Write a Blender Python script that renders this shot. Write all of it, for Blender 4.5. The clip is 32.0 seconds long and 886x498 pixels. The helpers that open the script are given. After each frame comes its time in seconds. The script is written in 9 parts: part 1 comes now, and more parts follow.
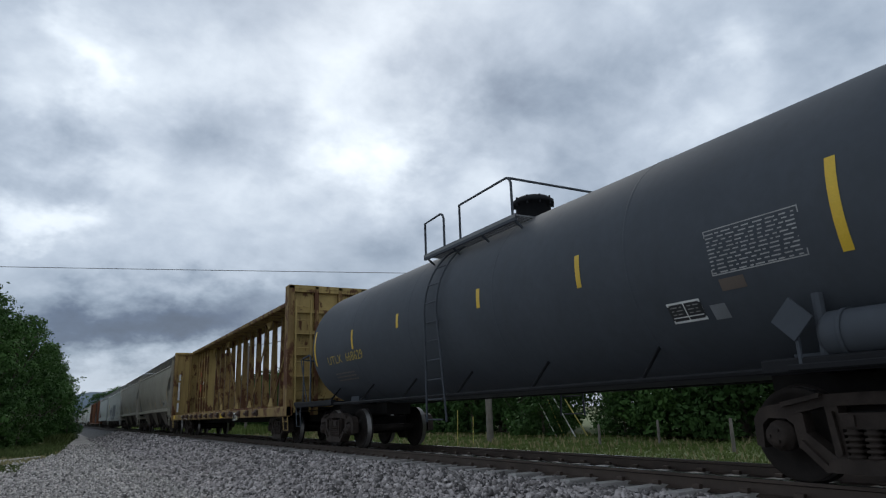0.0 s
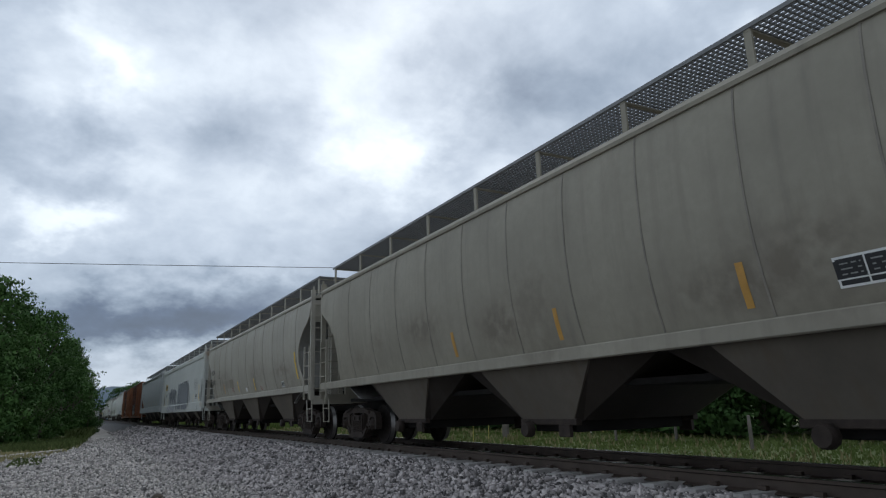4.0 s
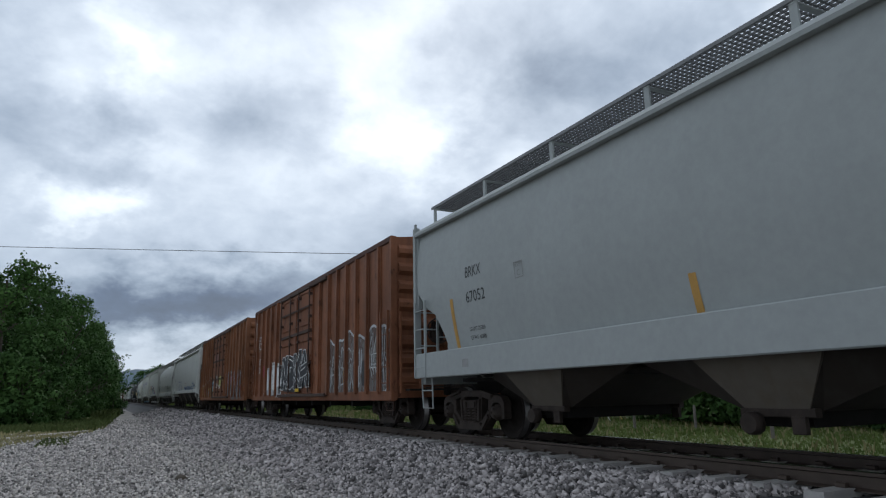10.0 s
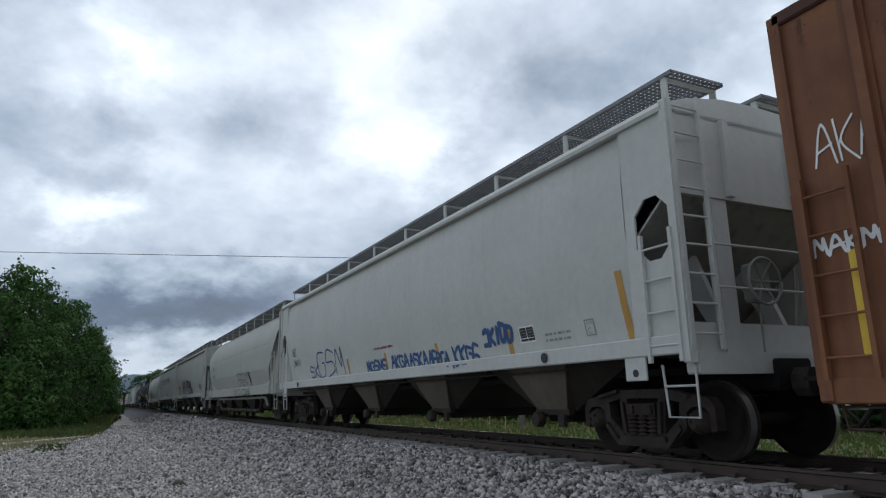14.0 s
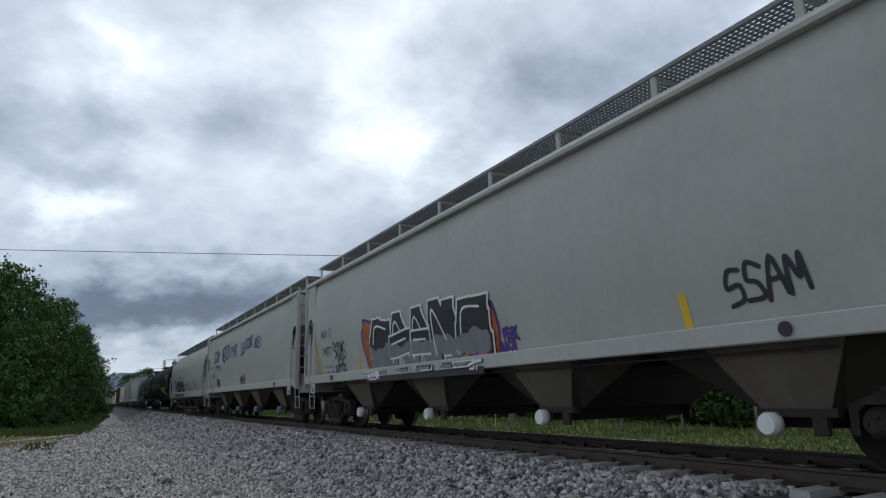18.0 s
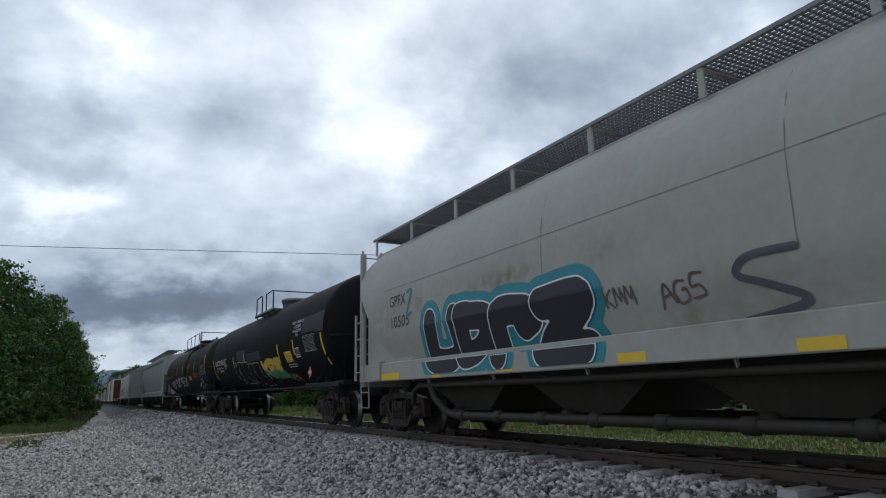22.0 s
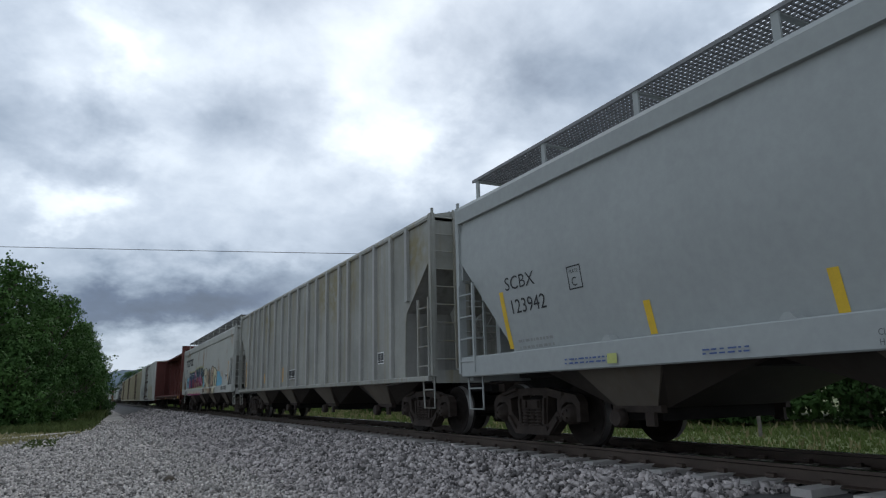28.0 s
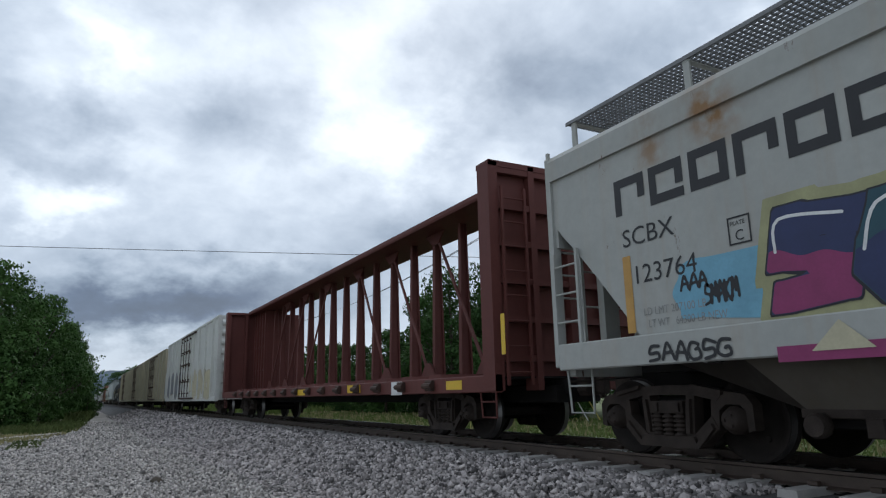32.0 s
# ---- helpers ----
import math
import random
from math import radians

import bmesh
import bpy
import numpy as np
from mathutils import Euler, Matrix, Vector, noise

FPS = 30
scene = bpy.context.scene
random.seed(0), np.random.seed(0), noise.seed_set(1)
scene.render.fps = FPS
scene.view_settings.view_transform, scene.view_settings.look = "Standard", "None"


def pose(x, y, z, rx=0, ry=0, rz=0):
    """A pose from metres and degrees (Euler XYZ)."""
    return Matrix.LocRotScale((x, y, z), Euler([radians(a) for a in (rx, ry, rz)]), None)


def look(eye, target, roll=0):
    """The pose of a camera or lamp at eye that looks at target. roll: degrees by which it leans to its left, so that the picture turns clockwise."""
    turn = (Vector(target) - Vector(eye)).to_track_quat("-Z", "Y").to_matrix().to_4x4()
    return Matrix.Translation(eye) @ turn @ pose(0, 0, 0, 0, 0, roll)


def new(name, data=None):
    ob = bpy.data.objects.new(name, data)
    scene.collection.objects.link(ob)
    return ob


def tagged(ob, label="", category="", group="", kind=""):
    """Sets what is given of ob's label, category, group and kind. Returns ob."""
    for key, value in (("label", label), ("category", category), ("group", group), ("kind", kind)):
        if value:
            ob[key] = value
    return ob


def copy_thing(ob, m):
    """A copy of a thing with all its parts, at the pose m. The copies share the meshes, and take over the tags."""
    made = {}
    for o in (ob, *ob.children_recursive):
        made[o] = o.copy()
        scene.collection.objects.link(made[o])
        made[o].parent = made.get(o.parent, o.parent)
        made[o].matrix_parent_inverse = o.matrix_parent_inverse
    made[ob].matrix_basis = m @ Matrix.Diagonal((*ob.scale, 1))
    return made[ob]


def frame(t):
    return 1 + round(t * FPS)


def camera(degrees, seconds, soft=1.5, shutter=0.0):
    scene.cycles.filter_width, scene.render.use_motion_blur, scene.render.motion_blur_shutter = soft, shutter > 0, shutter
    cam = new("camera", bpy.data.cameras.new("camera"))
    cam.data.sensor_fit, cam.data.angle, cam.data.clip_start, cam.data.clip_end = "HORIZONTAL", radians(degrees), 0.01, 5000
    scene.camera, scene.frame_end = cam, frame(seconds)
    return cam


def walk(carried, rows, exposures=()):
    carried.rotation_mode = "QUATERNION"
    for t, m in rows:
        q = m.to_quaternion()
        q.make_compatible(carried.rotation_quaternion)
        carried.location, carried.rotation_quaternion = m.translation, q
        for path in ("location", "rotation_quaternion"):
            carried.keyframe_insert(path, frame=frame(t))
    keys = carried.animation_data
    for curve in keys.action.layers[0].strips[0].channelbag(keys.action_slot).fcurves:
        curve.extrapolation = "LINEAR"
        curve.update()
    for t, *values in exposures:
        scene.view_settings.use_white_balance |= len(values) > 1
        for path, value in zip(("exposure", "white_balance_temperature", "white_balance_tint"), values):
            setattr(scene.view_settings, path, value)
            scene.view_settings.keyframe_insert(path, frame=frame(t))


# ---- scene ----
cam = camera(67.87, 32.0, soft=1.2)
# seconds, turn to the right of the track's line, tilt up, lean
PATH = [
    (0, 30.00, 13.81, -2.01), (0.5, 29.66, 13.62, -2.07), (1, 29.40, 13.40, -2.01), (1.5, 29.17, 13.22, -1.85), (2, 29.03, 13.04, -1.75),
    (2.5, 28.83, 13.06, -1.77), (3, 28.75, 13.16, -1.82), (3.5, 28.70, 13.34, -1.80), (5.5, 28.39, 13.69, -1.63), (6, 28.34, 13.58, -1.55),
    (6.5, 28.27, 13.43, -1.46), (7, 28.13, 13.23, -1.48), (7.5, 27.95, 13.05, -1.54), (8, 27.81, 12.96, -1.46), (8.5, 27.62, 12.86, -1.38),
    (9, 27.40, 12.73, -1.29), (9.5, 27.12, 12.50, -1.18), (10, 26.90, 12.36, -1.15), (10.5, 26.73, 12.38, -1.24), (11, 26.75, 12.45, -1.39),
    (11.5, 26.84, 12.47, -1.54), (12, 26.94, 12.49, -1.58), (12.5, 27.00, 12.57, -1.47), (13, 27.06, 12.64, -1.39), (13.5, 26.98, 12.64, -1.35),
    (14, 27.10, 12.68, -1.38), (14.5, 27.21, 12.70, -1.34), (16.5, 27.40, 12.51, -1.31), (17, 27.51, 12.55, -1.37), (17.5, 27.73, 12.52, -1.50),
    (18, 27.94, 12.49, -1.49), (18.5, 28.12, 12.51, -1.43), (19, 28.29, 12.58, -1.32), (19.5, 28.45, 12.57, -1.22), (20, 28.51, 12.57, -1.14),
    (20.5, 28.62, 12.46, -1.11), (21, 28.67, 12.37, -1.11), (21.5, 28.68, 12.38, -1.19), (22, 28.65, 12.38, -1.22), (22.5, 28.63, 12.30, -1.16),
    (23, 28.55, 12.27, -1.17), (23.5, 28.52, 12.27, -1.23), (24, 28.43, 12.27, -1.28), (24.5, 28.36, 12.30, -1.30), (25, 28.23, 12.36, -1.28),
    (25.5, 28.08, 12.42, -1.32), (27.5, 27.81, 12.34, -1.37), (28, 27.79, 12.31, -1.36), (28.5, 27.97, 12.26, -1.28), (29, 28.20, 12.22, -1.31),
    (29.5, 28.39, 12.18, -1.34), (30, 28.53, 12.17, -1.30), (30.5, 28.60, 12.17, -1.22), (31, 28.76, 12.23, -1.17), (31.5, 28.78, 12.33, -1.11),
    (32, 28.67, 12.39, -1.27),
]


def carried_pose(turn, tilt, lean):
    """A camera at rest at eye height on the gravel, turned to the right of north by turn, up by tilt."""
    a, b = radians(turn), radians(tilt)
    eye = Vector((0.0, 0.0, EYE))
    return look(eye, eye + Vector((math.sin(a) * math.cos(b), math.cos(a) * math.cos(b), math.sin(b))), lean)


EYE = 1.60           # eye over the gravel road
RAIL = 0.80          # top of the rails
TRACK = 7.22         # middle of the track, to the east of the eye
walk(cam, [(t, carried_pose(a, b, c)) for t, a, b, c in PATH],
     [(0.0, -0.10), (2.0, -0.03), (6.0, 0.0), (9.0, 0.04), (12.0, 0.15), (15.0, 0.04), (19.0, 0.0), (23.0, 0.06), (25.0, 0.16), (28.0, 0.06), (30.0, 0.02), (32.0, 0.10)])

# ---- light ----
world = bpy.data.worlds.new("overcast_sky")
scene.world = world
world.use_nodes = True
wn, wl = world.node_tree.nodes, world.node_tree.links
wn.clear()


def wnode(kind, **values):
    n = wn.new(kind)
    for k, v in values.items():
        if k == "op":
            n.operation = v
        else:
            n.inputs[int(k[1:])].default_value = v
    return n


def wjoin(a, b, k=0, o=0):
    wl.new(a.outputs[o], b.inputs[k])
    return b


SUN_AZ, SUN_EL = 24.0, 38.0
sky = wn.new("ShaderNodeTexSky")
sky.sky_type = "NISHITA"
sky.sun_disc = False
sky.sun_elevation, sky.sun_rotation = radians(SUN_EL), radians(SUN_AZ)
coord = wn.new("ShaderNodeTexCoord")
sep = wjoin(coord, wn.new("ShaderNodeSeparateXYZ"), 0, 0)
az = wnode("ShaderNodeMath", op="ARCTAN2")
wjoin(sep, az, 0, 0), wjoin(sep, az, 1, 1)
el = wjoin(sep, wnode("ShaderNodeMath", op="ARCSINE"), 0, 2)
azd = wjoin(az, wnode("ShaderNodeMath", op="MULTIPLY", _1=57.2958))
eld = wjoin(el, wnode("ShaderNodeMath", op="MULTIPLY", _1=57.2958))
# cloud sheet seen in perspective: the direction divided by its height
lift = wjoin(sep, wnode("ShaderNodeMath", op="MAXIMUM", _1=0.0), 0, 2)
lift = wjoin(lift, wnode("ShaderNodeMath", op="ADD", _1=0.62))
flat = wjoin(coord, wnode("ShaderNodeVectorMath", op="DIVIDE"))
lift3 = wn.new("ShaderNodeCombineXYZ")
for k in range(3):
    wjoin(lift, lift3, k)
wjoin(lift3, flat, 1)


def wnoise(scale, detail, rough, shift, distort=0.0):
    mv = wjoin(flat, wnode("ShaderNodeVectorMath", op="ADD", _1=shift))
    n = wnode("ShaderNodeTexNoise", _2=scale, _3=detail, _4=rough, _8=distort)
    return wjoin(mv, n)


big = wnoise(3.6, 6.0, 0.50, (3.1, 7.7, 1.3), 0.15)
small = wnoise(9.0, 6.0, 0.55, (9.2, 1.7, 4.3), 0.2)
warp = wnoise(6.0, 5.0, 0.6, (1.9, 5.1, 8.8))
# place on the sky in degrees, stirred by noise so that the cloud edges are ragged
place = wn.new("ShaderNodeCombineXYZ")
wjoin(azd, place, 0), wjoin(eld, place, 1)
stir = wjoin(warp, wnode("ShaderNodeVectorMath", op="SUBTRACT", _1=(0.5, 0.5, 0.5)), 0, 1)
stir = wjoin(stir, wnode("ShaderNodeVectorMath", op="MULTIPLY", _1=(16.0, 10.0, 0.0)))
place = wjoin(stir, wjoin(place, wnode("ShaderNodeVectorMath", op="ADD")), 1)
# cloud masses: turn, height, half width, half height (degrees), brightness added
CLOUDS = [
    (23.0, 21.8, 3.8, 2.2, 0.22), (22.0, 23.0, 10.0, 6.0, 0.14), (22.5, 31.0, 5.0, 6.0, 0.12), (-0.8, 27.3, 2.2, 3.0, 0.22),
    (2.5, 21.0, 3.5, 4.5, 0.10), (-3.0, 15.0, 3.2, 1.4, 0.26), (-5.5, 20.5, 5.5, 3.0, -0.16), (12.4, 24.6, 5.5, 2.4, -0.16),
    (42.0, 26.5, 9.0, 4.5, -0.16), (34.5, 26.0, 4.5, 4.0, -0.14), (55.0, 26.5, 3.0, 2.0, 0.14), (5.0, 7.4, 13.0, 2.3, -0.42),
    (13.0, 10.2, 10.0, 1.8, -0.18), (1.5, 3.4, 6.0, 1.2, 0.04), (8.0, 15.5, 8.0, 3.0, 0.05), (27.0, 14.5, 6.0, 2.0, -0.10),
    (52.0, 18.0, 9.0, 6.0, -0.02), (34.0, 19.0, 3.0, 3.0, 0.10), (3.0, 29.0, 9.0, 5.0, 0.14), (-6.0, 25.5, 4.0, 3.0, 0.08),
]
total = None
for a, e, wa, we, amount in CLOUDS:
    d = wjoin(place, wnode("ShaderNodeVectorMath", op="SUBTRACT", _1=(a, e, 0)))
    d = wjoin(d, wnode("ShaderNodeVectorMath", op="MULTIPLY", _1=(1 / wa, 1 / we, 0)))
    q = wnode("ShaderNodeVectorMath", op="DOT_PRODUCT")
    wjoin(d, q, 0), wjoin(d, q, 1)
    g = wnode("ShaderNodeMath", op="POWER", _0=0.42)
    wl.new(q.outputs["Value"], g.inputs[1])
    g = wjoin(g, wnode("ShaderNodeMath", op="MULTIPLY", _1=amount))
    if total is None:
        total = g
    else:
        s = wnode("ShaderNodeMath", op="ADD")
        wjoin(total, s, 0), wjoin(g, s, 1)
        total = s


def wadd(a, b):
    s = wnode("ShaderNodeMath", op="ADD")
    wjoin(a, s, 0), wjoin(b, s, 1)
    return s


def wcentre(n, gain):
    return wjoin(wjoin(n, wnode("ShaderNodeMath", op="SUBTRACT", _1=0.5)), wnode("ShaderNodeMath", op="MULTIPLY", _1=gain))


# the clouds near the horizon lie in smoother banks
calm = wnode("ShaderNodeMapRange", _1=4.0, _2=18.0, _3=0.22, _4=1.0)
wjoin(eld, calm)
stirred = wadd(wcentre(big, 0.66), wcentre(small, 0.40))
mild = wnode("ShaderNodeMath", op="MULTIPLY")
wjoin(stirred, mild, 0), wjoin(calm, mild, 1)
bright = wadd(total, mild)
bright = wjoin(bright, wnode("ShaderNodeMath", op="ADD", _1=0.56))
ramp = wn.new("ShaderNodeValToRGB")
er = ramp.color_ramp.elements
er[0].position, er[0].color = 0.0, (0.060, 0.075, 0.100, 1)
er[1].position, er[1].color = 1.0, (1.20, 1.26, 1.34, 1)
for at_, c_ in ((0.20, (0.125, 0.170, 0.255, 1)), (0.38, (0.315, 0.390, 0.495, 1)), (0.56, (0.535, 0.62, 0.735, 1)), (0.76, (0.84, 0.93, 1.03, 1))):
    e_ = er.new(at_)
    e_.color = c_
wjoin(bright, ramp)
thin = wjoin(sky, wnode("ShaderNodeVectorMath", op="SCALE"))
thin.inputs["Scale"].default_value = 0.006
both = wnode("ShaderNodeVectorMath", op="ADD")
wl.new(ramp.outputs["Color"], both.inputs[0])
wl.new(thin.outputs[0], both.inputs[1])
bgd = wnode("ShaderNodeBackground", _1=1.0)
wl.new(both.outputs[0], bgd.inputs[0])
wjoin(bgd, wn.new("ShaderNodeOutputWorld"))

sun = new("sun", bpy.data.lights.new("sun", "SUN"))
sun.data.energy, sun.data.angle, sun.data.color = 0.7, radians(25), (1.0, 0.97, 0.92)
sa, se = radians(SUN_AZ), radians(SUN_EL)
sun.matrix_world = look(Vector((math.sin(sa) * math.cos(se), math.cos(sa) * math.cos(se), math.sin(se))) * 50, (0, 0, 0))
scene.view_settings.exposure = 0.0


# ---- materials ----
def material(name, base, rough=0.6, metal=0.0, vary=0.25, scale=2.0, second=None, streak=0.0, streak_colour=(0.05, 0.045, 0.04),
             rust=0.0, bump=0.15, bump_scale=60.0, per_object=0.0, spec=0.5, island=0.0):
    """Painted or raw surface: base colour, broad blotches, fine grain, streaks running down, rust patches and relief."""
    m = bpy.data.materials.new(name)
    m.use_nodes = True
    nt = m.node_tree
    ns, ls = nt.nodes, nt.links
    p = ns["Principled BSDF"]
    p.inputs["Roughness"].default_value = rough
    p.inputs["Metallic"].default_value = metal
    p.inputs["Specular IOR Level"].default_value = spec
    tc = ns.new("ShaderNodeTexCoord")

    def noise_at(sc, det, stretch=None, ro=0.6):
        n = ns.new("ShaderNodeTexNoise")
        n.inputs["Scale"].default_value, n.inputs["Detail"].default_value, n.inputs["Roughness"].default_value = sc, det, ro
        if stretch:
            mp = ns.new("ShaderNodeMapping")
            mp.inputs["Scale"].default_value = stretch
            ls.new(tc.outputs["Object"], mp.inputs[0])
            ls.new(mp.outputs[0], n.inputs["Vector"])
        else:
            ls.new(tc.outputs["Object"], n.inputs["Vector"])
        return n

    def mixed(fac, a, b):
        x = ns.new("ShaderNodeMix")
        x.data_type = "RGBA"
        ls.new(fac, x.inputs[0])
        for k, v in ((6, a), (7, b)):
            if isinstance(v, tuple):
                x.inputs[k].default_value = (*v[:3], 1)
            else:
                ls.new(v, x.inputs[k])
        return x.outputs[2]

    def ranged(out, lo, hi, to=1.0):
        r = ns.new("ShaderNodeMapRange")
        r.inputs[1].default_value, r.inputs[2].default_value, r.inputs[4].default_value = lo, hi, to
        ls.new(out, r.inputs[0])
        return r.outputs[0]

    dark = tuple(c * (1 - vary) for c in base)
    light = second or tuple(min(1.0, c * (1 + vary * 0.7)) for c in base)
    col = mixed(ranged(noise_at(scale, 5).outputs["Fac"], 0.3, 0.7), dark, light)
    col = mixed(ranged(noise_at(scale * 12, 4).outputs["Fac"], 0.35, 0.75, 0.35), col, tuple(c * 0.72 for c in base))
    if streak:
        col = mixed(ranged(noise_at(1.0, 6, (5.0, 5.0, 0.35)).outputs["Fac"], 0.5, 0.78, streak), col, streak_colour)
    if rust:
        col = mixed(ranged(noise_at(2.6, 9, (1.0, 1.0, 0.5), 0.70).outputs["Fac"], 0.66 - rust * 0.2, 0.70 - rust * 0.18, 0.95), col, (0.095, 0.038, 0.019))
    if per_object or island:
        if island:
            oi = ns.new("ShaderNodeNewGeometry").outputs["Random Per Island"]
        else:
            oi = ns.new("ShaderNodeObjectInfo").outputs["Random"]
        hv = ns.new("ShaderNodeHueSaturation")
        k = per_object or island
        ls.new(ranged(oi, 0.0, 1.0), hv.inputs["Value"])
        r = hv.inputs["Value"].links[0].from_node
        r.inputs[3].default_value, r.inputs[4].default_value = 1 - k, 1 + k
        ls.new(col, hv.inputs["Color"])
        col = hv.outputs[0]
    ls.new(col, p.inputs["Base Color"])
    if bump:
        b = ns.new("ShaderNodeBump")
        b.inputs["Strength"].default_value = bump
        b.inputs["Distance"].default_value = 0.02
        ls.new(noise_at(bump_scale, 4).outputs["Fac"], b.inputs["Height"])
        ls.new(b.outputs[0], p.inputs["Normal"])
    return m


def soft_spots(m, spots, colour, amount=0.8):
    """Soft-edged stains on a paint: each spot is its middle (x, y, z) on the car and its reach along the three axes."""
    ns, ls = m.node_tree.nodes, m.node_tree.links
    p = ns["Principled BSDF"]
    was = p.inputs["Base Color"].links[0].from_socket
    tc = ns.new("ShaderNodeTexCoord")
    total_ = None
    for c, r in spots:
        a = ns.new("ShaderNodeVectorMath")
        a.operation, a.inputs[1].default_value = "SUBTRACT", c
        b = ns.new("ShaderNodeVectorMath")
        b.operation, b.inputs[1].default_value = "MULTIPLY", tuple(1 / q for q in r)
        d = ns.new("ShaderNodeVectorMath")
        d.operation = "DOT_PRODUCT"
        ls.new(tc.outputs["Object"], a.inputs[0]), ls.new(a.outputs[0], b.inputs[0])
        ls.new(b.outputs[0], d.inputs[0]), ls.new(b.outputs[0], d.inputs[1])
        g = ns.new("ShaderNodeMath")
        g.operation, g.inputs[0].default_value = "POWER", 0.3
        ls.new(d.outputs["Value"], g.inputs[1])
        if total_ is None:
            total_ = g
        else:
            k = ns.new("ShaderNodeMath")
            k.operation = "ADD"
            ls.new(total_.outputs[0], k.inputs[0]), ls.new(g.outputs[0], k.inputs[1])
            total_ = k
    n = ns.new("ShaderNodeTexNoise")
    n.inputs["Scale"].default_value, n.inputs["Detail"].default_value = 5.0, 7.0
    ls.new(tc.outputs["Object"], n.inputs["Vector"])
    w = ns.new("ShaderNodeMapRange")
    w.inputs[1].default_value, w.inputs[2].default_value, w.inputs[4].default_value = 0.30, 0.62, amount
    ls.new(n.outputs["Fac"], w.inputs[0])
    f = ns.new("ShaderNodeMath")
    f.operation, f.use_clamp = "MULTIPLY", True
    ls.new(total_.outputs[0], f.inputs[0]), ls.new(w.outputs[0], f.inputs[1])
    x = ns.new("ShaderNodeMix")
    x.data_type = "RGBA"
    ls.new(f.outputs[0], x.inputs[0]), ls.new(was, x.inputs[6])
    x.inputs[7].default_value = (*colour, 1)
    ls.new(x.outputs[2], p.inputs["Base Color"])


def leafy(name, base, second):
    m = material(name, base, 0.55, 0, 0.3, 0.35, second, bump=0.0, island=0.14, spec=0.03)
    m.node_tree.nodes["Principled BSDF"].inputs["Subsurface Weight"].default_value = 0.0
    return m


M_GRAVEL = material("road_gravel", (0.225, 0.212, 0.195), 0.9, 0, 0.3, 0.35, (0.335, 0.312, 0.286), bump=1.0, bump_scale=22)
M_BALLAST = material("ballast_bed", (0.085, 0.082, 0.080), 0.9, 0, 0.4, 1.2, bump=1.0, bump_scale=14)
M_STONE = material("ballast_stone", (0.33, 0.295, 0.28), 0.85, 0, 0.3, 6.0, bump=0.3, bump_scale=30, island=0.85)
# between the rails: shade under the train put into the colour, besides oil
M_SHADEBED = material("shaded_track_bed", (0.026, 0.024, 0.022), 0.85, 0, 0.4, 1.2, bump=1.0, bump_scale=14)
M_SHADESTONE = material("shaded_ballast_stone", (0.034, 0.031, 0.028), 0.8, 0, 0.3, 6.0, bump=0.3, bump_scale=30, island=0.6)
M_CHIP = material("gravel_chip", (0.40, 0.365, 0.338), 0.88, 0, 0.25, 6.0, bump=0.2, bump_scale=40, island=0.8)
M_GRASS_GROUND = material("meadow_soil", (0.13, 0.165, 0.055), 0.95, 0, 0.3, 0.4, (0.17, 0.19, 0.07), bump=0.6, bump_scale=8)
M_GRASS = leafy("grass_blade", (0.125, 0.180, 0.050), (0.200, 0.240, 0.085))
M_VERGE = leafy("verge_blade", (0.080, 0.112, 0.038), (0.135, 0.160, 0.060))
M_STRAW = leafy("dry_grass_blade", (0.30, 0.27, 0.13), (0.38, 0.33, 0.18))
M_LEAF = leafy("broad_leaf", (0.042, 0.090, 0.028), (0.090, 0.166, 0.047))
M_LEAF_B = leafy("dark_leaf", (0.034, 0.072, 0.025), (0.074, 0.136, 0.041))
M_BARK = material("bark", (0.085, 0.068, 0.05), 0.9, 0, 0.4, 4, bump=0.8, bump_scale=14)
M_RAIL = material("rail_steel", (0.075, 0.054, 0.042), 0.55, 0.4, 0.3, 3, bump=0.1)
M_RAILTOP = material("rail_running_face", (0.42, 0.41, 0.40), 0.25, 1.0, 0.1, 3, bump=0.02)
M_TIE = material("concrete_tie", (0.40, 0.375, 0.35), 0.85, 0, 0.25, 3, bump=0.4, bump_scale=40)
M_POLE = material("weathered_pole", (0.20, 0.175, 0.15), 0.9, 0, 0.3, 3, streak=0.4, bump=0.5, bump_scale=25)
M_WIRE = material("cable_sheath", (0.05, 0.05, 0.055), 0.5, 0.2, 0.1, 3, bump=0)
M_GUARD = material("yellow_guy_guard", (0.62, 0.52, 0.14), 0.5, 0, 0.15, 3, bump=0)
M_GUARD_W = material("white_guy_guard", (0.72, 0.72, 0.66), 0.5, 0, 0.15, 3, bump=0)
# the hill's blue is distance haze painted into its colour
M_HILL = material("hazy_wooded_hill", (0.075, 0.115, 0.15), 0.95, 0, 0.15, 0.01, bump=0)
M_SEAM = material("seam_grime", (0.24, 0.215, 0.18), 0.8, 0, 0.3, 3, bump=0.1)
M_CURB = material("pale_dirt_strip", (0.50, 0.46, 0.40), 0.9, 0, 0.25, 1.0, bump=0.5)


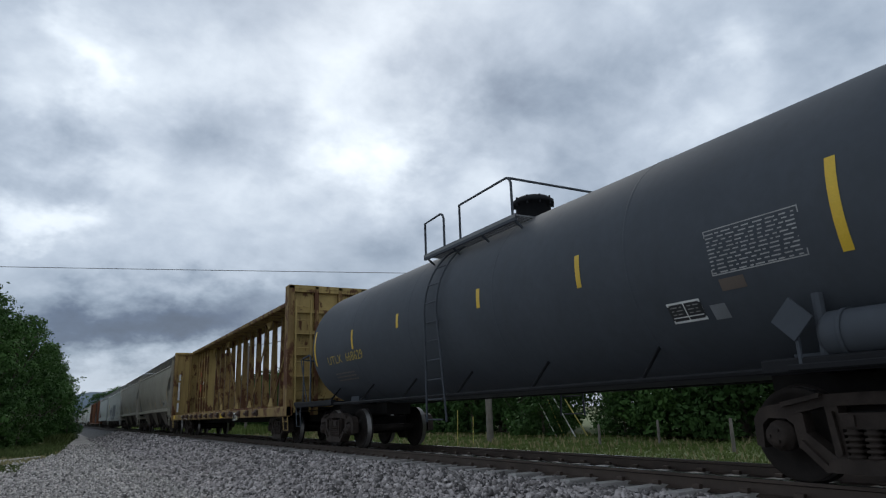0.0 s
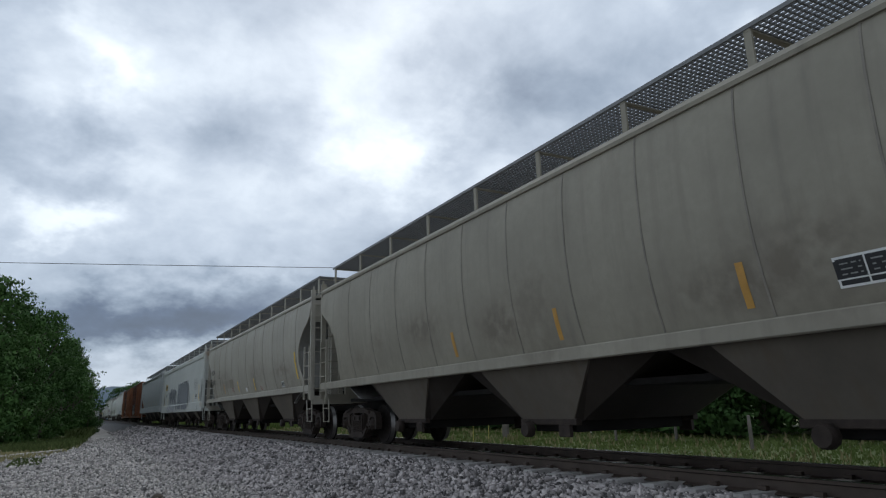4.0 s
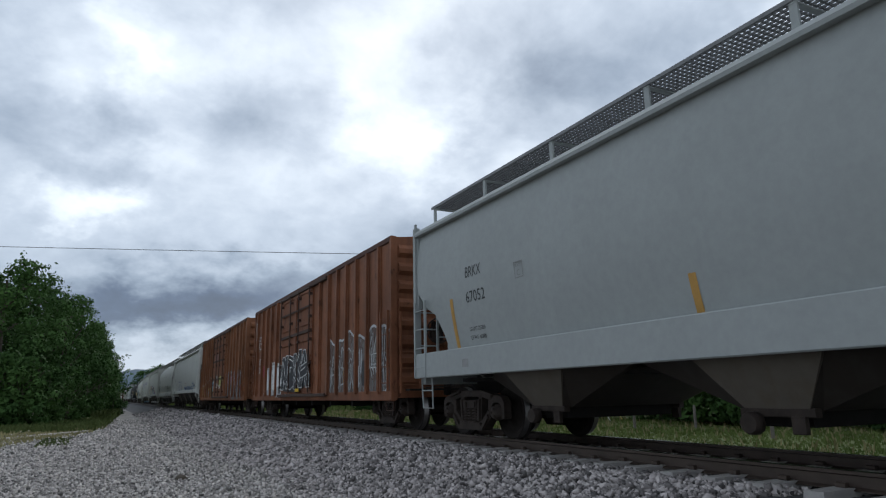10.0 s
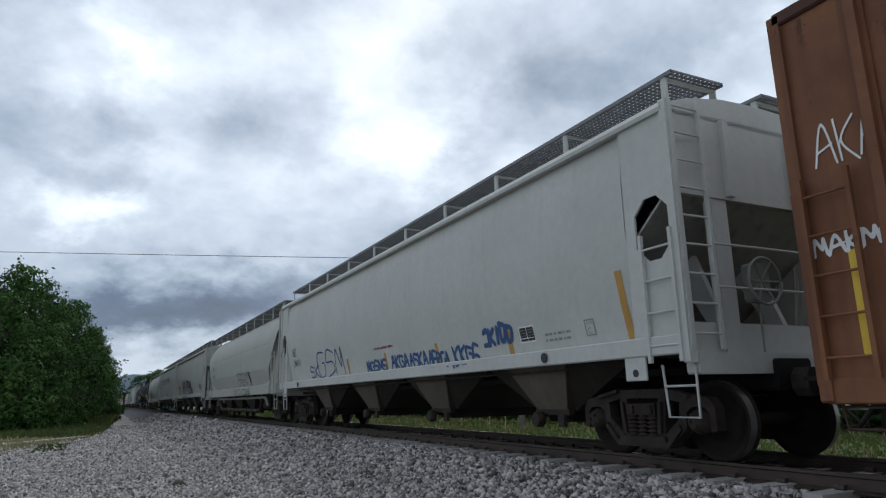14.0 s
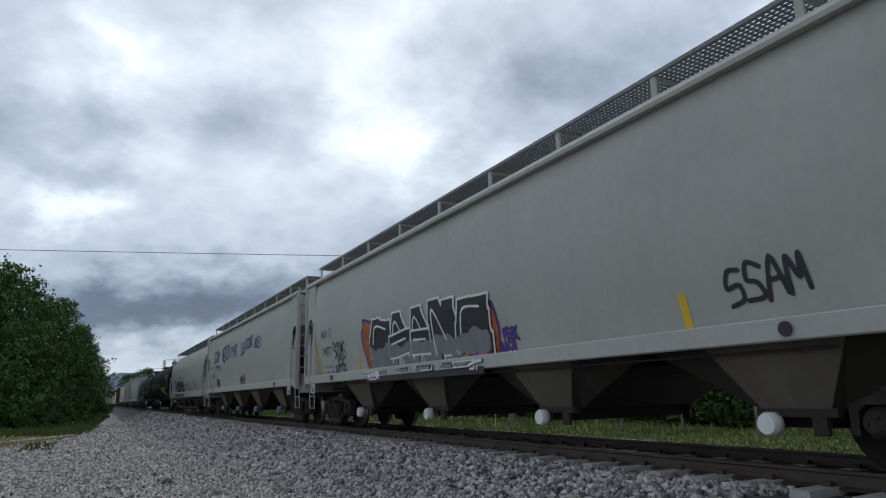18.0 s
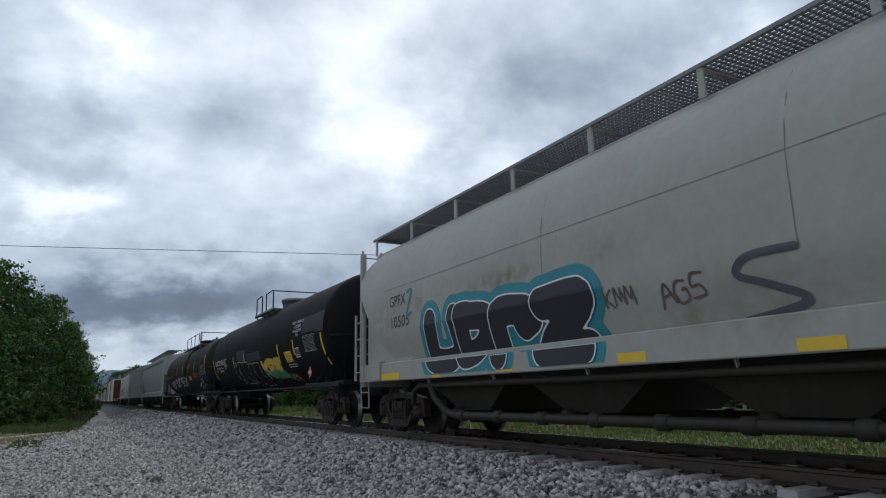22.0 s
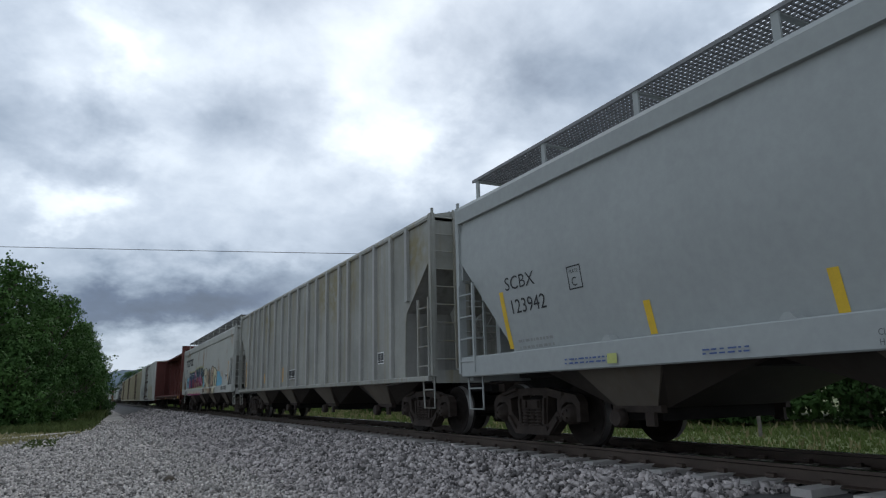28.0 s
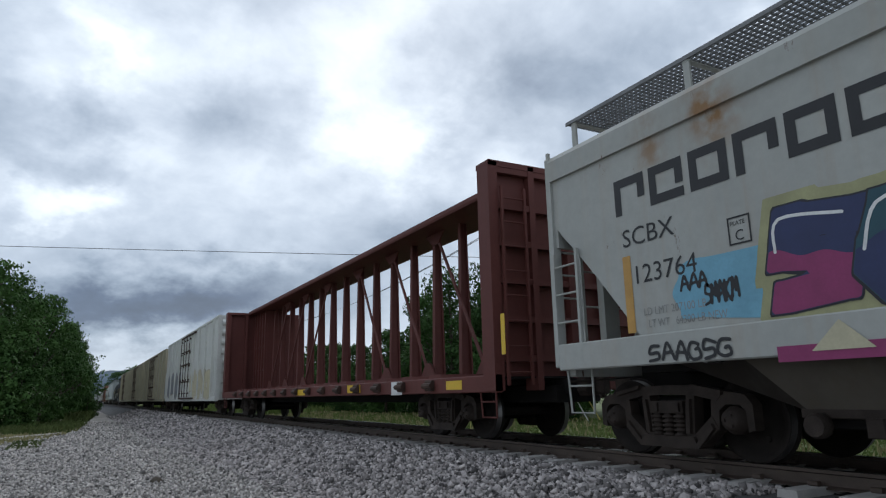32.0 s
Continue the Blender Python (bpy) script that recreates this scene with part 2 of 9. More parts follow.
# ---- building blocks ----
def part(name, shape, mat=None, parent=None, label="", at=None):
    """Links a bmesh or a finished mesh as one mesh object under parent."""
    if isinstance(shape, bmesh.types.BMesh):
        me = bpy.data.meshes.new(name)
        bmesh.ops.recalc_face_normals(shape, faces=shape.faces)
        for ed in shape.edges:
            if any(not f.smooth for f in ed.link_faces):
                ed.smooth = False
        shape.to_mesh(me)
        shape.free()
    else:
        me = shape
    if mat and not me.materials:
        me.materials.append(mat)
    ob = new(name, me)
    if parent:
        ob.parent = parent
    if at:
        ob.location = at
    if label:
        ob["label"] = label
    return ob


def thing(name, label, category, group="", kind="", at=(0, 0, 0)):
    e = new(name)
    e.location = at
    e.empty_display_size = 0.2
    return tagged(e, label, category, group, kind)


def quad_solid(bm, a, b):
    """Closes two rings of equal length into a solid."""
    va, vb = [bm.verts.new(p) for p in a], [bm.verts.new(p) for p in b]
    n = len(va)
    bm.faces.new(va)
    bm.faces.new(vb[::-1])
    for i in range(n):
        bm.faces.new((va[i], vb[i], vb[(i + 1) % n], va[(i + 1) % n]))


def box(bm, x0, x1, y0, y1, z0, z1, c=0.0):
    """A box; c: chamfer of its long edges."""
    if c:
        ring = [(x0 + c, z0), (x1 - c, z0), (x1, z0 + c), (x1, z1 - c), (x1 - c, z1), (x0 + c, z1), (x0, z1 - c), (x0, z0 + c)]
    else:
        ring = [(x0, z0), (x1, z0), (x1, z1), (x0, z1)]
    quad_solid(bm, [(x, y0, z) for x, z in ring], [(x, y1, z) for x, z in ring])


def prism_x(bm, ring, x0, x1):
    """An outline in (y, z), thick from x0 to x1."""
    quad_solid(bm, [(x0, y, z) for y, z in ring], [(x1, y, z) for y, z in ring])


def prism_y(bm, ring, y0, y1):
    quad_solid(bm, [(x, y0, z) for x, z in ring], [(x, y1, z) for x, z in ring])


def tube(bm, p, q, r, n=6):
    p, q = Vector(p), Vector(q)
    d = (q - p).normalized()
    u = d.orthogonal().normalized()
    w = d.cross(u)
    ring = [u * (math.cos(2 * math.pi * i / n) * r) + w * (math.sin(2 * math.pi * i / n) * r) for i in range(n)]
    quad_solid(bm, [p + o for o in ring], [q + o for o in ring])


def pipe(bm, pts, r, n=6):
    """One bent pipe through the points."""
    pts = [Vector(p) for p in pts]
    rings, u = [], None
    for i, p in enumerate(pts):
        d = (pts[min(i + 1, len(pts) - 1)] - pts[max(i - 1, 0)]).normalized()
        u = d.orthogonal().normalized() if u is None else (u - d * u.dot(d)).normalized()
        w = d.cross(u)
        rings.append([bm.verts.new(p + u * (math.cos(2 * math.pi * k / n) * r) + w * (math.sin(2 * math.pi * k / n) * r)) for k in range(n)])
    for a, b in zip(rings, rings[1:]):
        for k in range(n):
            bm.faces.new((a[k], a[(k + 1) % n], b[(k + 1) % n], b[k])).smooth = True
    bm.faces.new(rings[0][::-1])
    bm.faces.new(rings[-1])


def bar(bm, p, q, w, h):
    """A flat bar from p to q, w across x, h across the other way."""
    p, q = Vector(p), Vector(q)
    d = (q - p).normalized()
    u = Vector((1, 0, 0)) if abs(d.x) < 0.9 else Vector((0, 1, 0))
    v = d.cross(u).normalized()
    ring = [u * (w / 2) + v * (h / 2), u * (-w / 2) + v * (h / 2), u * (-w / 2) - v * (h / 2), u * (w / 2) - v * (h / 2)]
    quad_solid(bm, [p + o for o in ring], [q + o for o in ring])


def lathe(bm, profile, axis, centre, n=24, cap=True):
    """Turns (radius, place along the axis) about the axis 'x', 'y' or 'z'."""
    rings = []
    for r, a in profile:
        ring = []
        for i in range(n):
            c, s = math.cos(2 * math.pi * i / n) * r, math.sin(2 * math.pi * i / n) * r
            v = {"x": (a, c, s), "y": (c, a, s), "z": (c, s, a)}[axis]
            ring.append(bm.verts.new(Vector(v) + Vector(centre)))
        rings.append(ring)
    for a, b in zip(rings, rings[1:]):
        for i in range(n):
            f = bm.faces.new((a[i], a[(i + 1) % n], b[(i + 1) % n], b[i]))
            f.smooth = True
    if cap:
        bm.faces.new(rings[0][::-1])
        bm.faces.new(rings[-1])


def array_mesh(name, verts, faces, mat, smooth=False):
    """A mesh from numpy arrays; all faces have the same number of corners."""
    me = bpy.data.meshes.new(name)
    k = faces.shape[1]
    me.vertices.add(len(verts))
    me.vertices.foreach_set("co", verts.astype(np.float32).ravel())
    me.loops.add(faces.size)
    me.loops.foreach_set("vertex_index", faces.astype(np.int32).ravel())
    me.polygons.add(len(faces))
    me.polygons.foreach_set("loop_start", np.arange(0, faces.size, k, dtype=np.int32))
    me.polygons.foreach_set("loop_total", np.full(len(faces), k, dtype=np.int32))
    me.update(calc_edges=True)
    me.validate()
    me.materials.append(mat)
    return me


rng = np.random.default_rng(7)


# ---- ground ----
def ground_height(x, y):
    """The lie of the land across the line: gravel road, ballast shoulder, track bed, ditch and meadow."""
    xs = [-3000, -14, -6, -3, 3.4, 5.2, 5.70, 5.90, 8.5, 8.75, 9.3, 11.2, 13.5, 24, 3000]
    zs = [-0.3, -0.2, 0.02, 0.0, 0.0, 0.57, 0.605, 0.57, 0.57, 0.605, 0.57, -0.05, 0.08, 0.2, 0.6]
    z = np.interp(x, xs, zs)
    near = np.exp(-(y / 60.0) ** 2)
    bumpy = 0.035 * np.sin(x * 0.9 + y * 0.31) + 0.03 * np.sin(y * 0.63 - x * 0.4)
    return z + bumpy * near * ((x < 3.2) | (x > 12.0))


gx = np.concatenate([[-2500, -600, -150, -60], np.linspace(-30, -9, 12), np.linspace(-8, 3.2, 57), np.linspace(3.5, 14, 36), np.linspace(15, 40, 14), [60, 150, 600, 2500]])
gy = np.concatenate([[-2500, -400, -60], np.linspace(-12, 60, 145), np.linspace(63, 160, 30), [200, 260, 360, 600, 1200, 2500]])
GX, GY = np.meshgrid(gx, gy, indexing="ij")
GZ = ground_height(GX, GY)
gv = np.stack([GX, GY, GZ], -1).reshape(-1, 3)
ni, nj = len(gx), len(gy)
ii, jj = np.meshgrid(np.arange(ni - 1), np.arange(nj - 1), indexing="ij")
g0 = (ii * nj + jj).ravel()
gf = np.stack([g0, g0 + nj, g0 + nj + 1, g0 + 1], -1)
me = array_mesh("ground", gv, gf, M_GRASS_GROUND)
me.materials.append(M_GRAVEL)
me.materials.append(M_BALLAST)
me.materials.append(M_SHADEBED)
fx, fy = (gv[gf].mean(1)[:, k] for k in (0, 1))


def road_edge(y):
    """Where the gravel ends on its west side."""
    return np.interp(y, [0, 24, 28, 33, 37, 42, 60, 85, 120], [-30, -30, -3.3, -1.9, -1.0, 0.0, 0.8, 1.7, 2.6]) + 0.12 * np.sin(y * 2.1) + 0.08 * np.sin(y * 5.3)


edge = road_edge(fy)
# 3 is the strip between the rails, whose dark colour carries the train's shade
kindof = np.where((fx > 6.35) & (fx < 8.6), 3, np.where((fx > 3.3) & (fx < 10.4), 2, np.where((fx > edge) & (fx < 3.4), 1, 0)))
me.polygons.foreach_set("material_index", kindof.astype(np.int32))
me.polygons.foreach_set("use_smooth", np.ones(len(gf), dtype=bool))
ground = part("ground", me, None)
tagged(ground, "pale grey gravel road beside a ballast bank and green meadow", "ground", kind="structure")


# ---- loose stones ----
def stones(name, n, x0, x1, y0, y1, size, mat, label, seed, bias=1.0):
    """Many small angular stones lying on the ground."""
    r = np.random.default_rng(seed)
    ico = np.array([(-1, -1, -1), (1, -1, -1), (1, 1, -1), (-1, 1, -1), (-1, -1, 1), (1, -1, 1), (1, 1, 1), (-1, 1, 1)]) * 0.62
    tri = np.array([(0, 2, 1), (0, 3, 2), (4, 5, 6), (4, 6, 7), (0, 1, 5), (0, 5, 4), (1, 2, 6), (1, 6, 5), (2, 3, 7), (2, 7, 6), (3, 0, 4), (3, 4, 7)])
    x, y = r.uniform(x0, x1, n), y0 + (y1 - y0) * r.uniform(0, 1, n) ** bias
    s = size * r.uniform(0.4, 1.0, n) * (1 + 0.5 * (r.uniform(0, 1, n) > 0.9))
    v = (ico[None] * (1 + r.uniform(-0.45, 0.3, (n, 8, 3)))) * s[:, None, None]
    v *= r.uniform(0.55, 1.35, (n, 1, 3))
    for i, j in ((1, 2), (0, 2), (0, 1)):
        a = r.uniform(0, 6.283, n)
        c, q = np.cos(a)[:, None], np.sin(a)[:, None]
        v[..., i], v[..., j] = v[..., i] * c - v[..., j] * q, v[..., i] * q + v[..., j] * c
    v[..., 0] += x[:, None]
    v[..., 1] += y[:, None]
    v[..., 2] += (ground_height(x, y) + s * r.uniform(-0.3, 0.9, n))[:, None]
    f = (tri[None] + (np.arange(n) * 8)[:, None, None]).reshape(-1, 3)
    return tagged(part(name, array_mesh(name, v.reshape(-1, 3), f, mat), None), label, "gravel", kind="stuff")


stones("ballast_stones", 31000, 3.0, 6.30, 4.5, 17.0, 0.040, M_STONE, "grey angular ballast stones on the track bank", 11, 1.2)
stones("ballast_stones", 19000, 2.8, 5.88, 17.0, 38.0, 0.050, M_STONE, "grey angular ballast stones on the track bank", 12, 1.4)
stones("ballast_stones", 6000, 2.8, 5.95, 38.0, 80.0, 0.080, M_STONE, "grey angular ballast stones on the track bank", 16, 1.4)
stones("ballast_stones", 4000, 6.5, 8.5, 4.0, 24.0, 0.036, M_SHADESTONE, "oily ballast stones between the rails, shade under train painted in", 13, 1.3)
stones("gravel_chips", 31000, -3.2, 3.5, 9.5, 24.0, 0.034, M_CHIP, "pale crushed gravel chips of the road", 14, 1.3)
stones("gravel_chips", 7000, -5.0, 3.5, -6.0, 9.5, 0.036, M_CHIP, "pale crushed gravel chips of the road", 17)
stones("gravel_chips", 12000, -4.0, 3.6, 24.0, 60.0, 0.048, M_CHIP, "pale crushed gravel chips of the road", 15, 1.5)


# ---- track ----
def build_track():
    for side, x in (("rail", TRACK - 0.755), ("rail", TRACK + 0.755)):
        bm = bmesh.new()
        ring = [(-0.075, -0.180), (0.075, -0.180), (0.075, -0.170), (0.012, -0.150), (0.010, -0.048), (0.036, -0.036), (0.036, -0.004),
                (-0.036, -0.004), (-0.036, -0.036), (-0.010, -0.048), (-0.012, -0.150), (-0.075, -0.170)]
        quad_solid(bm, [(x + a, -440, RAIL + b) for a, b in ring], [(x + a, 900, RAIL + b) for a, b in ring])
        rail = part("rail", bm, M_RAIL)
        tagged(rail, "dark rusty steel rail on concrete ties", "rail", "rails of the track", "structure")
        bm = bmesh.new()
        box(bm, x - 0.034, x + 0.034, -440, 900, RAIL - 0.004, RAIL, 0.002)
        part("running_face", bm, M_RAILTOP, rail, "bright worn running face")
    bm = bmesh.new()
    quad_solid(bm, [(-1.30, -0.13, -0.25), (1.30, -0.13, -0.25), (1.30, 0.13, -0.25), (-1.30, 0.13, -0.25)],
               [(-1.28, -0.10, 0.0), (1.28, -0.10, 0.0), (1.28, 0.10, 0.0), (-1.28, 0.10, 0.0)])
    tie = part("concrete_tie", bm, M_TIE, None, at=(TRACK, 2.4, RAIL - 0.150))
    tagged(tie, "pale concrete tie half buried in ballast", "railway tie", "ties under the rails", "structure")
    bm = bmesh.new()
    for s in (-1, 1):
        for k in (-1, 1):
            x = s * 0.755 + k * 0.10
            box(bm, x - 0.03, x + 0.03, -0.05, 0.05, 0.0, 0.05, 0.01)
    part("rail_clip", bm, M_RAIL, tie, "rusty rail clips")
    for i in range(1, 120):
        copy_thing(tie, pose(TRACK + random.uniform(-0.02, 0.02), 2.4 + i * 0.61, RAIL - 0.150 + random.uniform(-0.01, 0.004), 0, 0, random.uniform(-0.6, 0.6)))


build_track()


# ---- trees and grass ----
def crown_mesh(name, seed, height, radius, mat, n, leaf, low=0.18):
    """A crown of many small leaf sprays round several limbs, with an uneven outline."""
    r = np.random.default_rng(seed)
    blobs = []
    for k in range(38):
        u = low + (1.0 - low) * (k + r.uniform(0, 1)) / 38
        w = radius * (1.0 - 0.85 * abs(u - 0.42) ** 1.2 * 1.5) * r.uniform(0.35, 0.95)
        a = r.uniform(0, 6.283)
        blobs.append((math.cos(a) * w, math.sin(a) * w, u * height * 0.93, radius * r.uniform(0.16, 0.36)))
    b = np.array(blobs)
    k = r.choice(len(b), n, p=b[:, 3] ** 2 / (b[:, 3] ** 2).sum())
    d = r.normal(size=(n, 3))
    d[:, 2] += 0.25
    d /= np.linalg.norm(d, axis=1)[:, None]
    rad = b[k, 3] * r.uniform(0.5, 1.05, n) ** 0.6
    c = b[k, :3] + d * rad[:, None] * np.array([1, 1, 0.8])
    # leafy twigs that stand out of the outline
    m = n // 6
    tw = r.integers(0, 70, m)
    tk, td = r.integers(0, len(b), 70), r.normal(size=(70, 3))
    td[:, 2] = np.abs(td[:, 2]) * 0.7
    td /= np.linalg.norm(td, axis=1)[:, None]
    c[:m] = b[tk[tw], :3] + td[tw] * (b[tk[tw], 3] * r.uniform(0.6, 1.9, m))[:, None] + r.normal(size=(m, 3)) * leaf * 0.9
    c[:, 2] = np.maximum(c[:, 2], 0.25)
    s = leaf * r.uniform(0.5, 1.3, n)
    u = r.normal(size=(n, 3))
    dn = d + r.normal(size=(n, 3)) * 0.38
    dn /= np.linalg.norm(dn, axis=1)[:, None]
    u -= dn * (u * dn).sum(1)[:, None]
    u /= np.linalg.norm(u, axis=1)[:, None]
    v = np.cross(u, dn)
    v /= np.linalg.norm(v, axis=1)[:, None] + 1e-6
    p0, p1 = c - u * s[:, None], c + u * s[:, None]
    q0, q1 = c - v * (s * 0.55)[:, None], c + v * (s * 0.55)[:, None]
    verts = np.stack([p0, q0, p1, q1], 1).reshape(-1, 3)
    return array_mesh(name, verts, np.arange(n * 4).reshape(-1, 4), mat)


def tree(seed, height, radius, mat, n=4200, leaf=0.17, low=0.18, label="leafy green broadleaf tree"):
    t = thing("tree", label, "tree", "trees along the line")
    r = random.Random(seed)
    bm = bmesh.new()
    tr = 0.02 * height + 0.03
    lathe(bm, [(tr * 1.4, -0.1), (tr, height * 0.08), (tr * 0.7, height * 0.4), (tr * 0.25, height * 0.85)], "z", (0, 0, 0), 8)
    part("trunk", bm, M_BARK, t)
    bm = bmesh.new()
    for i in range(9):
        z = height * r.uniform(0.25, 0.7)
        a = r.uniform(0, 6.283)
        e = radius * r.uniform(0.4, 0.68)
        mid = (math.cos(a) * e * 0.5, math.sin(a) * e * 0.5, z + e * 0.35)
        tube(bm, (0, 0, z), mid, tr * 0.35, 5)
        tube(bm, mid, (math.cos(a) * e, math.sin(a) * e, z + e * 0.9), tr * 0.18, 5)
    part("limb", bm, M_BARK, t)
    part("crown", crown_mesh("crown", seed, height, radius, mat, n, leaf, low), None, t, "crown of small leaves")
    return t


KINDS = [tree(21, 11.2, 3.7, M_LEAF, 12000, 0.122, 0.06), tree(22, 10.4, 3.4, M_LEAF, 11500, 0.122, 0.05), tree(23, 9.8, 3.2, M_LEAF_B, 11000, 0.125, 0.1),
         tree(24, 10.6, 3.9, M_LEAF_B, 12000, 0.125, 0.06), tree(25, 5.0, 2.4, M_LEAF, 4600, 0.13, 0.0, "low leafy green bush by the trees"),
         tree(26, 2.6, 1.7, M_LEAF_B, 2600, 0.11, 0.0, "low dark green bush in the meadow"),
         tree(27, 10.8, 3.7, M_LEAF_B, 8000, 0.135, 0.06), tree(28, 10.0, 3.4, M_LEAF, 8000, 0.135, 0.05),
         tree(29, 10.4, 3.6, M_LEAF_B, 3600, 0.22, 0.05)]
used = set()


def plant(k, x, y, size=1.0, tall=1.0):
    z = float(ground_height(np.array(x), np.array(y))) - 0.05
    m = pose(x, y, z, 0, 0, random.uniform(0, 360))
    if k not in used:
        used.add(k)
        ob = KINDS[k]
        ob.matrix_basis = m
    else:
        ob = copy_thing(KINDS[k], m)
    ob.scale = (size, size, size * tall)
    return ob


random.seed(5)
# west of the line: a wood that comes up to the road
for k, x, y, s in ((0, -10.5, 56, 1.0), (1, -6.8, 55, 1.14), (4, -4.8, 51, 0.95), (0, -5.2, 60, 1.05), (3, -9.0, 62, 1.1), (1, -3.4, 65, 1.06), (4, -8.6, 51, 0.95),
                   (2, -4.6, 72, 1.3), (0, -2.9, 77, 1.02), (1, -2.0, 86, 1.02), (4, -0.6, 82, 1.1), (2, -1.9, 98, 1.12), (4, 0.0, 100, 1.35), (4, -2.4, 58, 0.85),
                   (0, -13.5, 60, 1.15), (4, -12.0, 51, 1.0), (1, -1.2, 118, 1.0), (3, -0.6, 140, 0.95), (4, 1.0, 120, 0.9), (0, 0.0, 170, 0.85), (5, 0.9, 80, 0.9),
                   (3, -15.5, 55, 1.1), (4, -6.2, 50.5, 1.0), (4, -3.4, 53, 0.8), (2, -7.4, 59, 1.1), (4, -1.4, 68, 1.1), (4, -0.9, 90, 1.3)):
    plant(k, x, y, s)
# east of the line: a belt of trees behind the meadow
y = 8.0
while y < 130:
    plant(random.choice((6, 7, 6)) if y < 52 else 8, 24.5 + random.uniform(-2.0, 2.5), y, random.uniform(0.88, 1.06) * float(np.interp(y, [21.5, 23.0, 29.5, 31.5, 46, 52], [1.05, 0.42, 0.42, 0.95, 0.95, 0.70])))
    y += random.uniform(2.0, 3.2)
for i in range(17):
    y = 9.0 + i * 3.0
    if not 26 < y < 36:
        plant(8, 29.5 + random.uniform(-1.2, 1.2), y + random.uniform(-0.7, 0.7), random.uniform(0.98, 1.12) * (1.0 if y < 46 else 0.8))
for i in range(20):
    plant(random.choice((4, 5, 5)), 20.8 + random.uniform(-1.0, 2.0), 9 + i * 3.6 + random.uniform(-1, 1), random.uniform(0.7, 1.1))
for i in range(13):
    plant(8, 26 + random.uniform(-4, 6), 135 + i * 17, random.uniform(0.95, 1.45))

for x, y, s in ((13.5, 205, 0.95), (15.5, 228, 1.15), (17.0, 252, 1.3), (15.0, 275, 1.25), (18.0, 300, 1.4), (14.5, 330, 1.4)):
    plant(8, x, y, s)


def grass(name, n, x0, x1, y0, y1, tall, mat, label, seed, bias=1.0):
    r = np.random.default_rng(seed)
    x, y = r.uniform(x0, x1, n), y0 + (y1 - y0) * r.uniform(0, 1, n) ** bias
    if x1 < 3:
        keep = (x < road_edge(y) - 0.05) | (seed == 37)
        x, y = x[keep], y[keep]
        n = len(x)
    z = ground_height(x, y) - 0.02
    h = tall * r.uniform(0.35, 1.1, n)
    a = r.uniform(0, 6.283, n)
    w = 0.012 + 0.0012 * np.hypot(x, y)
    lean = r.uniform(0.1, 0.5, n) * h
    b = r.uniform(0, 6.283, n)
    o = np.stack([np.cos(a) * w, np.sin(a) * w, 0 * w], -1)
    p = np.stack([x, y, z], -1)
    mid = p + np.stack([np.cos(b) * lean * 0.3, np.sin(b) * lean * 0.3, h * 0.6], -1)
    tip = p + np.stack([np.cos(b) * lean, np.sin(b) * lean, h], -1)
    verts = np.stack([p - o, p + o, mid + o * 0.7, tip, mid - o * 0.7], 1).reshape(-1, 3)
    return tagged(part(name, array_mesh(name, verts, np.arange(n * 5).reshape(-1, 5), mat)), label, "grass", kind="stuff")


grass("meadow_grass", 46000, 11.0, 23.0, 4.0, 60.0, 0.12, M_GRASS, "tall green meadow grass behind the track", 31, 1.2)
grass("dry_grass", 2200, 11.0, 22.0, 5.0, 60.0, 0.28, M_STRAW, "dry straw stems among the meadow grass", 32)
grass("meadow_grass", 7000, 11.0, 24.0, 60.0, 160.0, 0.7, M_GRASS, "tall green meadow grass behind the track", 33)
grass("verge_grass", 9000, -14.0, 0.8, 40.0, 62.0, 0.35, M_VERGE, "green verge grass before the wood", 34)
grass("verge_grass", 2600, -0.8, 1.6, 62.0, 100.0, 0.8, M_VERGE, "green weeds at the end of the wood", 35)
grass("dry_grass", 6500, -8.0, 0.4, 28.0, 46.0, 0.16, M_STRAW, "dry straw-coloured verge grass", 36)
grass("verge_grass", 700, -2.1, -1.1, 28.3, 33.5, 0.10, M_VERGE, "short grass patch in the gravel", 37)


# ---- far distance ----
def hill():
    n = 60
    xs = np.linspace(-900, 1200, n)
    crest = 34 + 20 * np.exp(-((xs - 70) / 90) ** 2) + 14 * np.sin(xs * 0.004 + 1.0) + 5 * np.sin(xs * 0.021)
    rows_ = [(1500, -1 + 0 * xs), (1620, crest * 0.6), (1750, crest), (2000, crest * 0.5), (2100, -1 + 0 * xs)]
    v = np.concatenate([np.stack([xs, np.full(n, y_), h_], -1) for y_, h_ in rows_])
    a = np.concatenate([np.arange(n - 1) + k * n for k in range(4)])
    f = np.stack([a, a + 1, a + 1 + n, a + n], -1)
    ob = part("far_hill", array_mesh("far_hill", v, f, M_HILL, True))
    tagged(ob, "wooded hill on the horizon, blue haze painted in", "hill", kind="structure")


hill()


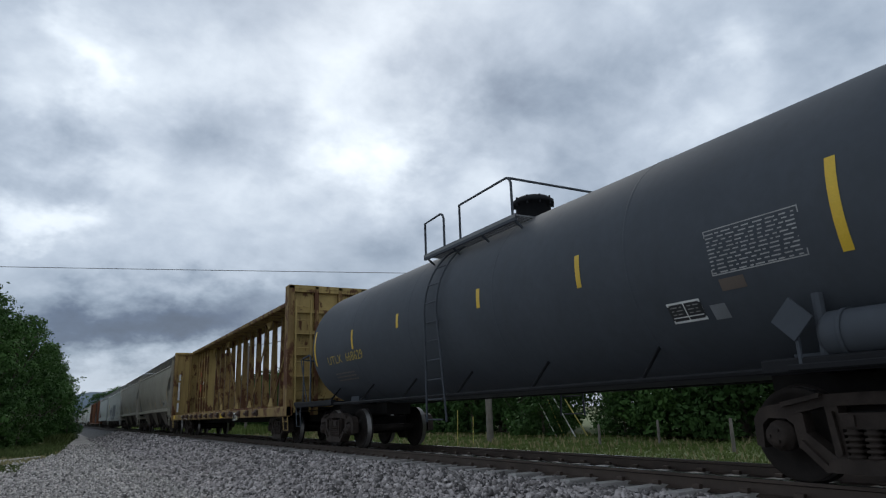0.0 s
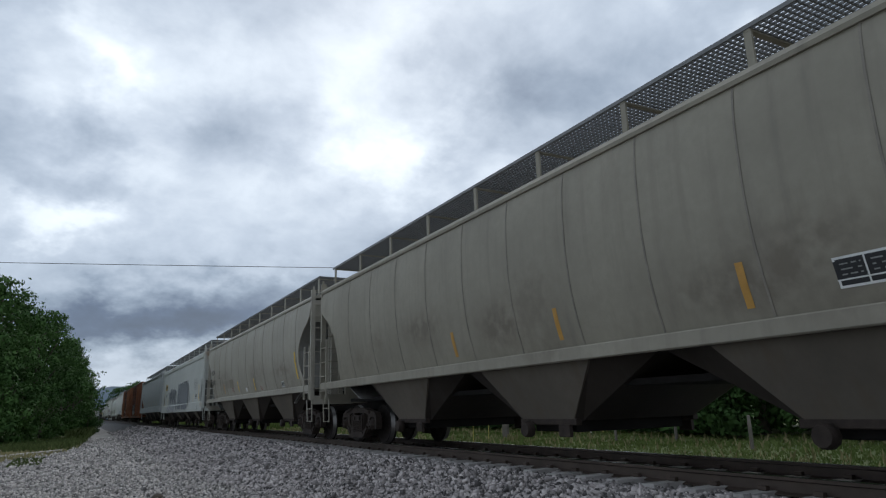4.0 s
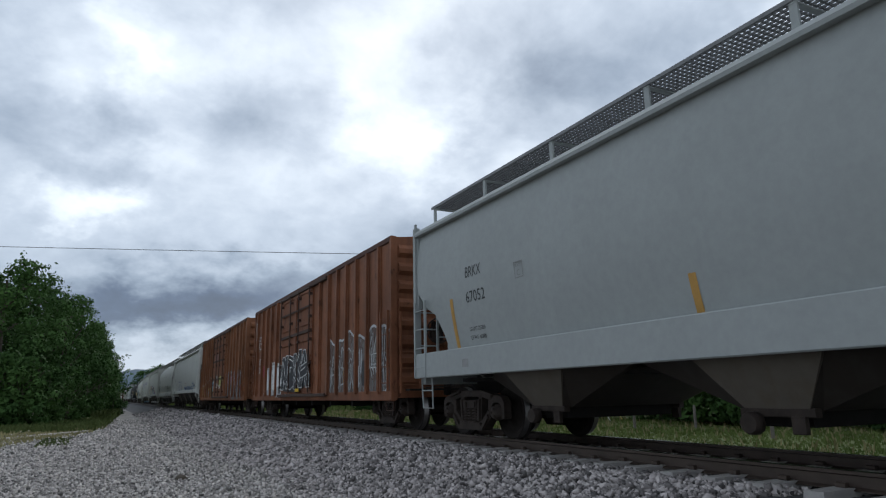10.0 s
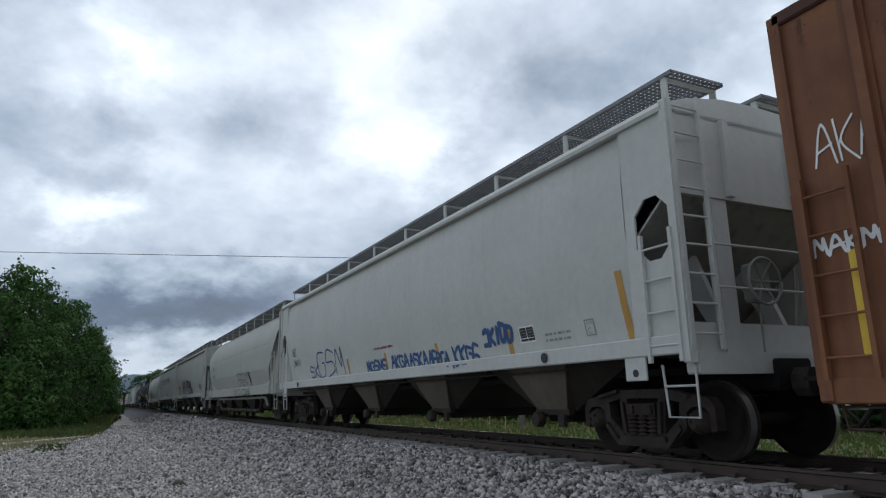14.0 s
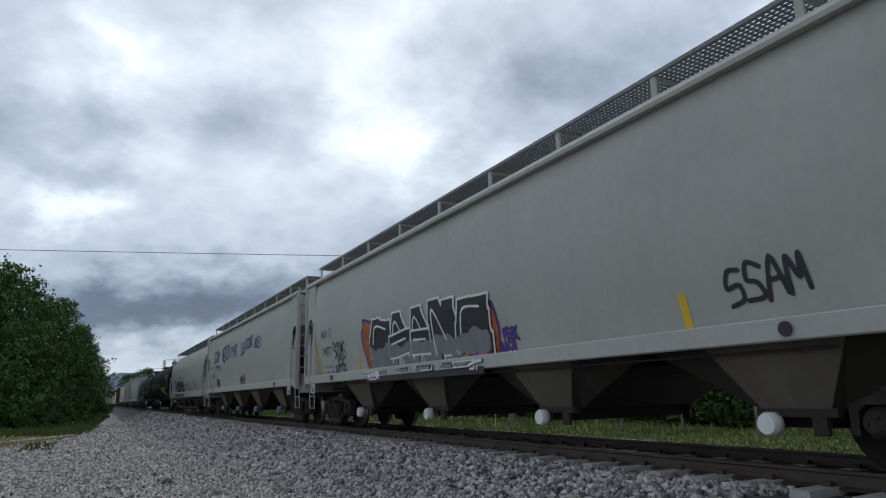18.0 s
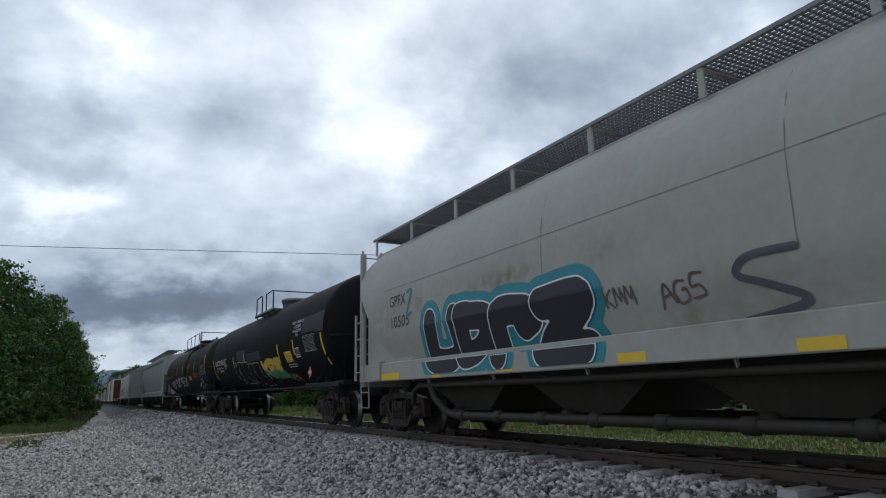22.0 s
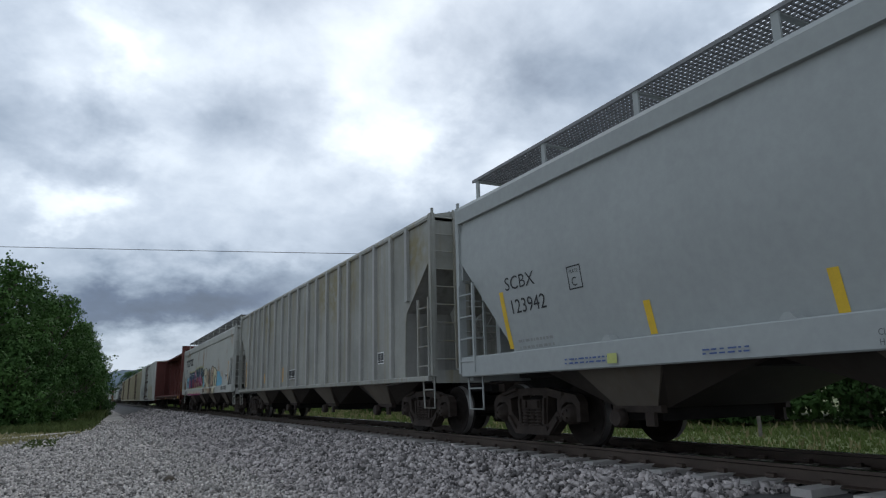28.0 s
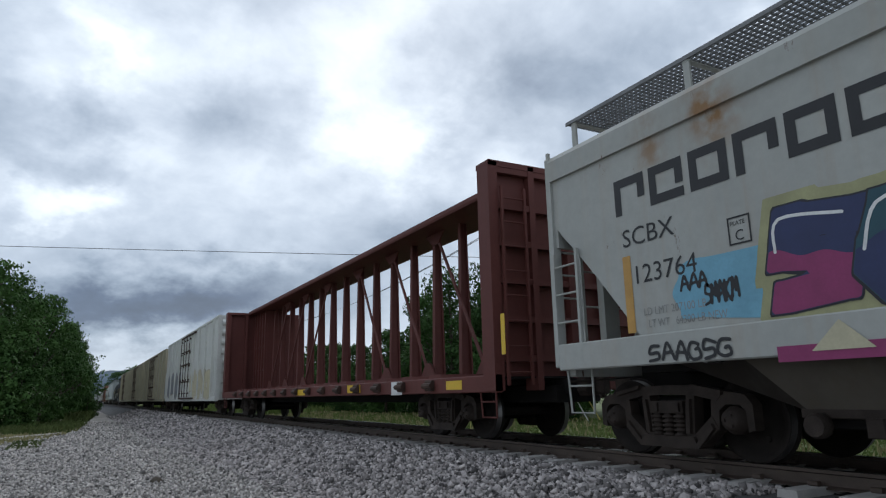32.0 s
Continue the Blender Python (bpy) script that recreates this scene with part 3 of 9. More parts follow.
# ---- power line ----
def utility_pole(x, y, tall, guys):
    z = float(ground_height(np.array(x), np.array(y)))
    p = thing("utility_pole", "weathered wooden utility pole in the meadow", "utility pole", "poles of the power line", at=(x, y, z))
    bm = bmesh.new()
    lathe(bm, [(0.17, -0.3), (0.16, 1.0), (0.115, tall)], "z", (0, 0, 0), 12)
    part("shaft", bm, M_POLE, p)
    bm = bmesh.new()
    box(bm, -0.05, 0.05, -0.9, 0.9, tall - 0.55, tall - 0.43, 0.01)
    part("crossarm", bm, M_POLE, p)
    for k in (-0.8, -0.3, 0.3, 0.8):
        bm = bmesh.new()
        lathe(bm, [(0.02, 0), (0.05, 0.03), (0.03, 0.06), (0.05, 0.09), (0.02, 0.14)], "z", (0, k, tall - 0.43), 8)
        part("insulator", bm, M_GUARD_W, p, "small pale insulator")
    if guys:
        for i, (fx, fy, top, mat) in enumerate(guys):
            bm = bmesh.new()
            a, b = Vector((0, 0, top)), Vector((fx, fy, 0))
            tube(bm, a, b, 0.008, 5)
            g = part("guy_wire", bm, M_WIRE, p, "thin steel guy wire")
            bm = bmesh.new()
            tube(bm, b, b.lerp(a, 2.1 / (b - a).length), 0.028, 6)
            part("guard", bm, mat, g, "plastic guy guard")
    return p


utility_pole(18.0, 27.3, 9.9, [(3.1, -2.6, 8.2, M_GUARD_W), (3.6, -2.9, 8.6, M_GUARD), (2.4, -2.1, 7.0, M_GUARD_W), (3.0, -1.9, 9.0, M_GUARD)])
utility_pole(18.0, -20.0, 9.9, [])
utility_pole(18.5, 78.0, 9.9, [])
utility_pole(-34.0, 56.0, 11.5, [])


def cable(pts, r, label):
    bm = bmesh.new()
    pipe(bm, pts, r, 5)
    tagged(part("power_cable", bm, M_WIRE), label, "cable", "cables of the power line")


def sagging(a, b, sag, n=24):
    a, b = Vector(a), Vector(b)
    return [a.lerp(b, i / n) - Vector((0, 0, 4 * sag * (i / n) * (1 - i / n))) for i in range(n + 1)]


cable(sagging((18, 27.3, 8.25), (-34.0, 56.0, 11.3), 0.10), 0.016, "thin black power cable crossing over the track")
for k in (-0.8, -0.3, 0.3, 0.8):
    cable(sagging((18 + k * 0.05, 27.3 + k, 9.75), (18, -20.0 + k, 9.75), 1.2), 0.010, "thin power cable along the meadow")
    cable(sagging((18 + k * 0.05, 27.3 + k, 9.75), (18.5, 78.0 + k, 9.75), 1.2), 0.010, "thin power cable along the meadow")


def fence_post(x, y, h, label):
    z = float(ground_height(np.array(x), np.array(y)))
    bm = bmesh.new()
    lathe(bm, [(0.05, -0.2), (0.055, h * 0.5), (0.045, h - 0.03), (0.02, h)], "z", (0, 0, 0), 8)
    tagged(part("fence_post", bm, M_POLE, at=(x, y, z)), label, "post", "posts in the meadow")


fence_post(17.0, 13.1, 0.95, "pale weathered fence post in the grass")
fence_post(19.5, 18.2, 0.9, "pale weathered fence post in the grass")
fence_post(18.4, 20.2, 0.8, "broken grey fence post in the grass")
for x, y, l in ((14.4, 24.3, 1.5), (15.4, 24.7, 1.2)):
    bm = bmesh.new()
    tube(bm, (0, 0, -0.05), (0.12, 0.1, l), 0.014, 5)
    tagged(part("marker_stake", bm, M_GUARD, at=(x, y, float(ground_height(np.array(x), np.array(y))))), "thin leaning yellow marker stake in the grass", "stake", "stakes in the meadow")

bm = bmesh.new()
for i in range(14):
    x, y = -4.9 + i * 0.31, 33.2 + i * 0.50
    quad_solid(bm, [(x, y, -0.05), (x + 0.34, y + 0.50, -0.05), (x + 0.10, y + 0.95, -0.05), (x - 0.24, y + 0.45, -0.05)],
               [(x + 0.02, y + 0.02, 0.07), (x + 0.32, y + 0.46, 0.07), (x + 0.09, y + 0.90, 0.07), (x - 0.22, y + 0.43, 0.07)])
tagged(part("pale_strip", bm, M_CURB), "pale concrete edge strip beside the verge", "kerb", kind="structure")
bm = bmesh.new()
lathe(bm, [(0.10, -0.02), (0.13, 0.03), (0.07, 0.09), (0.01, 0.11)], "z", (0, 0, 0), 7)
tagged(part("clod", bm, M_BARK, at=(1.50, 14.8, float(ground_height(np.array(1.5), np.array(14.8))))), "dark brown clod lying on the gravel", "clod")
bm = bmesh.new()
box(bm, -0.18, 0.18, -0.14, 0.14, -0.03, 0.22, 0.05)
tagged(part("rock", bm, M_STONE, at=(-3.55, 28.4, 0.0)), "dark rock at the edge of the gravel", "rock")


# ---- the train ----
def paint(name, base, **k):
    k.setdefault("rough", 0.58)
    k.setdefault("vary", 0.10)
    k.setdefault("scale", 0.7)
    k.setdefault("bump", 0.03)
    k.setdefault("streak", 0.25)
    k.setdefault("spec", 0.22)
    return material(name, base, **k)


# dusty bay sides, with some of the shade under the car in the colour
M_BAYSIDE = paint("dusty_shaded_bay_paint", (0.118, 0.101, 0.081), streak=0.6, streak_colour=(0.10, 0.075, 0.05), vary=0.25, rough=0.7)
M_IRON = material("dirty_cast_iron", (0.043, 0.032, 0.026), 0.75, 0.1, 0.45, 5, bump=0.25, spec=0.25)
M_WHEEL = material("rusty_wheel_steel", (0.022, 0.0175, 0.015), 0.75, 0.0, 0.35, 5, bump=0.1, spec=0.15)
M_TREAD = material("polished_wheel_rim", (0.22, 0.21, 0.20), 0.42, 1.0, 0.25, 4, bump=0.05)
M_UNDER = material("underframe_grime", (0.017, 0.015, 0.014), 0.85, 0.0, 0.35, 3, bump=0.2, spec=0.15)
M_DUSTY = paint("dusty_pale_fitting_paint", (0.24, 0.23, 0.21), streak=0.4)
# dirty brown steel, darkened further to paint in the deep shade below the car
M_UNDERSHADE = paint("underside_shade_paint", (0.036, 0.029, 0.023), streak=0.6, vary=0.25)
M_GALV = material("galvanised_grating", (0.19, 0.19, 0.19), 0.55, 0.5, 0.2, 6, bump=0.05)
M_BLACK = material("black_stencil_paint", (0.02, 0.02, 0.022), 0.6, 0, 0.2, 4, bump=0)
M_WHITE = material("white_stencil_paint", (0.72, 0.72, 0.70), 0.6, 0, 0.15, 4, bump=0)
M_YELLOW = material("yellow_reflector", (0.70, 0.45, 0.03), 0.45, 0, 0.12, 4, bump=0)
M_ORANGE = material("faded_orange_reflector", (0.50, 0.27, 0.06), 0.5, 0, 0.2, 4, bump=0)
M_RED = material("red_placard", (0.55, 0.03, 0.02), 0.5, 0, 0.1, 4, bump=0)
M_DARKMARK = material("dark_grey_stencil", (0.085, 0.085, 0.085), 0.6, 0, 0.3, 4, bump=0)
M_PALEMARK = material("worn_white_stencil", (0.36, 0.36, 0.35), 0.6, 0, 0.3, 4, bump=0)
M_GREYMARK = material("faded_grey_stencil", (0.26, 0.26, 0.25), 0.6, 0, 0.2, 4, bump=0)

SPEED = [(0, 10.743), (4, 10.738), (8, 10.746), (12, 10.743), (16, 10.694), (20, 10.716), (24, 10.701), (28, 10.765), (32, 10.72)]


RUN_T = np.linspace(0, 32, 641)
RUN_V = np.interp(RUN_T, [a for a, b in SPEED], [b for a, b in SPEED])
RUN_S = np.concatenate([[0.0], np.cumsum((RUN_V[1:] + RUN_V[:-1]) / 2 * 0.05)])


def run_at(t):
    """How far the train has come by t seconds."""
    return float(np.interp(t, RUN_T, RUN_S))


CARS = []        # every car with its place along the line at the start
MESHES = {}      # shared meshes of repeated parts
WHEELSETS = []


def shared(key, make):
    if key not in MESHES:
        bm = bmesh.new()
        mat = make(bm)
        me = bpy.data.meshes.new(key)
        bmesh.ops.recalc_face_normals(bm, faces=bm.faces)
        bm.to_mesh(me)
        bm.free()
        me.materials.append(mat)
        if key == "wheelset":
            # bright worn tread and rim edge
            me.materials.append(M_TREAD)
            for f in me.polygons:
                if 0.452 < math.hypot(f.center.y, f.center.z) < 0.462 and abs(f.center.x) > 0.5:
                    f.material_index = 1
        MESHES[key] = me
    return MESHES[key]


# -- running gear --
def m_bolster(bm):
    box(bm, -1.0, 1.0, -0.22, 0.22, 0.42, 0.72, 0.05)
    lathe(bm, [(0.35, 0.72), (0.35, 0.80)], "z", (0, 0, 0), 12)
    for s in (-1, 1):
        tube(bm, (-0.75, s * 0.34, 0.35), (0.75, s * 0.34, 0.35), 0.05, 6)
    return M_UNDER


def m_sideframe(bm):
    """A cast truck frame: arched top chord, two triangular windows, spring seat and pedestal jaws over the bearings."""
    h = 0.075
    for s in (-1, 1):
        q = lambda pts: [(s * a, b) for a, b in pts]
        # pedestal jaw round the bearing
        prism_x(bm, q([(1.14, 0.36), (1.06, 0.34), (1.05, 0.56), (0.98, 0.62), (0.98, 0.74), (1.06, 0.72), (1.14, 0.62)]), -h, h)
        prism_x(bm, q([(0.70, 0.34), (0.72, 0.56), (0.80, 0.62), (0.98, 0.62), (0.98, 0.74), (0.80, 0.76), (0.62, 0.66), (0.60, 0.42)]), -h, h)
        # top chord and sloping lower chord
        prism_x(bm, q([(0.80, 0.76), (0.40, 0.83), (0.0, 0.84), (0.0, 0.73), (0.40, 0.72), (0.70, 0.66)]), -h * 1.1, h * 1.1)
        prism_x(bm, q([(0.62, 0.50), (0.70, 0.36), (0.46, 0.16), (0.34, 0.15), (0.34, 0.27)]), -h * 1.1, h * 1.1)
        # bolster column with its wear plate
        prism_x(bm, q([(0.24, 0.26), (0.36, 0.26), (0.40, 0.73), (0.28, 0.73)]), -h, h)
        prism_x(bm, q([(0.27, 0.30), (0.33, 0.30), (0.36, 0.68), (0.31, 0.68)]), -h * 1.6, -h * 0.9)
        # outer ribs that frame the window
        prism_x(bm, q([(0.80, 0.77), (0.40, 0.845), (0.40, 0.805), (0.79, 0.725)]), -h * 1.7, -h)
        prism_x(bm, q([(0.66, 0.36), (0.44, 0.145), (0.40, 0.185), (0.63, 0.42)]), -h * 1.7, -h)
    prism_x(bm, [(-0.44, 0.14), (0.44, 0.14), (0.38, 0.27), (-0.38, 0.27)], -h * 1.7, h * 1.5)
    prism_x(bm, [(-0.25, 0.52), (0.25, 0.52), (0.25, 0.66), (-0.25, 0.66)], -h * 1.5, h * 0.8)
    for y in (-0.16, 0.16):
        prism_x(bm, [(y - 0.05, 0.54), (y + 0.05, 0.54), (y + 0.05, 0.64), (y - 0.05, 0.64)], -h * 1.9, -h * 1.5)
    return M_IRON


def m_springs(bm):
    for x in (-0.07, 0.05):
        for y in (-0.17, 0.0, 0.17):
            prof = []
            for i in range(5):
                z = 0.27 + i * 0.050
                prof += [(0.078, z), (0.078, z + 0.024), (0.052, z + 0.028), (0.052, z + 0.048)]
            lathe(bm, prof, "z", (x, y, 0), 8)
    return M_IRON


def m_cap(bm):
    lathe(bm, [(0.15, 0.10), (0.15, -0.02), (0.11, -0.05), (0.11, -0.10), (0.05, -0.11)], "x", (0, 0, 0), 14)
    for i in range(3):
        a = i * 2.094
        tube(bm, (-0.13, math.cos(a) * 0.06, math.sin(a) * 0.06), (-0.09, math.cos(a) * 0.06, math.sin(a) * 0.06), 0.018, 6)
    return M_IRON


def add_truck(car, y):
    t = part("truck", shared("truck_bolster", m_bolster), None, car, "grimy two-axle wheel truck", at=(0, y, 0))
    for s in (-1, 1):
        f = part("side_frame", shared("side_frame", m_sideframe), None, t, "dark cast side frame", at=(s * 1.02, 0, 0))
        part("spring_nest", shared("spring_nest", m_springs), None, t, "rusty coil springs", at=(s * 1.02, 0, 0))
        for k in (-1, 1):
            c = part("bearing_cap", shared("bearing_cap", m_cap), None, t, "round bearing cap", at=(s * 1.05, k * 0.885, 0.457))
            if s > 0:
                c.rotation_euler = (0, 0, math.pi)
    for k in (-1, 1):
        w = new("wheelset", shared("wheelset", m_wheelset))
        w.parent = t
        w.location = (0, k * 0.885, 0.457)
        w["label"] = "steel wheelset with bright worn rims"
        WHEELSETS.append((w, k))
    return t


def m_wheelset(bm):
    for s in (-1, 1):
        prof = [(0.09, -0.10), (0.16, -0.085), (0.18, -0.03), (0.33, 0.0), (0.385, -0.05), (0.445, -0.065), (0.457, -0.058), (0.460, 0.045), (0.485, 0.060), (0.487, 0.080),
                (0.40, 0.085), (0.36, 0.03), (0.18, 0.035), (0.16, 0.08), (0.09, 0.09)]
        lathe(bm, [(r, a * -s) for r, a in prof], "x", (s * 0.735, 0, 0), 32)
        for i in range(2):
            a = i * math.pi + 0.5
            cy, cz = 0.25 * math.cos(a), 0.25 * math.sin(a)
            tube(bm, (s * 0.72, cy, cz), (s * 0.765, cy, cz), 0.03, 8)
    tube(bm, (-1.05, 0, 0), (1.05, 0, 0), 0.08, 10)
    return M_WHEEL


def m_coupler(bm):
    box(bm, -0.10, 0.10, -0.75, 0.05, 0.78, 0.98, 0.03)
    prism_y(bm, [(-0.16, 0.72), (0.12, 0.72), (0.18, 0.80), (0.18, 0.96), (0.12, 1.04), (-0.16, 1.04)], 0.02, 0.22)
    box(bm, -0.17, -0.05, 0.18, 0.40, 0.74, 1.02, 0.03)
    tube(bm, (-0.10, 0.28, 0.68), (-0.10, 0.28, 1.08), 0.03, 8)
    pipe(bm, [(-0.35, -0.1, 0.80), (-0.42, 0.15, 0.62), (-0.40, 0.35, 0.42), (-0.30, 0.55, 0.40)], 0.025, 6)
    tube(bm, (-1.35, 0.0, 0.92), (-0.1, 0.05, 0.98), 0.016, 5)
    return M_IRON


def m_brakewheel(bm):
    n = 20
    pts = [(math.cos(2 * math.pi * i / n) * 0.28, 0, math.sin(2 * math.pi * i / n) * 0.28) for i in range(n + 1)]
    pipe(bm, pts, 0.018, 6)
    for i in range(6):
        a = 2 * math.pi * i / 6
        tube(bm, (0, 0.05, 0), (math.cos(a) * 0.28, 0, math.sin(a) * 0.28), 0.014, 5)
    box(bm, -0.14, 0.14, 0.04, 0.20, -0.24, 0.22, 0.03)
    tube(bm, (0, 0.12, -0.2), (0, 0.12, -0.9), 0.012, 5)
    return M_IRON


def gear(car, L, inset, brake=True):
    """Trucks and couplers at both ends."""
    for s in (-1, 1):
        add_truck(car, s * (L / 2 - inset))
        c = part("coupler", shared("coupler", m_coupler), None, car, "rusty knuckle coupler with air hose", at=(0, s * (L / 2 + 0.15), 0))
        if s < 0:
            c.rotation_euler = (0, 0, math.pi)


def ladder(car, x0, x1, y0, y1, z0, z1, n, mat, r=0.014, name="ladder"):
    """Two stiles and n rungs between (x0, y0) and (x1, y1)."""
    bm = bmesh.new()
    for x, y in ((x0, y0), (x1, y1)):
        box(bm, x - 0.022, x + 0.022, y - 0.022, y + 0.022, z0, z1)
    for i in range(n):
        z = z0 + (z1 - z0) * (i + 0.5) / n
        tube(bm, (x0, y0, z), (x1, y1, z), r, 6)
    return part(name, bm, mat, car, "steel ladder")


def stirrup(car, x, y0, y1, z0, z1, mat):
    bm = bmesh.new()
    pipe(bm, [(x, y0, z1), (x + 0.02, y0 + 0.02, z0), (x + 0.02, y1 - 0.02, z0), (x, y1, z1)], 0.017, 6)
    tube(bm, (x, y0 + 0.01, (z0 + z1) / 2 + 0.05), (x, y1 - 0.01, (z0 + z1) / 2 + 0.05), 0.014, 6)
    part("stirrup", bm, mat, car, "steel step stirrup")


def grating(key, length, w):
    """An open steel running board, lying along y."""
    def make(bm):
        n = int(w / 0.075)
        for i in range(n + 1):
            x = -w / 2 + i * w / n
            box(bm, x - 0.007, x + 0.007, -length / 2, length / 2, -0.03, 0.0)
        m = int(length / 0.075)
        for i in range(m + 1):
            y = -length / 2 + i * length / m
            box(bm, -w / 2, w / 2, y - 0.008, y + 0.008, -0.03, -0.005)
        for s in (-1, 1):
            box(bm, s * w / 2 - 0.012, s * w / 2 + 0.012, -length / 2, length / 2, -0.05, 0.0)
        return M_GALV
    return shared(key, make)


# -- painted marks --
def contour(f, y0, z0, c):
    """Flat faces that cover where the grid f is below nought, with its edge cut smoothly through the cells."""
    vs, fs = [], []
    inside = f < 0
    full = inside[:-1, :-1] & inside[1:, :-1] & inside[1:, 1:] & inside[:-1, 1:]
    some = (inside[:-1, :-1] | inside[1:, :-1] | inside[1:, 1:] | inside[:-1, 1:]) & ~full
    for k in np.nonzero(full.any(0))[0]:
        edge_ = np.diff(np.concatenate([[0], full[:, k].astype(int), [0]]))
        for i, j in zip(np.nonzero(edge_ == 1)[0], np.nonzero(edge_ == -1)[0]):
            n = len(vs)
            vs += [(y0 + i * c, z0 + k * c), (y0 + j * c, z0 + k * c), (y0 + j * c, z0 + k * c + c), (y0 + i * c, z0 + k * c + c)]
            fs.append((n, n + 1, n + 2, n + 3))
    for i, k in zip(*np.nonzero(some)):
        ring = [(i, k), (i + 1, k), (i + 1, k + 1), (i, k + 1)]
        out = []
        for m in range(4):
            (ia, ka), (ib, kb) = ring[m], ring[(m + 1) % 4]
            fa, fb = f[ia, ka], f[ib, kb]
            if fa < 0:
                out.append((y0 + ia * c, z0 + ka * c))
            if (fa < 0) != (fb < 0):
                t = fa / (fa - fb)
                out.append((y0 + (ia + (ib - ia) * t) * c, z0 + (ka + (kb - ka) * t) * c))
        if len(out) > 2:
            n = len(vs)
            vs += out
            fs.append(tuple(range(n, n + len(out))))
    return vs, fs


class Skin:
    """The near side of a car: half width by height, along which marks are laid."""

    def __init__(self, car, half, mid, flat=0.0):
        self.car, self.half, self.mid, self.flat = car, half, mid, flat

    def lay(self, name, verts, faces, mat, proud, label):
        # marks on a side that curves in below stand further back along the car
        zm = sum(v[1] for v in verts) / max(1, len(verts))
        o = 1.3 * max(0.0, self.flat - self.half(zm)) if self.flat else 0.0
        pts = [(-(self.half(v[1]) + proud + (v[2] if len(v) > 2 else 0.0)), v[0] + o, v[1]) for v in verts]
        me = bpy.data.meshes.new(name)
        me.from_pydata(pts, [], faces)
        me.materials.append(mat)
        return part(name, me, None, self.car, label)

    def text(self, s, y, z, size, mat, name="lettering", slant=0.0, label="", proud=0.006, span=0.0):
        """Writing whose first letter starts at y (on the car's own line, at the start of the clip) and z."""
        cu = bpy.data.curves.new("writing", "FONT")
        cu.body, cu.size, cu.resolution_u = s, size / 0.72, 3
        tmp = bpy.data.objects.new("writing", cu)
        scene.collection.objects.link(tmp)
        me = bpy.data.meshes.new_from_object(tmp)
        bpy.data.objects.remove(tmp)
        bpy.data.curves.remove(cu)
        wide = span / max(v.co.x for v in me.vertices) if span else 1.0
        vs = [(y - self.mid - v.co.x * wide, z + v.co.y + slant * v.co.x) for v in me.vertices]
        fs = [tuple(p.vertices) for p in me.polygons]
        bpy.data.meshes.remove(me)
        return self.lay(name, vs, fs, mat, proud, label or "stencilled painted lettering on the side")

    def patch(self, y0, y1, z0, z1, mat, name="reflector", label="", lean=0.0, proud=0.005, rows=6):
        """A painted patch from y0 to y1, z0 to z1."""
        vs, fs = [], []
        for i in range(rows + 1):
            z = z0 + (z1 - z0) * i / rows
            o = lean * i / rows
            vs += [(y0 - self.mid + o, z), (y1 - self.mid + o, z)]
        for i in range(rows):
            fs.append((2 * i, 2 * i + 1, 2 * i + 3, 2 * i + 2))
        return self.lay(name, vs, fs, mat, proud, label)

    def outline(self, y0, y1, z0, z1, w, mat, name="plate_outline", label=""):
        vs, fs = [], []
        for a, b, c, d in ((y0, y1, z0, z0 + w), (y0, y1, z1 - w, z1), (y0, y0 + w, z0 + w, z1 - w), (y1 - w, y1, z0 + w, z1 - w)):
            k = len(vs)
            vs += [(a - self.mid, c), (b - self.mid, c), (b - self.mid, d), (a - self.mid, d)]
            fs.append((k, k + 1, k + 2, k + 3))
        return self.lay(name, vs, fs, mat, 0.006, label)

    def bars(self, y0, y1, z0, z1, n, mat, name="stencil_lines", label="unreadable small stencil lines", gap=0.60, seed=1):
        """Lines of writing too small to read: short bars."""
        r = random.Random(seed)
        vs, fs = [], []
        h = (z1 - z0) / n
        for i in range(n):
            z = z0 + i * h
            y = max(y0, y1)
            while y > min(y0, y1):
                w = r.uniform(0.03, 0.11)
                e = max(min(y0, y1), y - w)
                k = len(vs)
                vs += [(y - self.mid, z), (e - self.mid, z), (e - self.mid, z + h * (1 - gap)), (y - self.mid, z + h * (1 - gap))]
                fs.append((k, k + 1, k + 2, k + 3))
                y = e - r.uniform(0.02, 0.05)
        return tagged(self.lay(name, vs, fs, mat, 0.006, label), label, "", kind="stuff")

    def stroke(self, lines, width, mat, name="graffiti", label="", proud=0.008, below=None, floor=None, block=False):
        """Sprayed lines, each a run of (y, z) points, smoothed and joined into one flat shape with round ends."""
        c = min(0.032, max(0.013, width / 5))
        segs = []
        for pts in lines:
            q = list(pts) if block else smooth_run(pts)
            segs += list(zip(q, q[1:]))
        ys, zs = [s[k][0] for s in segs for k in (0, 1)], [s[k][1] for s in segs for k in (0, 1)]
        r = width / 2
        y0, z0 = min(ys) - r - 2 * c, min(zs) - r - 2 * c
        ny, nz = int((max(ys) + r - y0) / c) + 3, int((max(zs) + r - z0) / c) + 3
        d = np.full((ny, nz), 9.0)
        for (ay, az_), (by, bz) in segs:
            i0, i1 = max(0, int((min(ay, by) - r - y0) / c) - 1), int((max(ay, by) + r - y0) / c) + 3
            k0, k1 = max(0, int((min(az_, bz) - r - z0) / c) - 1), int((max(az_, bz) + r - z0) / c) + 3
            gy, gz = y0 + np.arange(i0, min(i1, ny))[:, None] * c, z0 + np.arange(k0, min(k1, nz))[None] * c
            uy, uz = by - ay, bz - az_
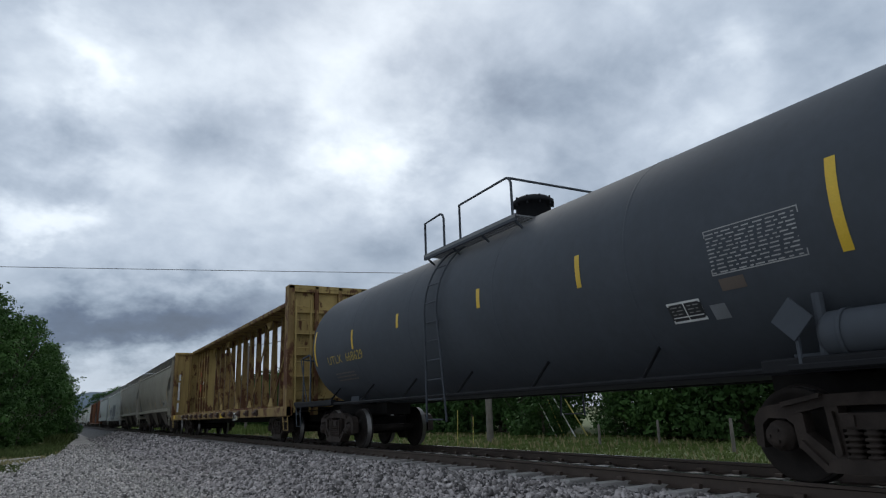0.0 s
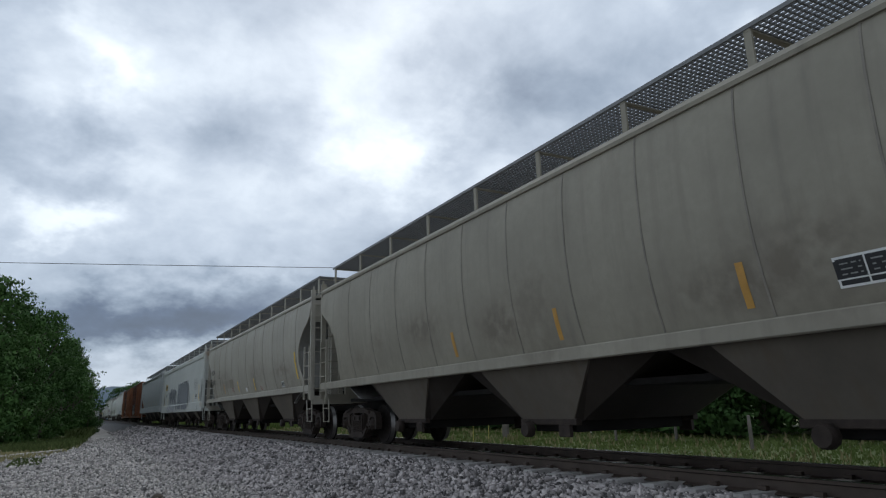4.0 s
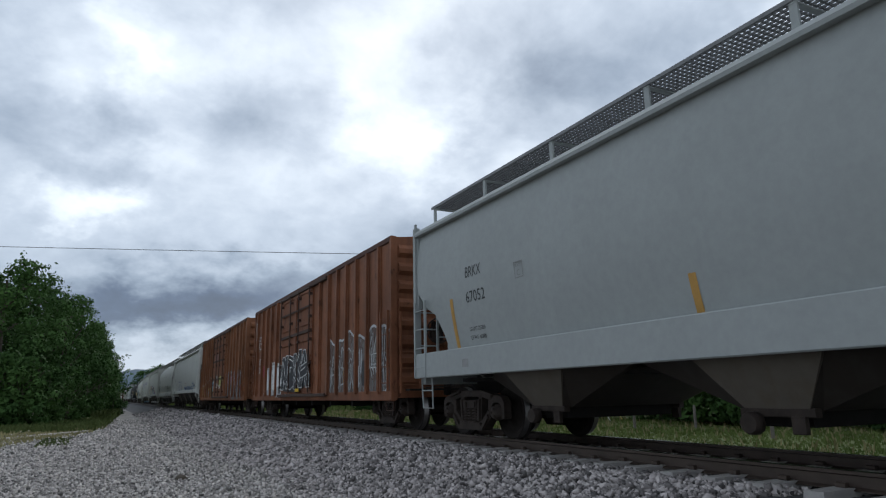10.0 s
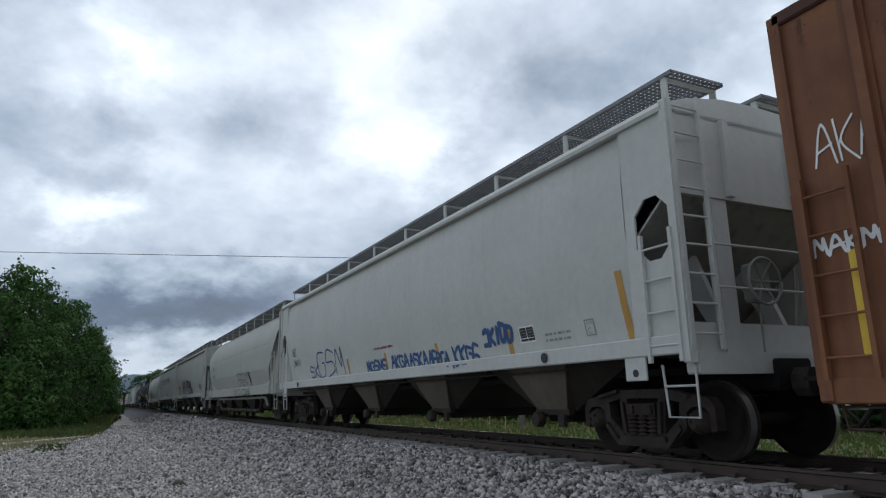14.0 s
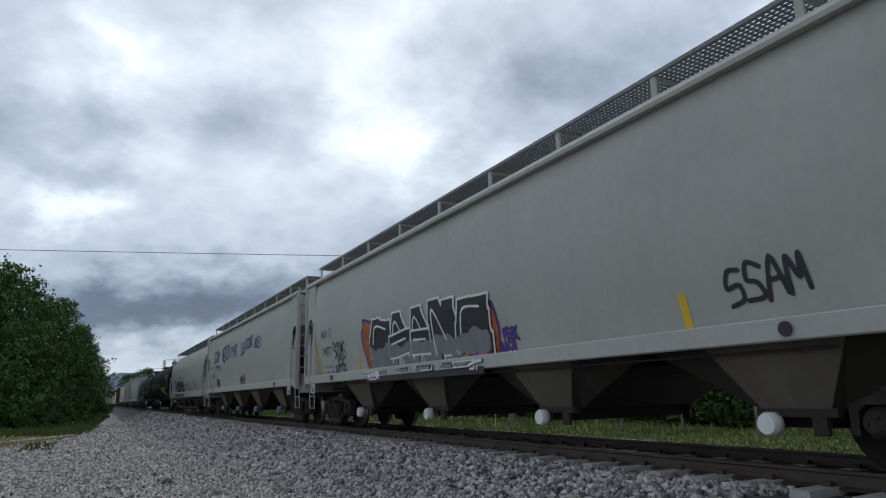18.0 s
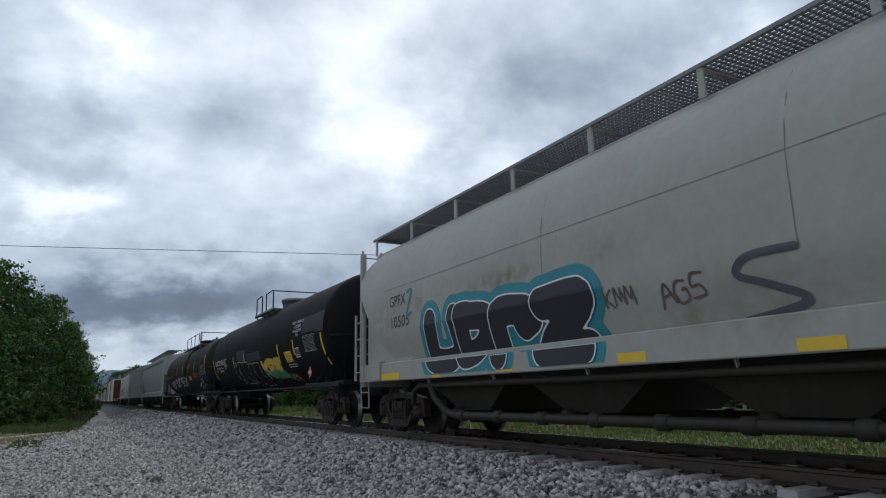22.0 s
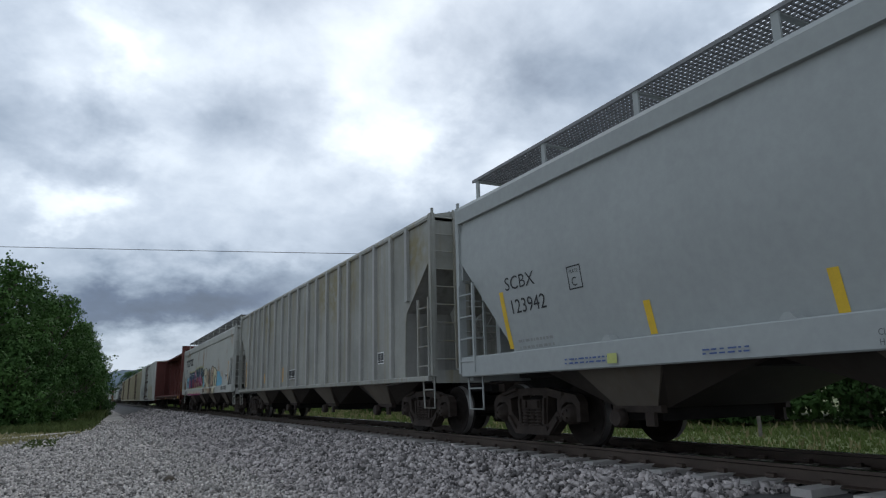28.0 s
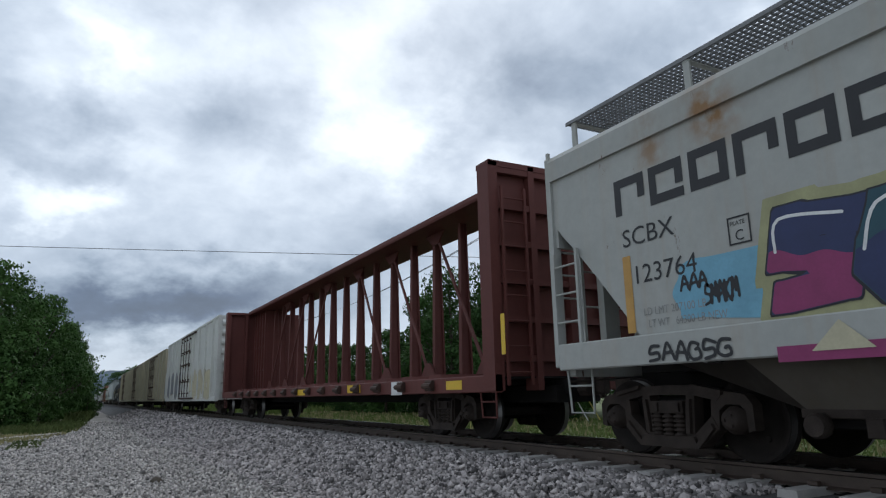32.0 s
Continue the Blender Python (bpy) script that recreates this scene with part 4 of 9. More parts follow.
            t = np.clip(((gy - ay) * uy + (gz - az_) * uz) / (uy * uy + uz * uz + 1e-9), 0, 1)
            d[i0:i1, k0:k1] = np.minimum(d[i0:i1, k0:k1], np.maximum(abs(gy - ay - t * uy + 0.25 * (gz - az_ - t * uz)), abs(gz - az_ - t * uz)) if block else np.hypot(gy - ay - t * uy, gz - az_ - t * uz))
        f = d - r
        if below is not None:
            gy, gz = y0 + np.arange(ny)[:, None] * c, z0 + np.arange(nz)[None] * c
            f = np.maximum(f, gz - below - 0.05 * np.sin(gy * 5.0) - 0.03 * np.sin(gy * 13.0))
        if floor is not None:
            f = np.maximum(f, floor - (z0 + np.arange(nz)[None] * c) + 0 * f)
        vs, fs = contour(f, y0 - self.mid, z0, c)
        return self.lay(name, vs, fs, mat, proud, label)

    def blob(self, shapes, mat, name="graffiti", label="", proud=0.006, bow=True):
        """Sprayed filled shapes: closed runs of (y, z), filled from their middle."""
        vs, fs = [], []
        for pts in shapes:
            p = smooth_run(list(pts) + [pts[0]], 4) if bow else list(pts)
            cy, cz = sum(a for a, b in p) / len(p), sum(b for a, b in p) / len(p)
            base = len(vs)
            rings = 3
            for q in range(rings, 0, -1):
                vs += [(cy + (a - cy) * q / rings - self.mid, cz + (b - cz) * q / rings) for a, b in p]
            vs.append((cy - self.mid, cz))
            n = len(p)
            for q in range(rings - 1):
                for i in range(n):
                    j = (i + 1) % n
                    fs.append((base + q * n + i, base + q * n + j, base + (q + 1) * n + j, base + (q + 1) * n + i))
            for i in range(n):
                fs.append((base + (rings - 1) * n + i, base + (rings - 1) * n + (i + 1) % n, base + rings * n))
        return self.lay(name, vs, fs, mat, proud, label)


def smooth_run(pts, k=5):
    """A smooth run through the points."""
    if len(pts) < 3:
        return list(pts)
    out = []
    for i in range(len(pts) - 1):
        p0, p1, p2, p3 = pts[max(0, i - 1)], pts[i], pts[i + 1], pts[min(len(pts) - 1, i + 2)]
        for j in range(k):
            t = j / k
            out.append(tuple(0.5 * (2 * p1[c] + (p2[c] - p0[c]) * t + (2 * p0[c] - 5 * p1[c] + 4 * p2[c] - p3[c]) * t * t + (3 * p1[c] - p0[c] - 3 * p2[c] + p3[c]) * t ** 3) for c in (0, 1)))
    out.append(tuple(pts[-1]))
    return out


def scrawl(seed, y, z, w, h, n):
    """A run of n letter-like spray lines from y on, reading towards the car's front."""
    r = random.Random(seed)
    lines = []
    for i in range(n):
        c = y - w * (i + 0.5) / n
        a = w / n * 0.55
        kind = r.randrange(5)
        j = lambda: r.uniform(-0.12, 0.12)
        P = lambda u, v: (c - a * (u + j()), z + h * (v + j() * 0.6))
        if kind == 0:
            lines += [[P(-0.8, 0.0), P(-0.6, 1.0), P(0.2, 0.3), P(0.5, 1.0), P(0.8, 0.0)]]
        elif kind == 1:
            lines += [[P(0.7, 0.9), P(-0.4, 1.0), P(-0.7, 0.55), P(0.4, 0.45), P(0.6, 0.1), P(-0.7, 0.0)]]
        elif kind == 2:
            lines += [[P(-0.7, 1.0), P(-0.6, 0.0)], [P(0.7, 1.0), P(-0.5, 0.5), P(0.8, -0.1)]]
        elif kind == 3:
            lines += [[P(0.6, 0.9), P(-0.5, 0.9), P(-0.8, 0.4), P(-0.3, 0.0), P(0.6, 0.1), P(0.6, 0.5), P(0.1, 0.5)]]
        else:
            lines += [[P(-0.8, 0.0), P(0.0, 1.05), P(0.8, 0.0)], [P(-0.5, 0.4), P(0.6, 0.45)]]
    return lines


def plate_box(skin, y, z, s, mat, letter="C"):
    """The small square clearance plate mark."""
    skin.outline(y - s, y, z, z + s * 1.1, 0.018, mat, "clearance_plate_outline", "thin square clearance plate outline")
    skin.text(letter, y - s * 0.28, z + s * 0.15, s * 0.42, mat)
    skin.text("PLATE", y - s * 0.12, z + s * 0.76, s * 0.17, mat)


def data_plate(skin, y, z, w, h, back=None):
    """A black consolidated stencil panel with white frame and small print."""
    skin.patch(y - w, y, z, z + h, back or M_BLACK, "stencil_panel", "black stencil panel with white border")
    skin.outline(y - w, y, z, z + h, 0.022, M_WHITE, "stencil_border")
    skin.bars(y - w * 0.92, y - w * 0.58, z + h * 0.40, z + h * 0.90, 3, M_GREYMARK, gap=0.72, seed=3)
    skin.bars(y - w * 0.42, y - w * 0.08, z + h * 0.40, z + h * 0.90, 3, M_GREYMARK, gap=0.72, seed=4)
    skin.patch(y - w * 0.515, y - w * 0.485, z + 0.02, z + h - 0.02, M_WHITE, "stencil_divider", proud=0.007)
    skin.patch(y - w + 0.02, y - 0.02, z + h * 0.24, z + h * 0.29, M_WHITE, "stencil_divider", proud=0.007)


def new_car(name, label, category, lead, trail):
    mid = (lead + trail) / 2
    car = thing(name, label, category, "cars of the freight train", at=(TRACK, mid, RAIL))
    CARS.append((car, mid))
    return car, mid, trail - lead


def sheet(bm, levels, t=0.03):
    """A closed plate through levels of (z, y from, y to, x outside); t: its thickness inwards."""
    sx = 1 if levels[0][3] < 0 else -1
    o = [[bm.verts.new((x, a, z)), bm.verts.new((x, b, z))] for z, a, b, x in levels]
    i = [[bm.verts.new((x + sx * t, a, z)), bm.verts.new((x + sx * t, b, z))] for z, a, b, x in levels]
    for k in range(len(levels) - 1):
        bm.faces.new((o[k][0], o[k][1], o[k + 1][1], o[k + 1][0])).smooth = True
        bm.faces.new((i[k][1], i[k][0], i[k + 1][0], i[k + 1][1])).smooth = True
        bm.faces.new((o[k][0], o[k + 1][0], i[k + 1][0], i[k][0]))
        bm.faces.new((o[k][1], i[k][1], i[k + 1][1], o[k + 1][1]))
    bm.faces.new((o[0][0], i[0][0], i[0][1], o[0][1]))
    bm.faces.new((o[-1][0], o[-1][1], i[-1][1], i[-1][0]))


def hopper(label, lead, trail, mat, half, zb, zt, cut, bays=4, seams=(), sill=(1.07, 1.47), ribs=(), rib_mat=None, bay_in=None, window=False, roof_mat=None, bay_mat=None,
           board_z=4.68, board_x=1.0, posts=True, gate=None, roofline=0.30, beam=True, wing=False, pipes=False, seam_mat=None, rib_w=0.09, board_posts=9, open_end=None, post_top=None, sill_x=None, pipe_mat=None, top_w=None, bays_at=None, fascia=0.07, truck_in=1.3):
    """A covered hopper car. half(z): half width of its side; cut(z): how far the side plate stands back from the body's end."""
    car, mid, L = new_car("covered_hopper", label, "hopper car", lead, trail)
    e = L / 2
    zs = [zb + (zt - zb) * i / 14 for i in range(15)]
    for s, nm in ((-1, "side_panel"), (1, "side_panel")):
        bm = bmesh.new()
        g = 0.78 if window else 0.0
        sheet(bm, [(z, -e + cut(z) + g, e - cut(z) - g, s * half(z)) for z in zs])
        part(nm, bm, mat, car)
        if window:
            # closing strips between the curved side and the flat end plates
            for t in (-1, 1):
                bm = bmesh.new()
                y = t * (e - g)
                ring = [(s * (half(z) - 0.02), z) for z in zs] + [(s * (top_w or half(zt)), zt), (s * (top_w or half(zb)), zb)]
                prism_y(bm, ring, y - 0.006, y + 0.006)
                part("closing_strip", bm, mat, car)
        if window:
            # end plates with an eight-sided opening beside the corner post
            x0, x1 = sorted((s * (top_w or half(2)), s * ((top_w or half(2)) - 0.03)))
            for t in (-1, 1):
                bm = bmesh.new()
                o = t * e
                f = lambda d: o - t * d
                hole = [(0.08, 2.46), (0.24, 2.30), (0.44, 2.30), (0.62, 2.48), (0.62, 2.88), (0.44, 3.06), (0.24, 3.06), (0.08, 2.90)]
                rim_ = [(0.0, zb), (0.24, zb), (0.44, zb), (g, zb), (g, zt), (0.44, zt), (0.24, zt), (0.0, zt)]
                vv = [[[bm.verts.new((x, f(a_), z_)) for a_, z_ in ring] for ring in (hole, rim_)] for x in (x0, x1)]
                for k in range(8):
                    j = (k + 1) % 8
                    for side in vv:
                        bm.faces.new((side[0][k], side[0][j], side[1][j], side[1][k]))
                    for m in (0, 1):
                        bm.faces.new((vv[0][m][k], vv[0][m][j], vv[1][m][j], vv[1][m][k]))
                part("end_plate", bm, mat, car, "side plate with an eight-sided opening")
    # vertical seams of the plates, just proud
    for k, y in enumerate(seams):
        bm = bmesh.new()
        lv = [(z, y - 0.012 - mid, y + 0.012 - mid, -(half(z) + 0.008)) for z in zs]
        sheet(bm, lv, 0.01)
        part("plate_seam", bm, seam_mat or mat, car, "welded plate seam with grime")
    for y in ribs:
        y -= mid
        lo = zb
        for z in zs:
            if abs(y) < e - cut(z):
                lo = z
                break
        bm = bmesh.new()
        prism_y(bm, [(-half(lo) - 0.07, lo), (-half(lo) + 0.01, lo), (-half(zt) + 0.01, zt), (-half(zt) - 0.07, zt)], y - rib_w / 2, y + rib_w / 2)
        part("rib", bm, rib_mat or mat, car)
    # roof
    w = top_w or half(zt)
    bm = bmesh.new()
    top = [(-w, zt - 0.02), (-w * 0.98, zt + 0.05), (-w * 0.72, zt + roofline * 0.62), (-w * 0.35, zt + roofline * 0.93), (0, zt + roofline)]
    ring = top + [(-x, z) for x, z in top[-2::-1]] + [(w, zt - 0.06), (-w, zt - 0.06)]
    prism_y(bm, ring, -e + 0.02, e - 0.02)
    part("roof", bm, roof_mat or mat, car)
    if beam:
        for s in (-1, 1):
            bm = bmesh.new()
            x0, x1 = s * (w - 0.03), s * (w + 0.045)
            ring = [(x0, zt - fascia), (x1, zt - fascia), (x1 + s * 0.01, zt - 0.02), (x1 - s * 0.03, zt + 0.05), (x0, zt + 0.06)]
            prism_y(bm, ring if s > 0 else ring[::-1], -e, e)
            part("roof_rail", bm, mat, car, "roof edge rail")
    # ends: upper end sheet and slope sheet running down under the car
    zc = zb
    for z in zs:
        if cut(z) < 0.25:
            zc = z
            break
    zc = open_end or zc
    post_top = post_top or zt + 0.06
    for s in (-1, 1):
        bm = bmesh.new()
        box(bm, -w + 0.01, w - 0.01, s * (e - 0.05) - 0.03, s * (e - 0.05) + 0.03, zc - 0.15, zt)
        part("end_sheet", bm, mat, car)
        bm = bmesh.new()
        d = max(cut(zb) + 0.35, 2.0)
        if window:
            run = [(b_, zc - 0.1 - (b_ - 0.06) * 0.80, w - 0.05 if b_ < 0.77 else half(zc - 0.1 - (b_ - 0.06) * 0.80) - 0.03) for b_ in (0.06, 0.4, 0.76, 0.78, 1.4, 2.0, 2.4)]
        else:
            # the sheet leaves the side plates along their cut edge
            back, run = 0.06, []
            for z in [q for q in zs[::-1] if q <= zc + 0.12]:
                back = max(back, cut(z) + 0.02)
                run.append((back, z, half(z) - 0.02))
            run.append((max(back, d) + 0.3, min(1.05, zb - 0.1), run[-1][2]))
        if run:
            front = [[bm.verts.new((x * k, s * (e - a), z)) for k in (-1, 1)] for a, z, x in run]
            behind = [[bm.verts.new((x * k, s * (e - a - 0.05), z)) for k in (-1, 1)] for a, z, x in run]
            for q in range(len(run) - 1):
                for rows_ in (front, behind):
                    bm.faces.new((rows_[q][0], rows_[q][1], rows_[q + 1][1], rows_[q + 1][0]))
                for k in (0, 1):
                    bm.faces.new((front[q][k], front[q + 1][k], behind[q + 1][k], behind[q][k]))
            for q in (0, -1):
                bm.faces.new((front[q][0], front[q][1], behind[q][1], behind[q][0]))
        part("slope_sheet", bm, bay_mat or C_SHADOWBAY, car, "sloping end sheet with shade painted into its colour")
        # end platform with its cross sill and draft box
        if open_end:
            bm = bmesh.new()
            box(bm, -1.44, 1.44, min(s * (e - 0.10), s * (e - 0.07)), max(s * (e - 0.10), s * (e - 0.07)), 1.215, 1.56, 0.005)
            part("end_panel", bm, mat, car, "pale cross panel over the end sill")
        bm = bmesh.new()
        box(bm, -1.48, 1.48, s * (e - 0.14), s * (e + 0.04), 0.98, 1.22, 0.02)
        part("end_sill", bm, mat, car)
        bm = bmesh.new()
        box(bm, -0.30, 0.30, min(s * (e - 3.2), s * (e + 0.1)), max(s * (e - 3.2), s * (e + 0.1)), 0.78, 1.15, 0.03)
        part("draft_sill", bm, M_UNDER, car)
        # stiffeners of the end sheet, grab bars and the upright brake housing
        for x in (-0.62, 0.62):
            bm = bmesh.new()
            box(bm, x - 0.05, x + 0.05, min(s * (e - 0.02), s * (e + 0.05)), max(s * (e - 0.02), s * (e + 0.05)), zc - 0.12, zt - 0.04, 0.01)
            part("end_stiffener", bm, mat, car)
        for z in (1.95, 2.45):
            bm = bmesh.new()
            pipe(bm, [(-w + 0.5, s * (e + 0.08), z), (-0.2, s * (e + 0.10), z), (w - 0.5, s * (e + 0.08), z)], 0.014, 6)
            part("grab_bar", bm, mat, car, "thin steel grab bar across the end")
        bm = bmesh.new()
        box(bm, -0.92, -0.66, s * (e - 0.10) - 0.06, s * (e - 0.10) + 0.06, 1.2, zc - 0.1, 0.015)
        part("end_column", bm, mat, car, "upright steel column of the end platform")
        for x in (-0.55, 0.55):
            bm = bmesh.new()
            prism_x(bm, [(s * (e - 0.15), 1.15), (s * (e - 0.28), 1.15), (s * (e - 1.0), zc - 0.9), (s * (e - 0.7), zc - 0.7)], x - 0.04, x + 0.04)
            part("end_brace", bm, mat, car)
    # side sills
    for s in (-1, 1):
        bm = bmesh.new()
        x = s * (sill_x or half(zb) + 0.02)
        box(bm, x - 0.05, x + 0.05, -e + 0.05, e - 0.05, sill[0], sill[1], 0.015)
        box(bm, min(x, s * (half(zb) - 0.04)), max(x, s * (half(zb) - 0.04)) + 0.001, -e + 0.2, e - 0.2, sill[1] - 0.03, sill[1] - 0.004)
        part("side_sill", bm, mat, car)
    if not pipes:
        bm = bmesh.new()
        box(bm, -1.05, 1.05, -e + 0.9, e - 0.9, 1.0, 1.08)
        part("underframe", bm, M_UNDER, car)
    if wing:
        # flat wing plates between the rounded body and the end posts
        for s in (-1, 1):
            for t in (-1, 1):
                bm = bmesh.new()
                f = lambda d: t * (e - d)
                prism_x(bm, [(f(0.28), 1.12), (f(0.28), 3.3), (f(0.75), 3.3), (f(2.6), 1.5), (f(2.6), 1.12)], s * 1.40, s * 1.43)
                part("wing_plate", bm, mat, car, "flat wing plate at the end")
                bm = bmesh.new()
                box(bm, min(s * 1.42, s * 1.60), max(s * 1.42, s * 1.60), min(f(0.95), f(1.30)), max(f(0.95), f(1.30)), 1.10, 1.50, 0.02)
                part("valve_box", bm, mat, car, "small pale steel box on the sill")
    if pipes:
        for s in (-1, 1):
            bm = bmesh.new()
            pipe(bm, [(s * 1.30, -e + 2.35, 0.62), (s * 1.33, -e + 2.5, 0.86), (s * 1.34, -e + 2.75, 0.96), (s * 1.34, e - 2.75, 0.96), (s * 1.33, e - 2.5, 0.86), (s * 1.30, e - 2.35, 0.62)], 0.055, 8)
            part("sill_pipe", bm, pipe_mat or mat, car, "steel pipe under the sill")
            bm = bmesh.new()
            pipe(bm, [(s * 1.34, -e + 3.25, 0.94), (s * 1.34, -e + 3.35, 0.75), (s * 1.30, -e + 3.75, 0.48), (s * 1.28, -e + 4.05, 0.42), (s * 1.28, e - 4.05, 0.42), (s * 1.30, e - 3.75, 0.48), (s * 1.34, e - 3.35, 0.75), (s * 1.34, e - 3.25, 0.94)], 0.07, 8)
            part("unloading_pipe", bm, bay_mat or M_UNDERSHADE, car, "dusty unloading pipe with shade painted in")
            for k in range(9):
                y = -e + 4.3 + (L - 8.6) * k / 8
                bm = bmesh.new()
                lathe(bm, [(0.075, -0.10), (0.10, -0.08), (0.10, 0.08), (0.075, 0.10)], "y", (s * 1.28, y, 0.42), 10)
                part("pipe_coupling", bm, bay_mat or M_UNDERSHADE, car)
            for k in range(6):
                y = -e + 3.2 + (L - 6.4) * k / 5
                bm = bmesh.new()
                bar(bm, (s * 1.40, y, 1.12), (s * 1.34, y, 0.95), 0.05, 0.02)
                part("pipe_hanger", bm, mat, car)
    if window:
        for s in (-1, 1):
            for t in (-1, 1):
                bm = bmesh.new()
                y = t * (e - 0.78)
                box(bm, s * 1.62 - 0.012, s * 1.62 + 0.012, y - 0.17, y + 0.17, 0.93, 1.24, 0.01)
                jp = part("jacking_pad", bm, mat, car, "square jacking pad with a black disc as hole")
                # black discs paint the shade inside the pad and sill holes
                bm = bmesh.new()
                lathe(bm, [(0.045, -0.004), (0.045, 0.004)], "x", (s * 1.635, y, 1.02), 14)
                part("pad_hole", bm, M_BLACK, jp)
                bm = bmesh.new()
                lathe(bm, [(0.07, -0.004), (0.07, 0.004)], "x", (s * 1.675, t * (e - 2.55), 1.31), 14)
                part("sill_hole", bm, M_BLACK, car, "black disc painted as a shaded hole in the sill")
            bm = bmesh.new()
            tube(bm, (s * 1.50, -e + 2.2, 1.13), (s * 1.50, e - 2.2, 1.13), 0.014, 6)
            part("control_rod", bm, M_IRON, car, "long thin control rod")
    # discharge bays
    inset = (bay_in or max(cut(z) for z in zs if z < zb + 1.2)) + 0.7
    y0, y1 = -e + inset, e - inset
    p = (y1 - y0) / bays
    if bays_at:
        p = bays_at[1]
        y0 = bays_at[0] - mid - p / 2
    bw = 1.15 if pipes else 1.46
    ztop = 1.14 if pipes else sill[0] + 0.03
    zlow, xl, t1 = (0.50, 0.95, 0.42) if pipes else (0.56, 1.16, 0.60 if bays == 3 else 0.36)
    for k in range(bays):
        c = y0 + p * (k + 0.5)
        bm = bmesh.new()
        t0, tp = (p * 0.5, p * 0.5) if pipes else (1.35 if bays == 3 else 0.76, p * 0.485)
        ring = lambda x, xi, a, b_, z: [(-x, c - a, z), (-xi, c - b_, z), (xi, c - b_, z), (x, c - a, z), (x, c + a, z), (xi, c + b_, z), (-xi, c + b_, z), (-x, c + a, z)]
        if pipes:
            quad_solid(bm, [(-bw, c - p * 0.5, ztop), (bw, c - p * 0.5, ztop), (bw, c + p * 0.5, ztop), (-bw, c + p * 0.5, ztop)],
                       [(-xl, c - t1 - 0.1, zlow), (xl, c - t1 - 0.1, zlow), (xl, c + t1 + 0.1, zlow), (-xl, c + t1 + 0.1, zlow)])
        else:
            quad_solid(bm, ring(bw, bw - 0.30, t0, tp, ztop), ring(xl, xl - 0.10, t1, t1 + 0.06, zlow))
        b = part("hopper_bay", bm, bay_mat or M_UNDERSHADE, car, "tapered discharge bay with shade painted into its colour")
        for s in () if pipes else (-1, 1):
            bm = bmesh.new()
            quad_solid(bm, [(s * (bw + 0.012), c - t0, ztop - 0.02), (s * (bw + 0.012), c + t0, ztop - 0.02), (s * (bw - 0.03), c + t0, ztop - 0.02), (s * (bw - 0.03), c - t0, ztop - 0.02)],
                       [(s * (xl + 0.02), c - t1, zlow + 0.015), (s * (xl + 0.02), c + t1, zlow + 0.015), (s * (xl - 0.02), c + t1, zlow + 0.015), (s * (xl - 0.02), c - t1, zlow + 0.015)])
            part("bay_side", bm, M_BAYSIDE, b, "dusty side sheet of the bay with shade painted in")
            # outlet frame with its rack bar under the side sheet
            bm = bmesh.new()
            box(bm, s * (xl - 0.02) - 0.05, s * (xl - 0.02) + 0.05, c - t1 - 0.06, c + t1 + 0.06, zlow - 0.06, zlow + 0.03, 0.01)
            box(bm, s * (xl + 0.03) - 0.03, s * (xl + 0.03) + 0.03, c - t1 * 0.9, c - t1 * 0.5, zlow - 0.22, zlow - 0.05, 0.01)
            part("outlet_frame", bm, M_IRON, b, "rusty outlet frame")
        bm = bmesh.new()
        box(bm, -xl + 0.12, xl - 0.12, c - t1 * 0.8, c + t1 * 0.8, 0.40, zlow + 0.01, 0.02)
        part("outlet_gate", bm, M_UNDER, b)
        bm = bmesh.new()
        lathe(bm, [(0.10, -0.10), (0.12, -0.06), (0.12, 0.02), (0.06, 0.05)], "x", (-xl - 0.09, c + (0.38 if pipes else t1 * 0.6), 0.44), 10)
        part("gate_shaft", bm, gate or M_IRON, b)
    # running boards on the roof
    for s in (-1, 1):
        part("running_board", grating("board_%.1f" % L, L - 0.2, 0.90), None, car, "open steel grating walkway", at=(s * (board_x - 0.17), 0, board_z))
        for k in range(board_posts + 1):
            y = -e + 0.25 + (L - 0.5) * k / board_posts
            bm = bmesh.new()
            a, b = s * (board_x + 0.26), s * (board_x - 0.60)
            for x in (a, b):
                box(bm, x - 0.015, x + 0.015, y - 0.045, y + 0.045, zt + 0.0, board_z - 0.055)
            box(bm, min(a, b) - 0.02, max(a, b) + 0.02, y - 0.035, y + 0.035, board_z - 0.075, board_z - 0.052)
            part("walkway_bracket", bm, mat, car)
    for s in (-1, 1) if wing else ():
        part("end_walkway", grating("endboard", 0.5, 2.4), None, car, "open steel grating walkway", at=(0, s * (e - 0.3), board_z))
    bm = bmesh.new()
    box(bm, -0.30, 0.30, -e + 1.0, e - 1.0, zt + roofline - 0.03, zt + roofline + 0.10, 0.03)
    part("hatch_trough", bm, roof_mat or mat, car)
    if posts:
        for s in (-1, 1):
            ye = s * (e + 0.02)
            for sx in (-1, 1):
                bm = bmesh.new()
                x = sx * (1.44 if wing else w - 0.02)
                box(bm, x - 0.06, x + 0.06, ye - 0.05, ye + 0.05, 1.1, post_top, 0.015)
                part("corner_post", bm, mat, car)
                ladder(car, x, x - sx * 0.48, ye + s * 0.04, ye + s * 0.04, 1.25, min(post_top + 0.1, board_z), 9, mat)
                ladder(car, sx * ((top_w or half(2.0)) + 0.05), sx * ((top_w or half(2.0)) + 0.05), ye - s * 0.05, ye - s * 0.52, 1.12, 2.62, 4, mat)
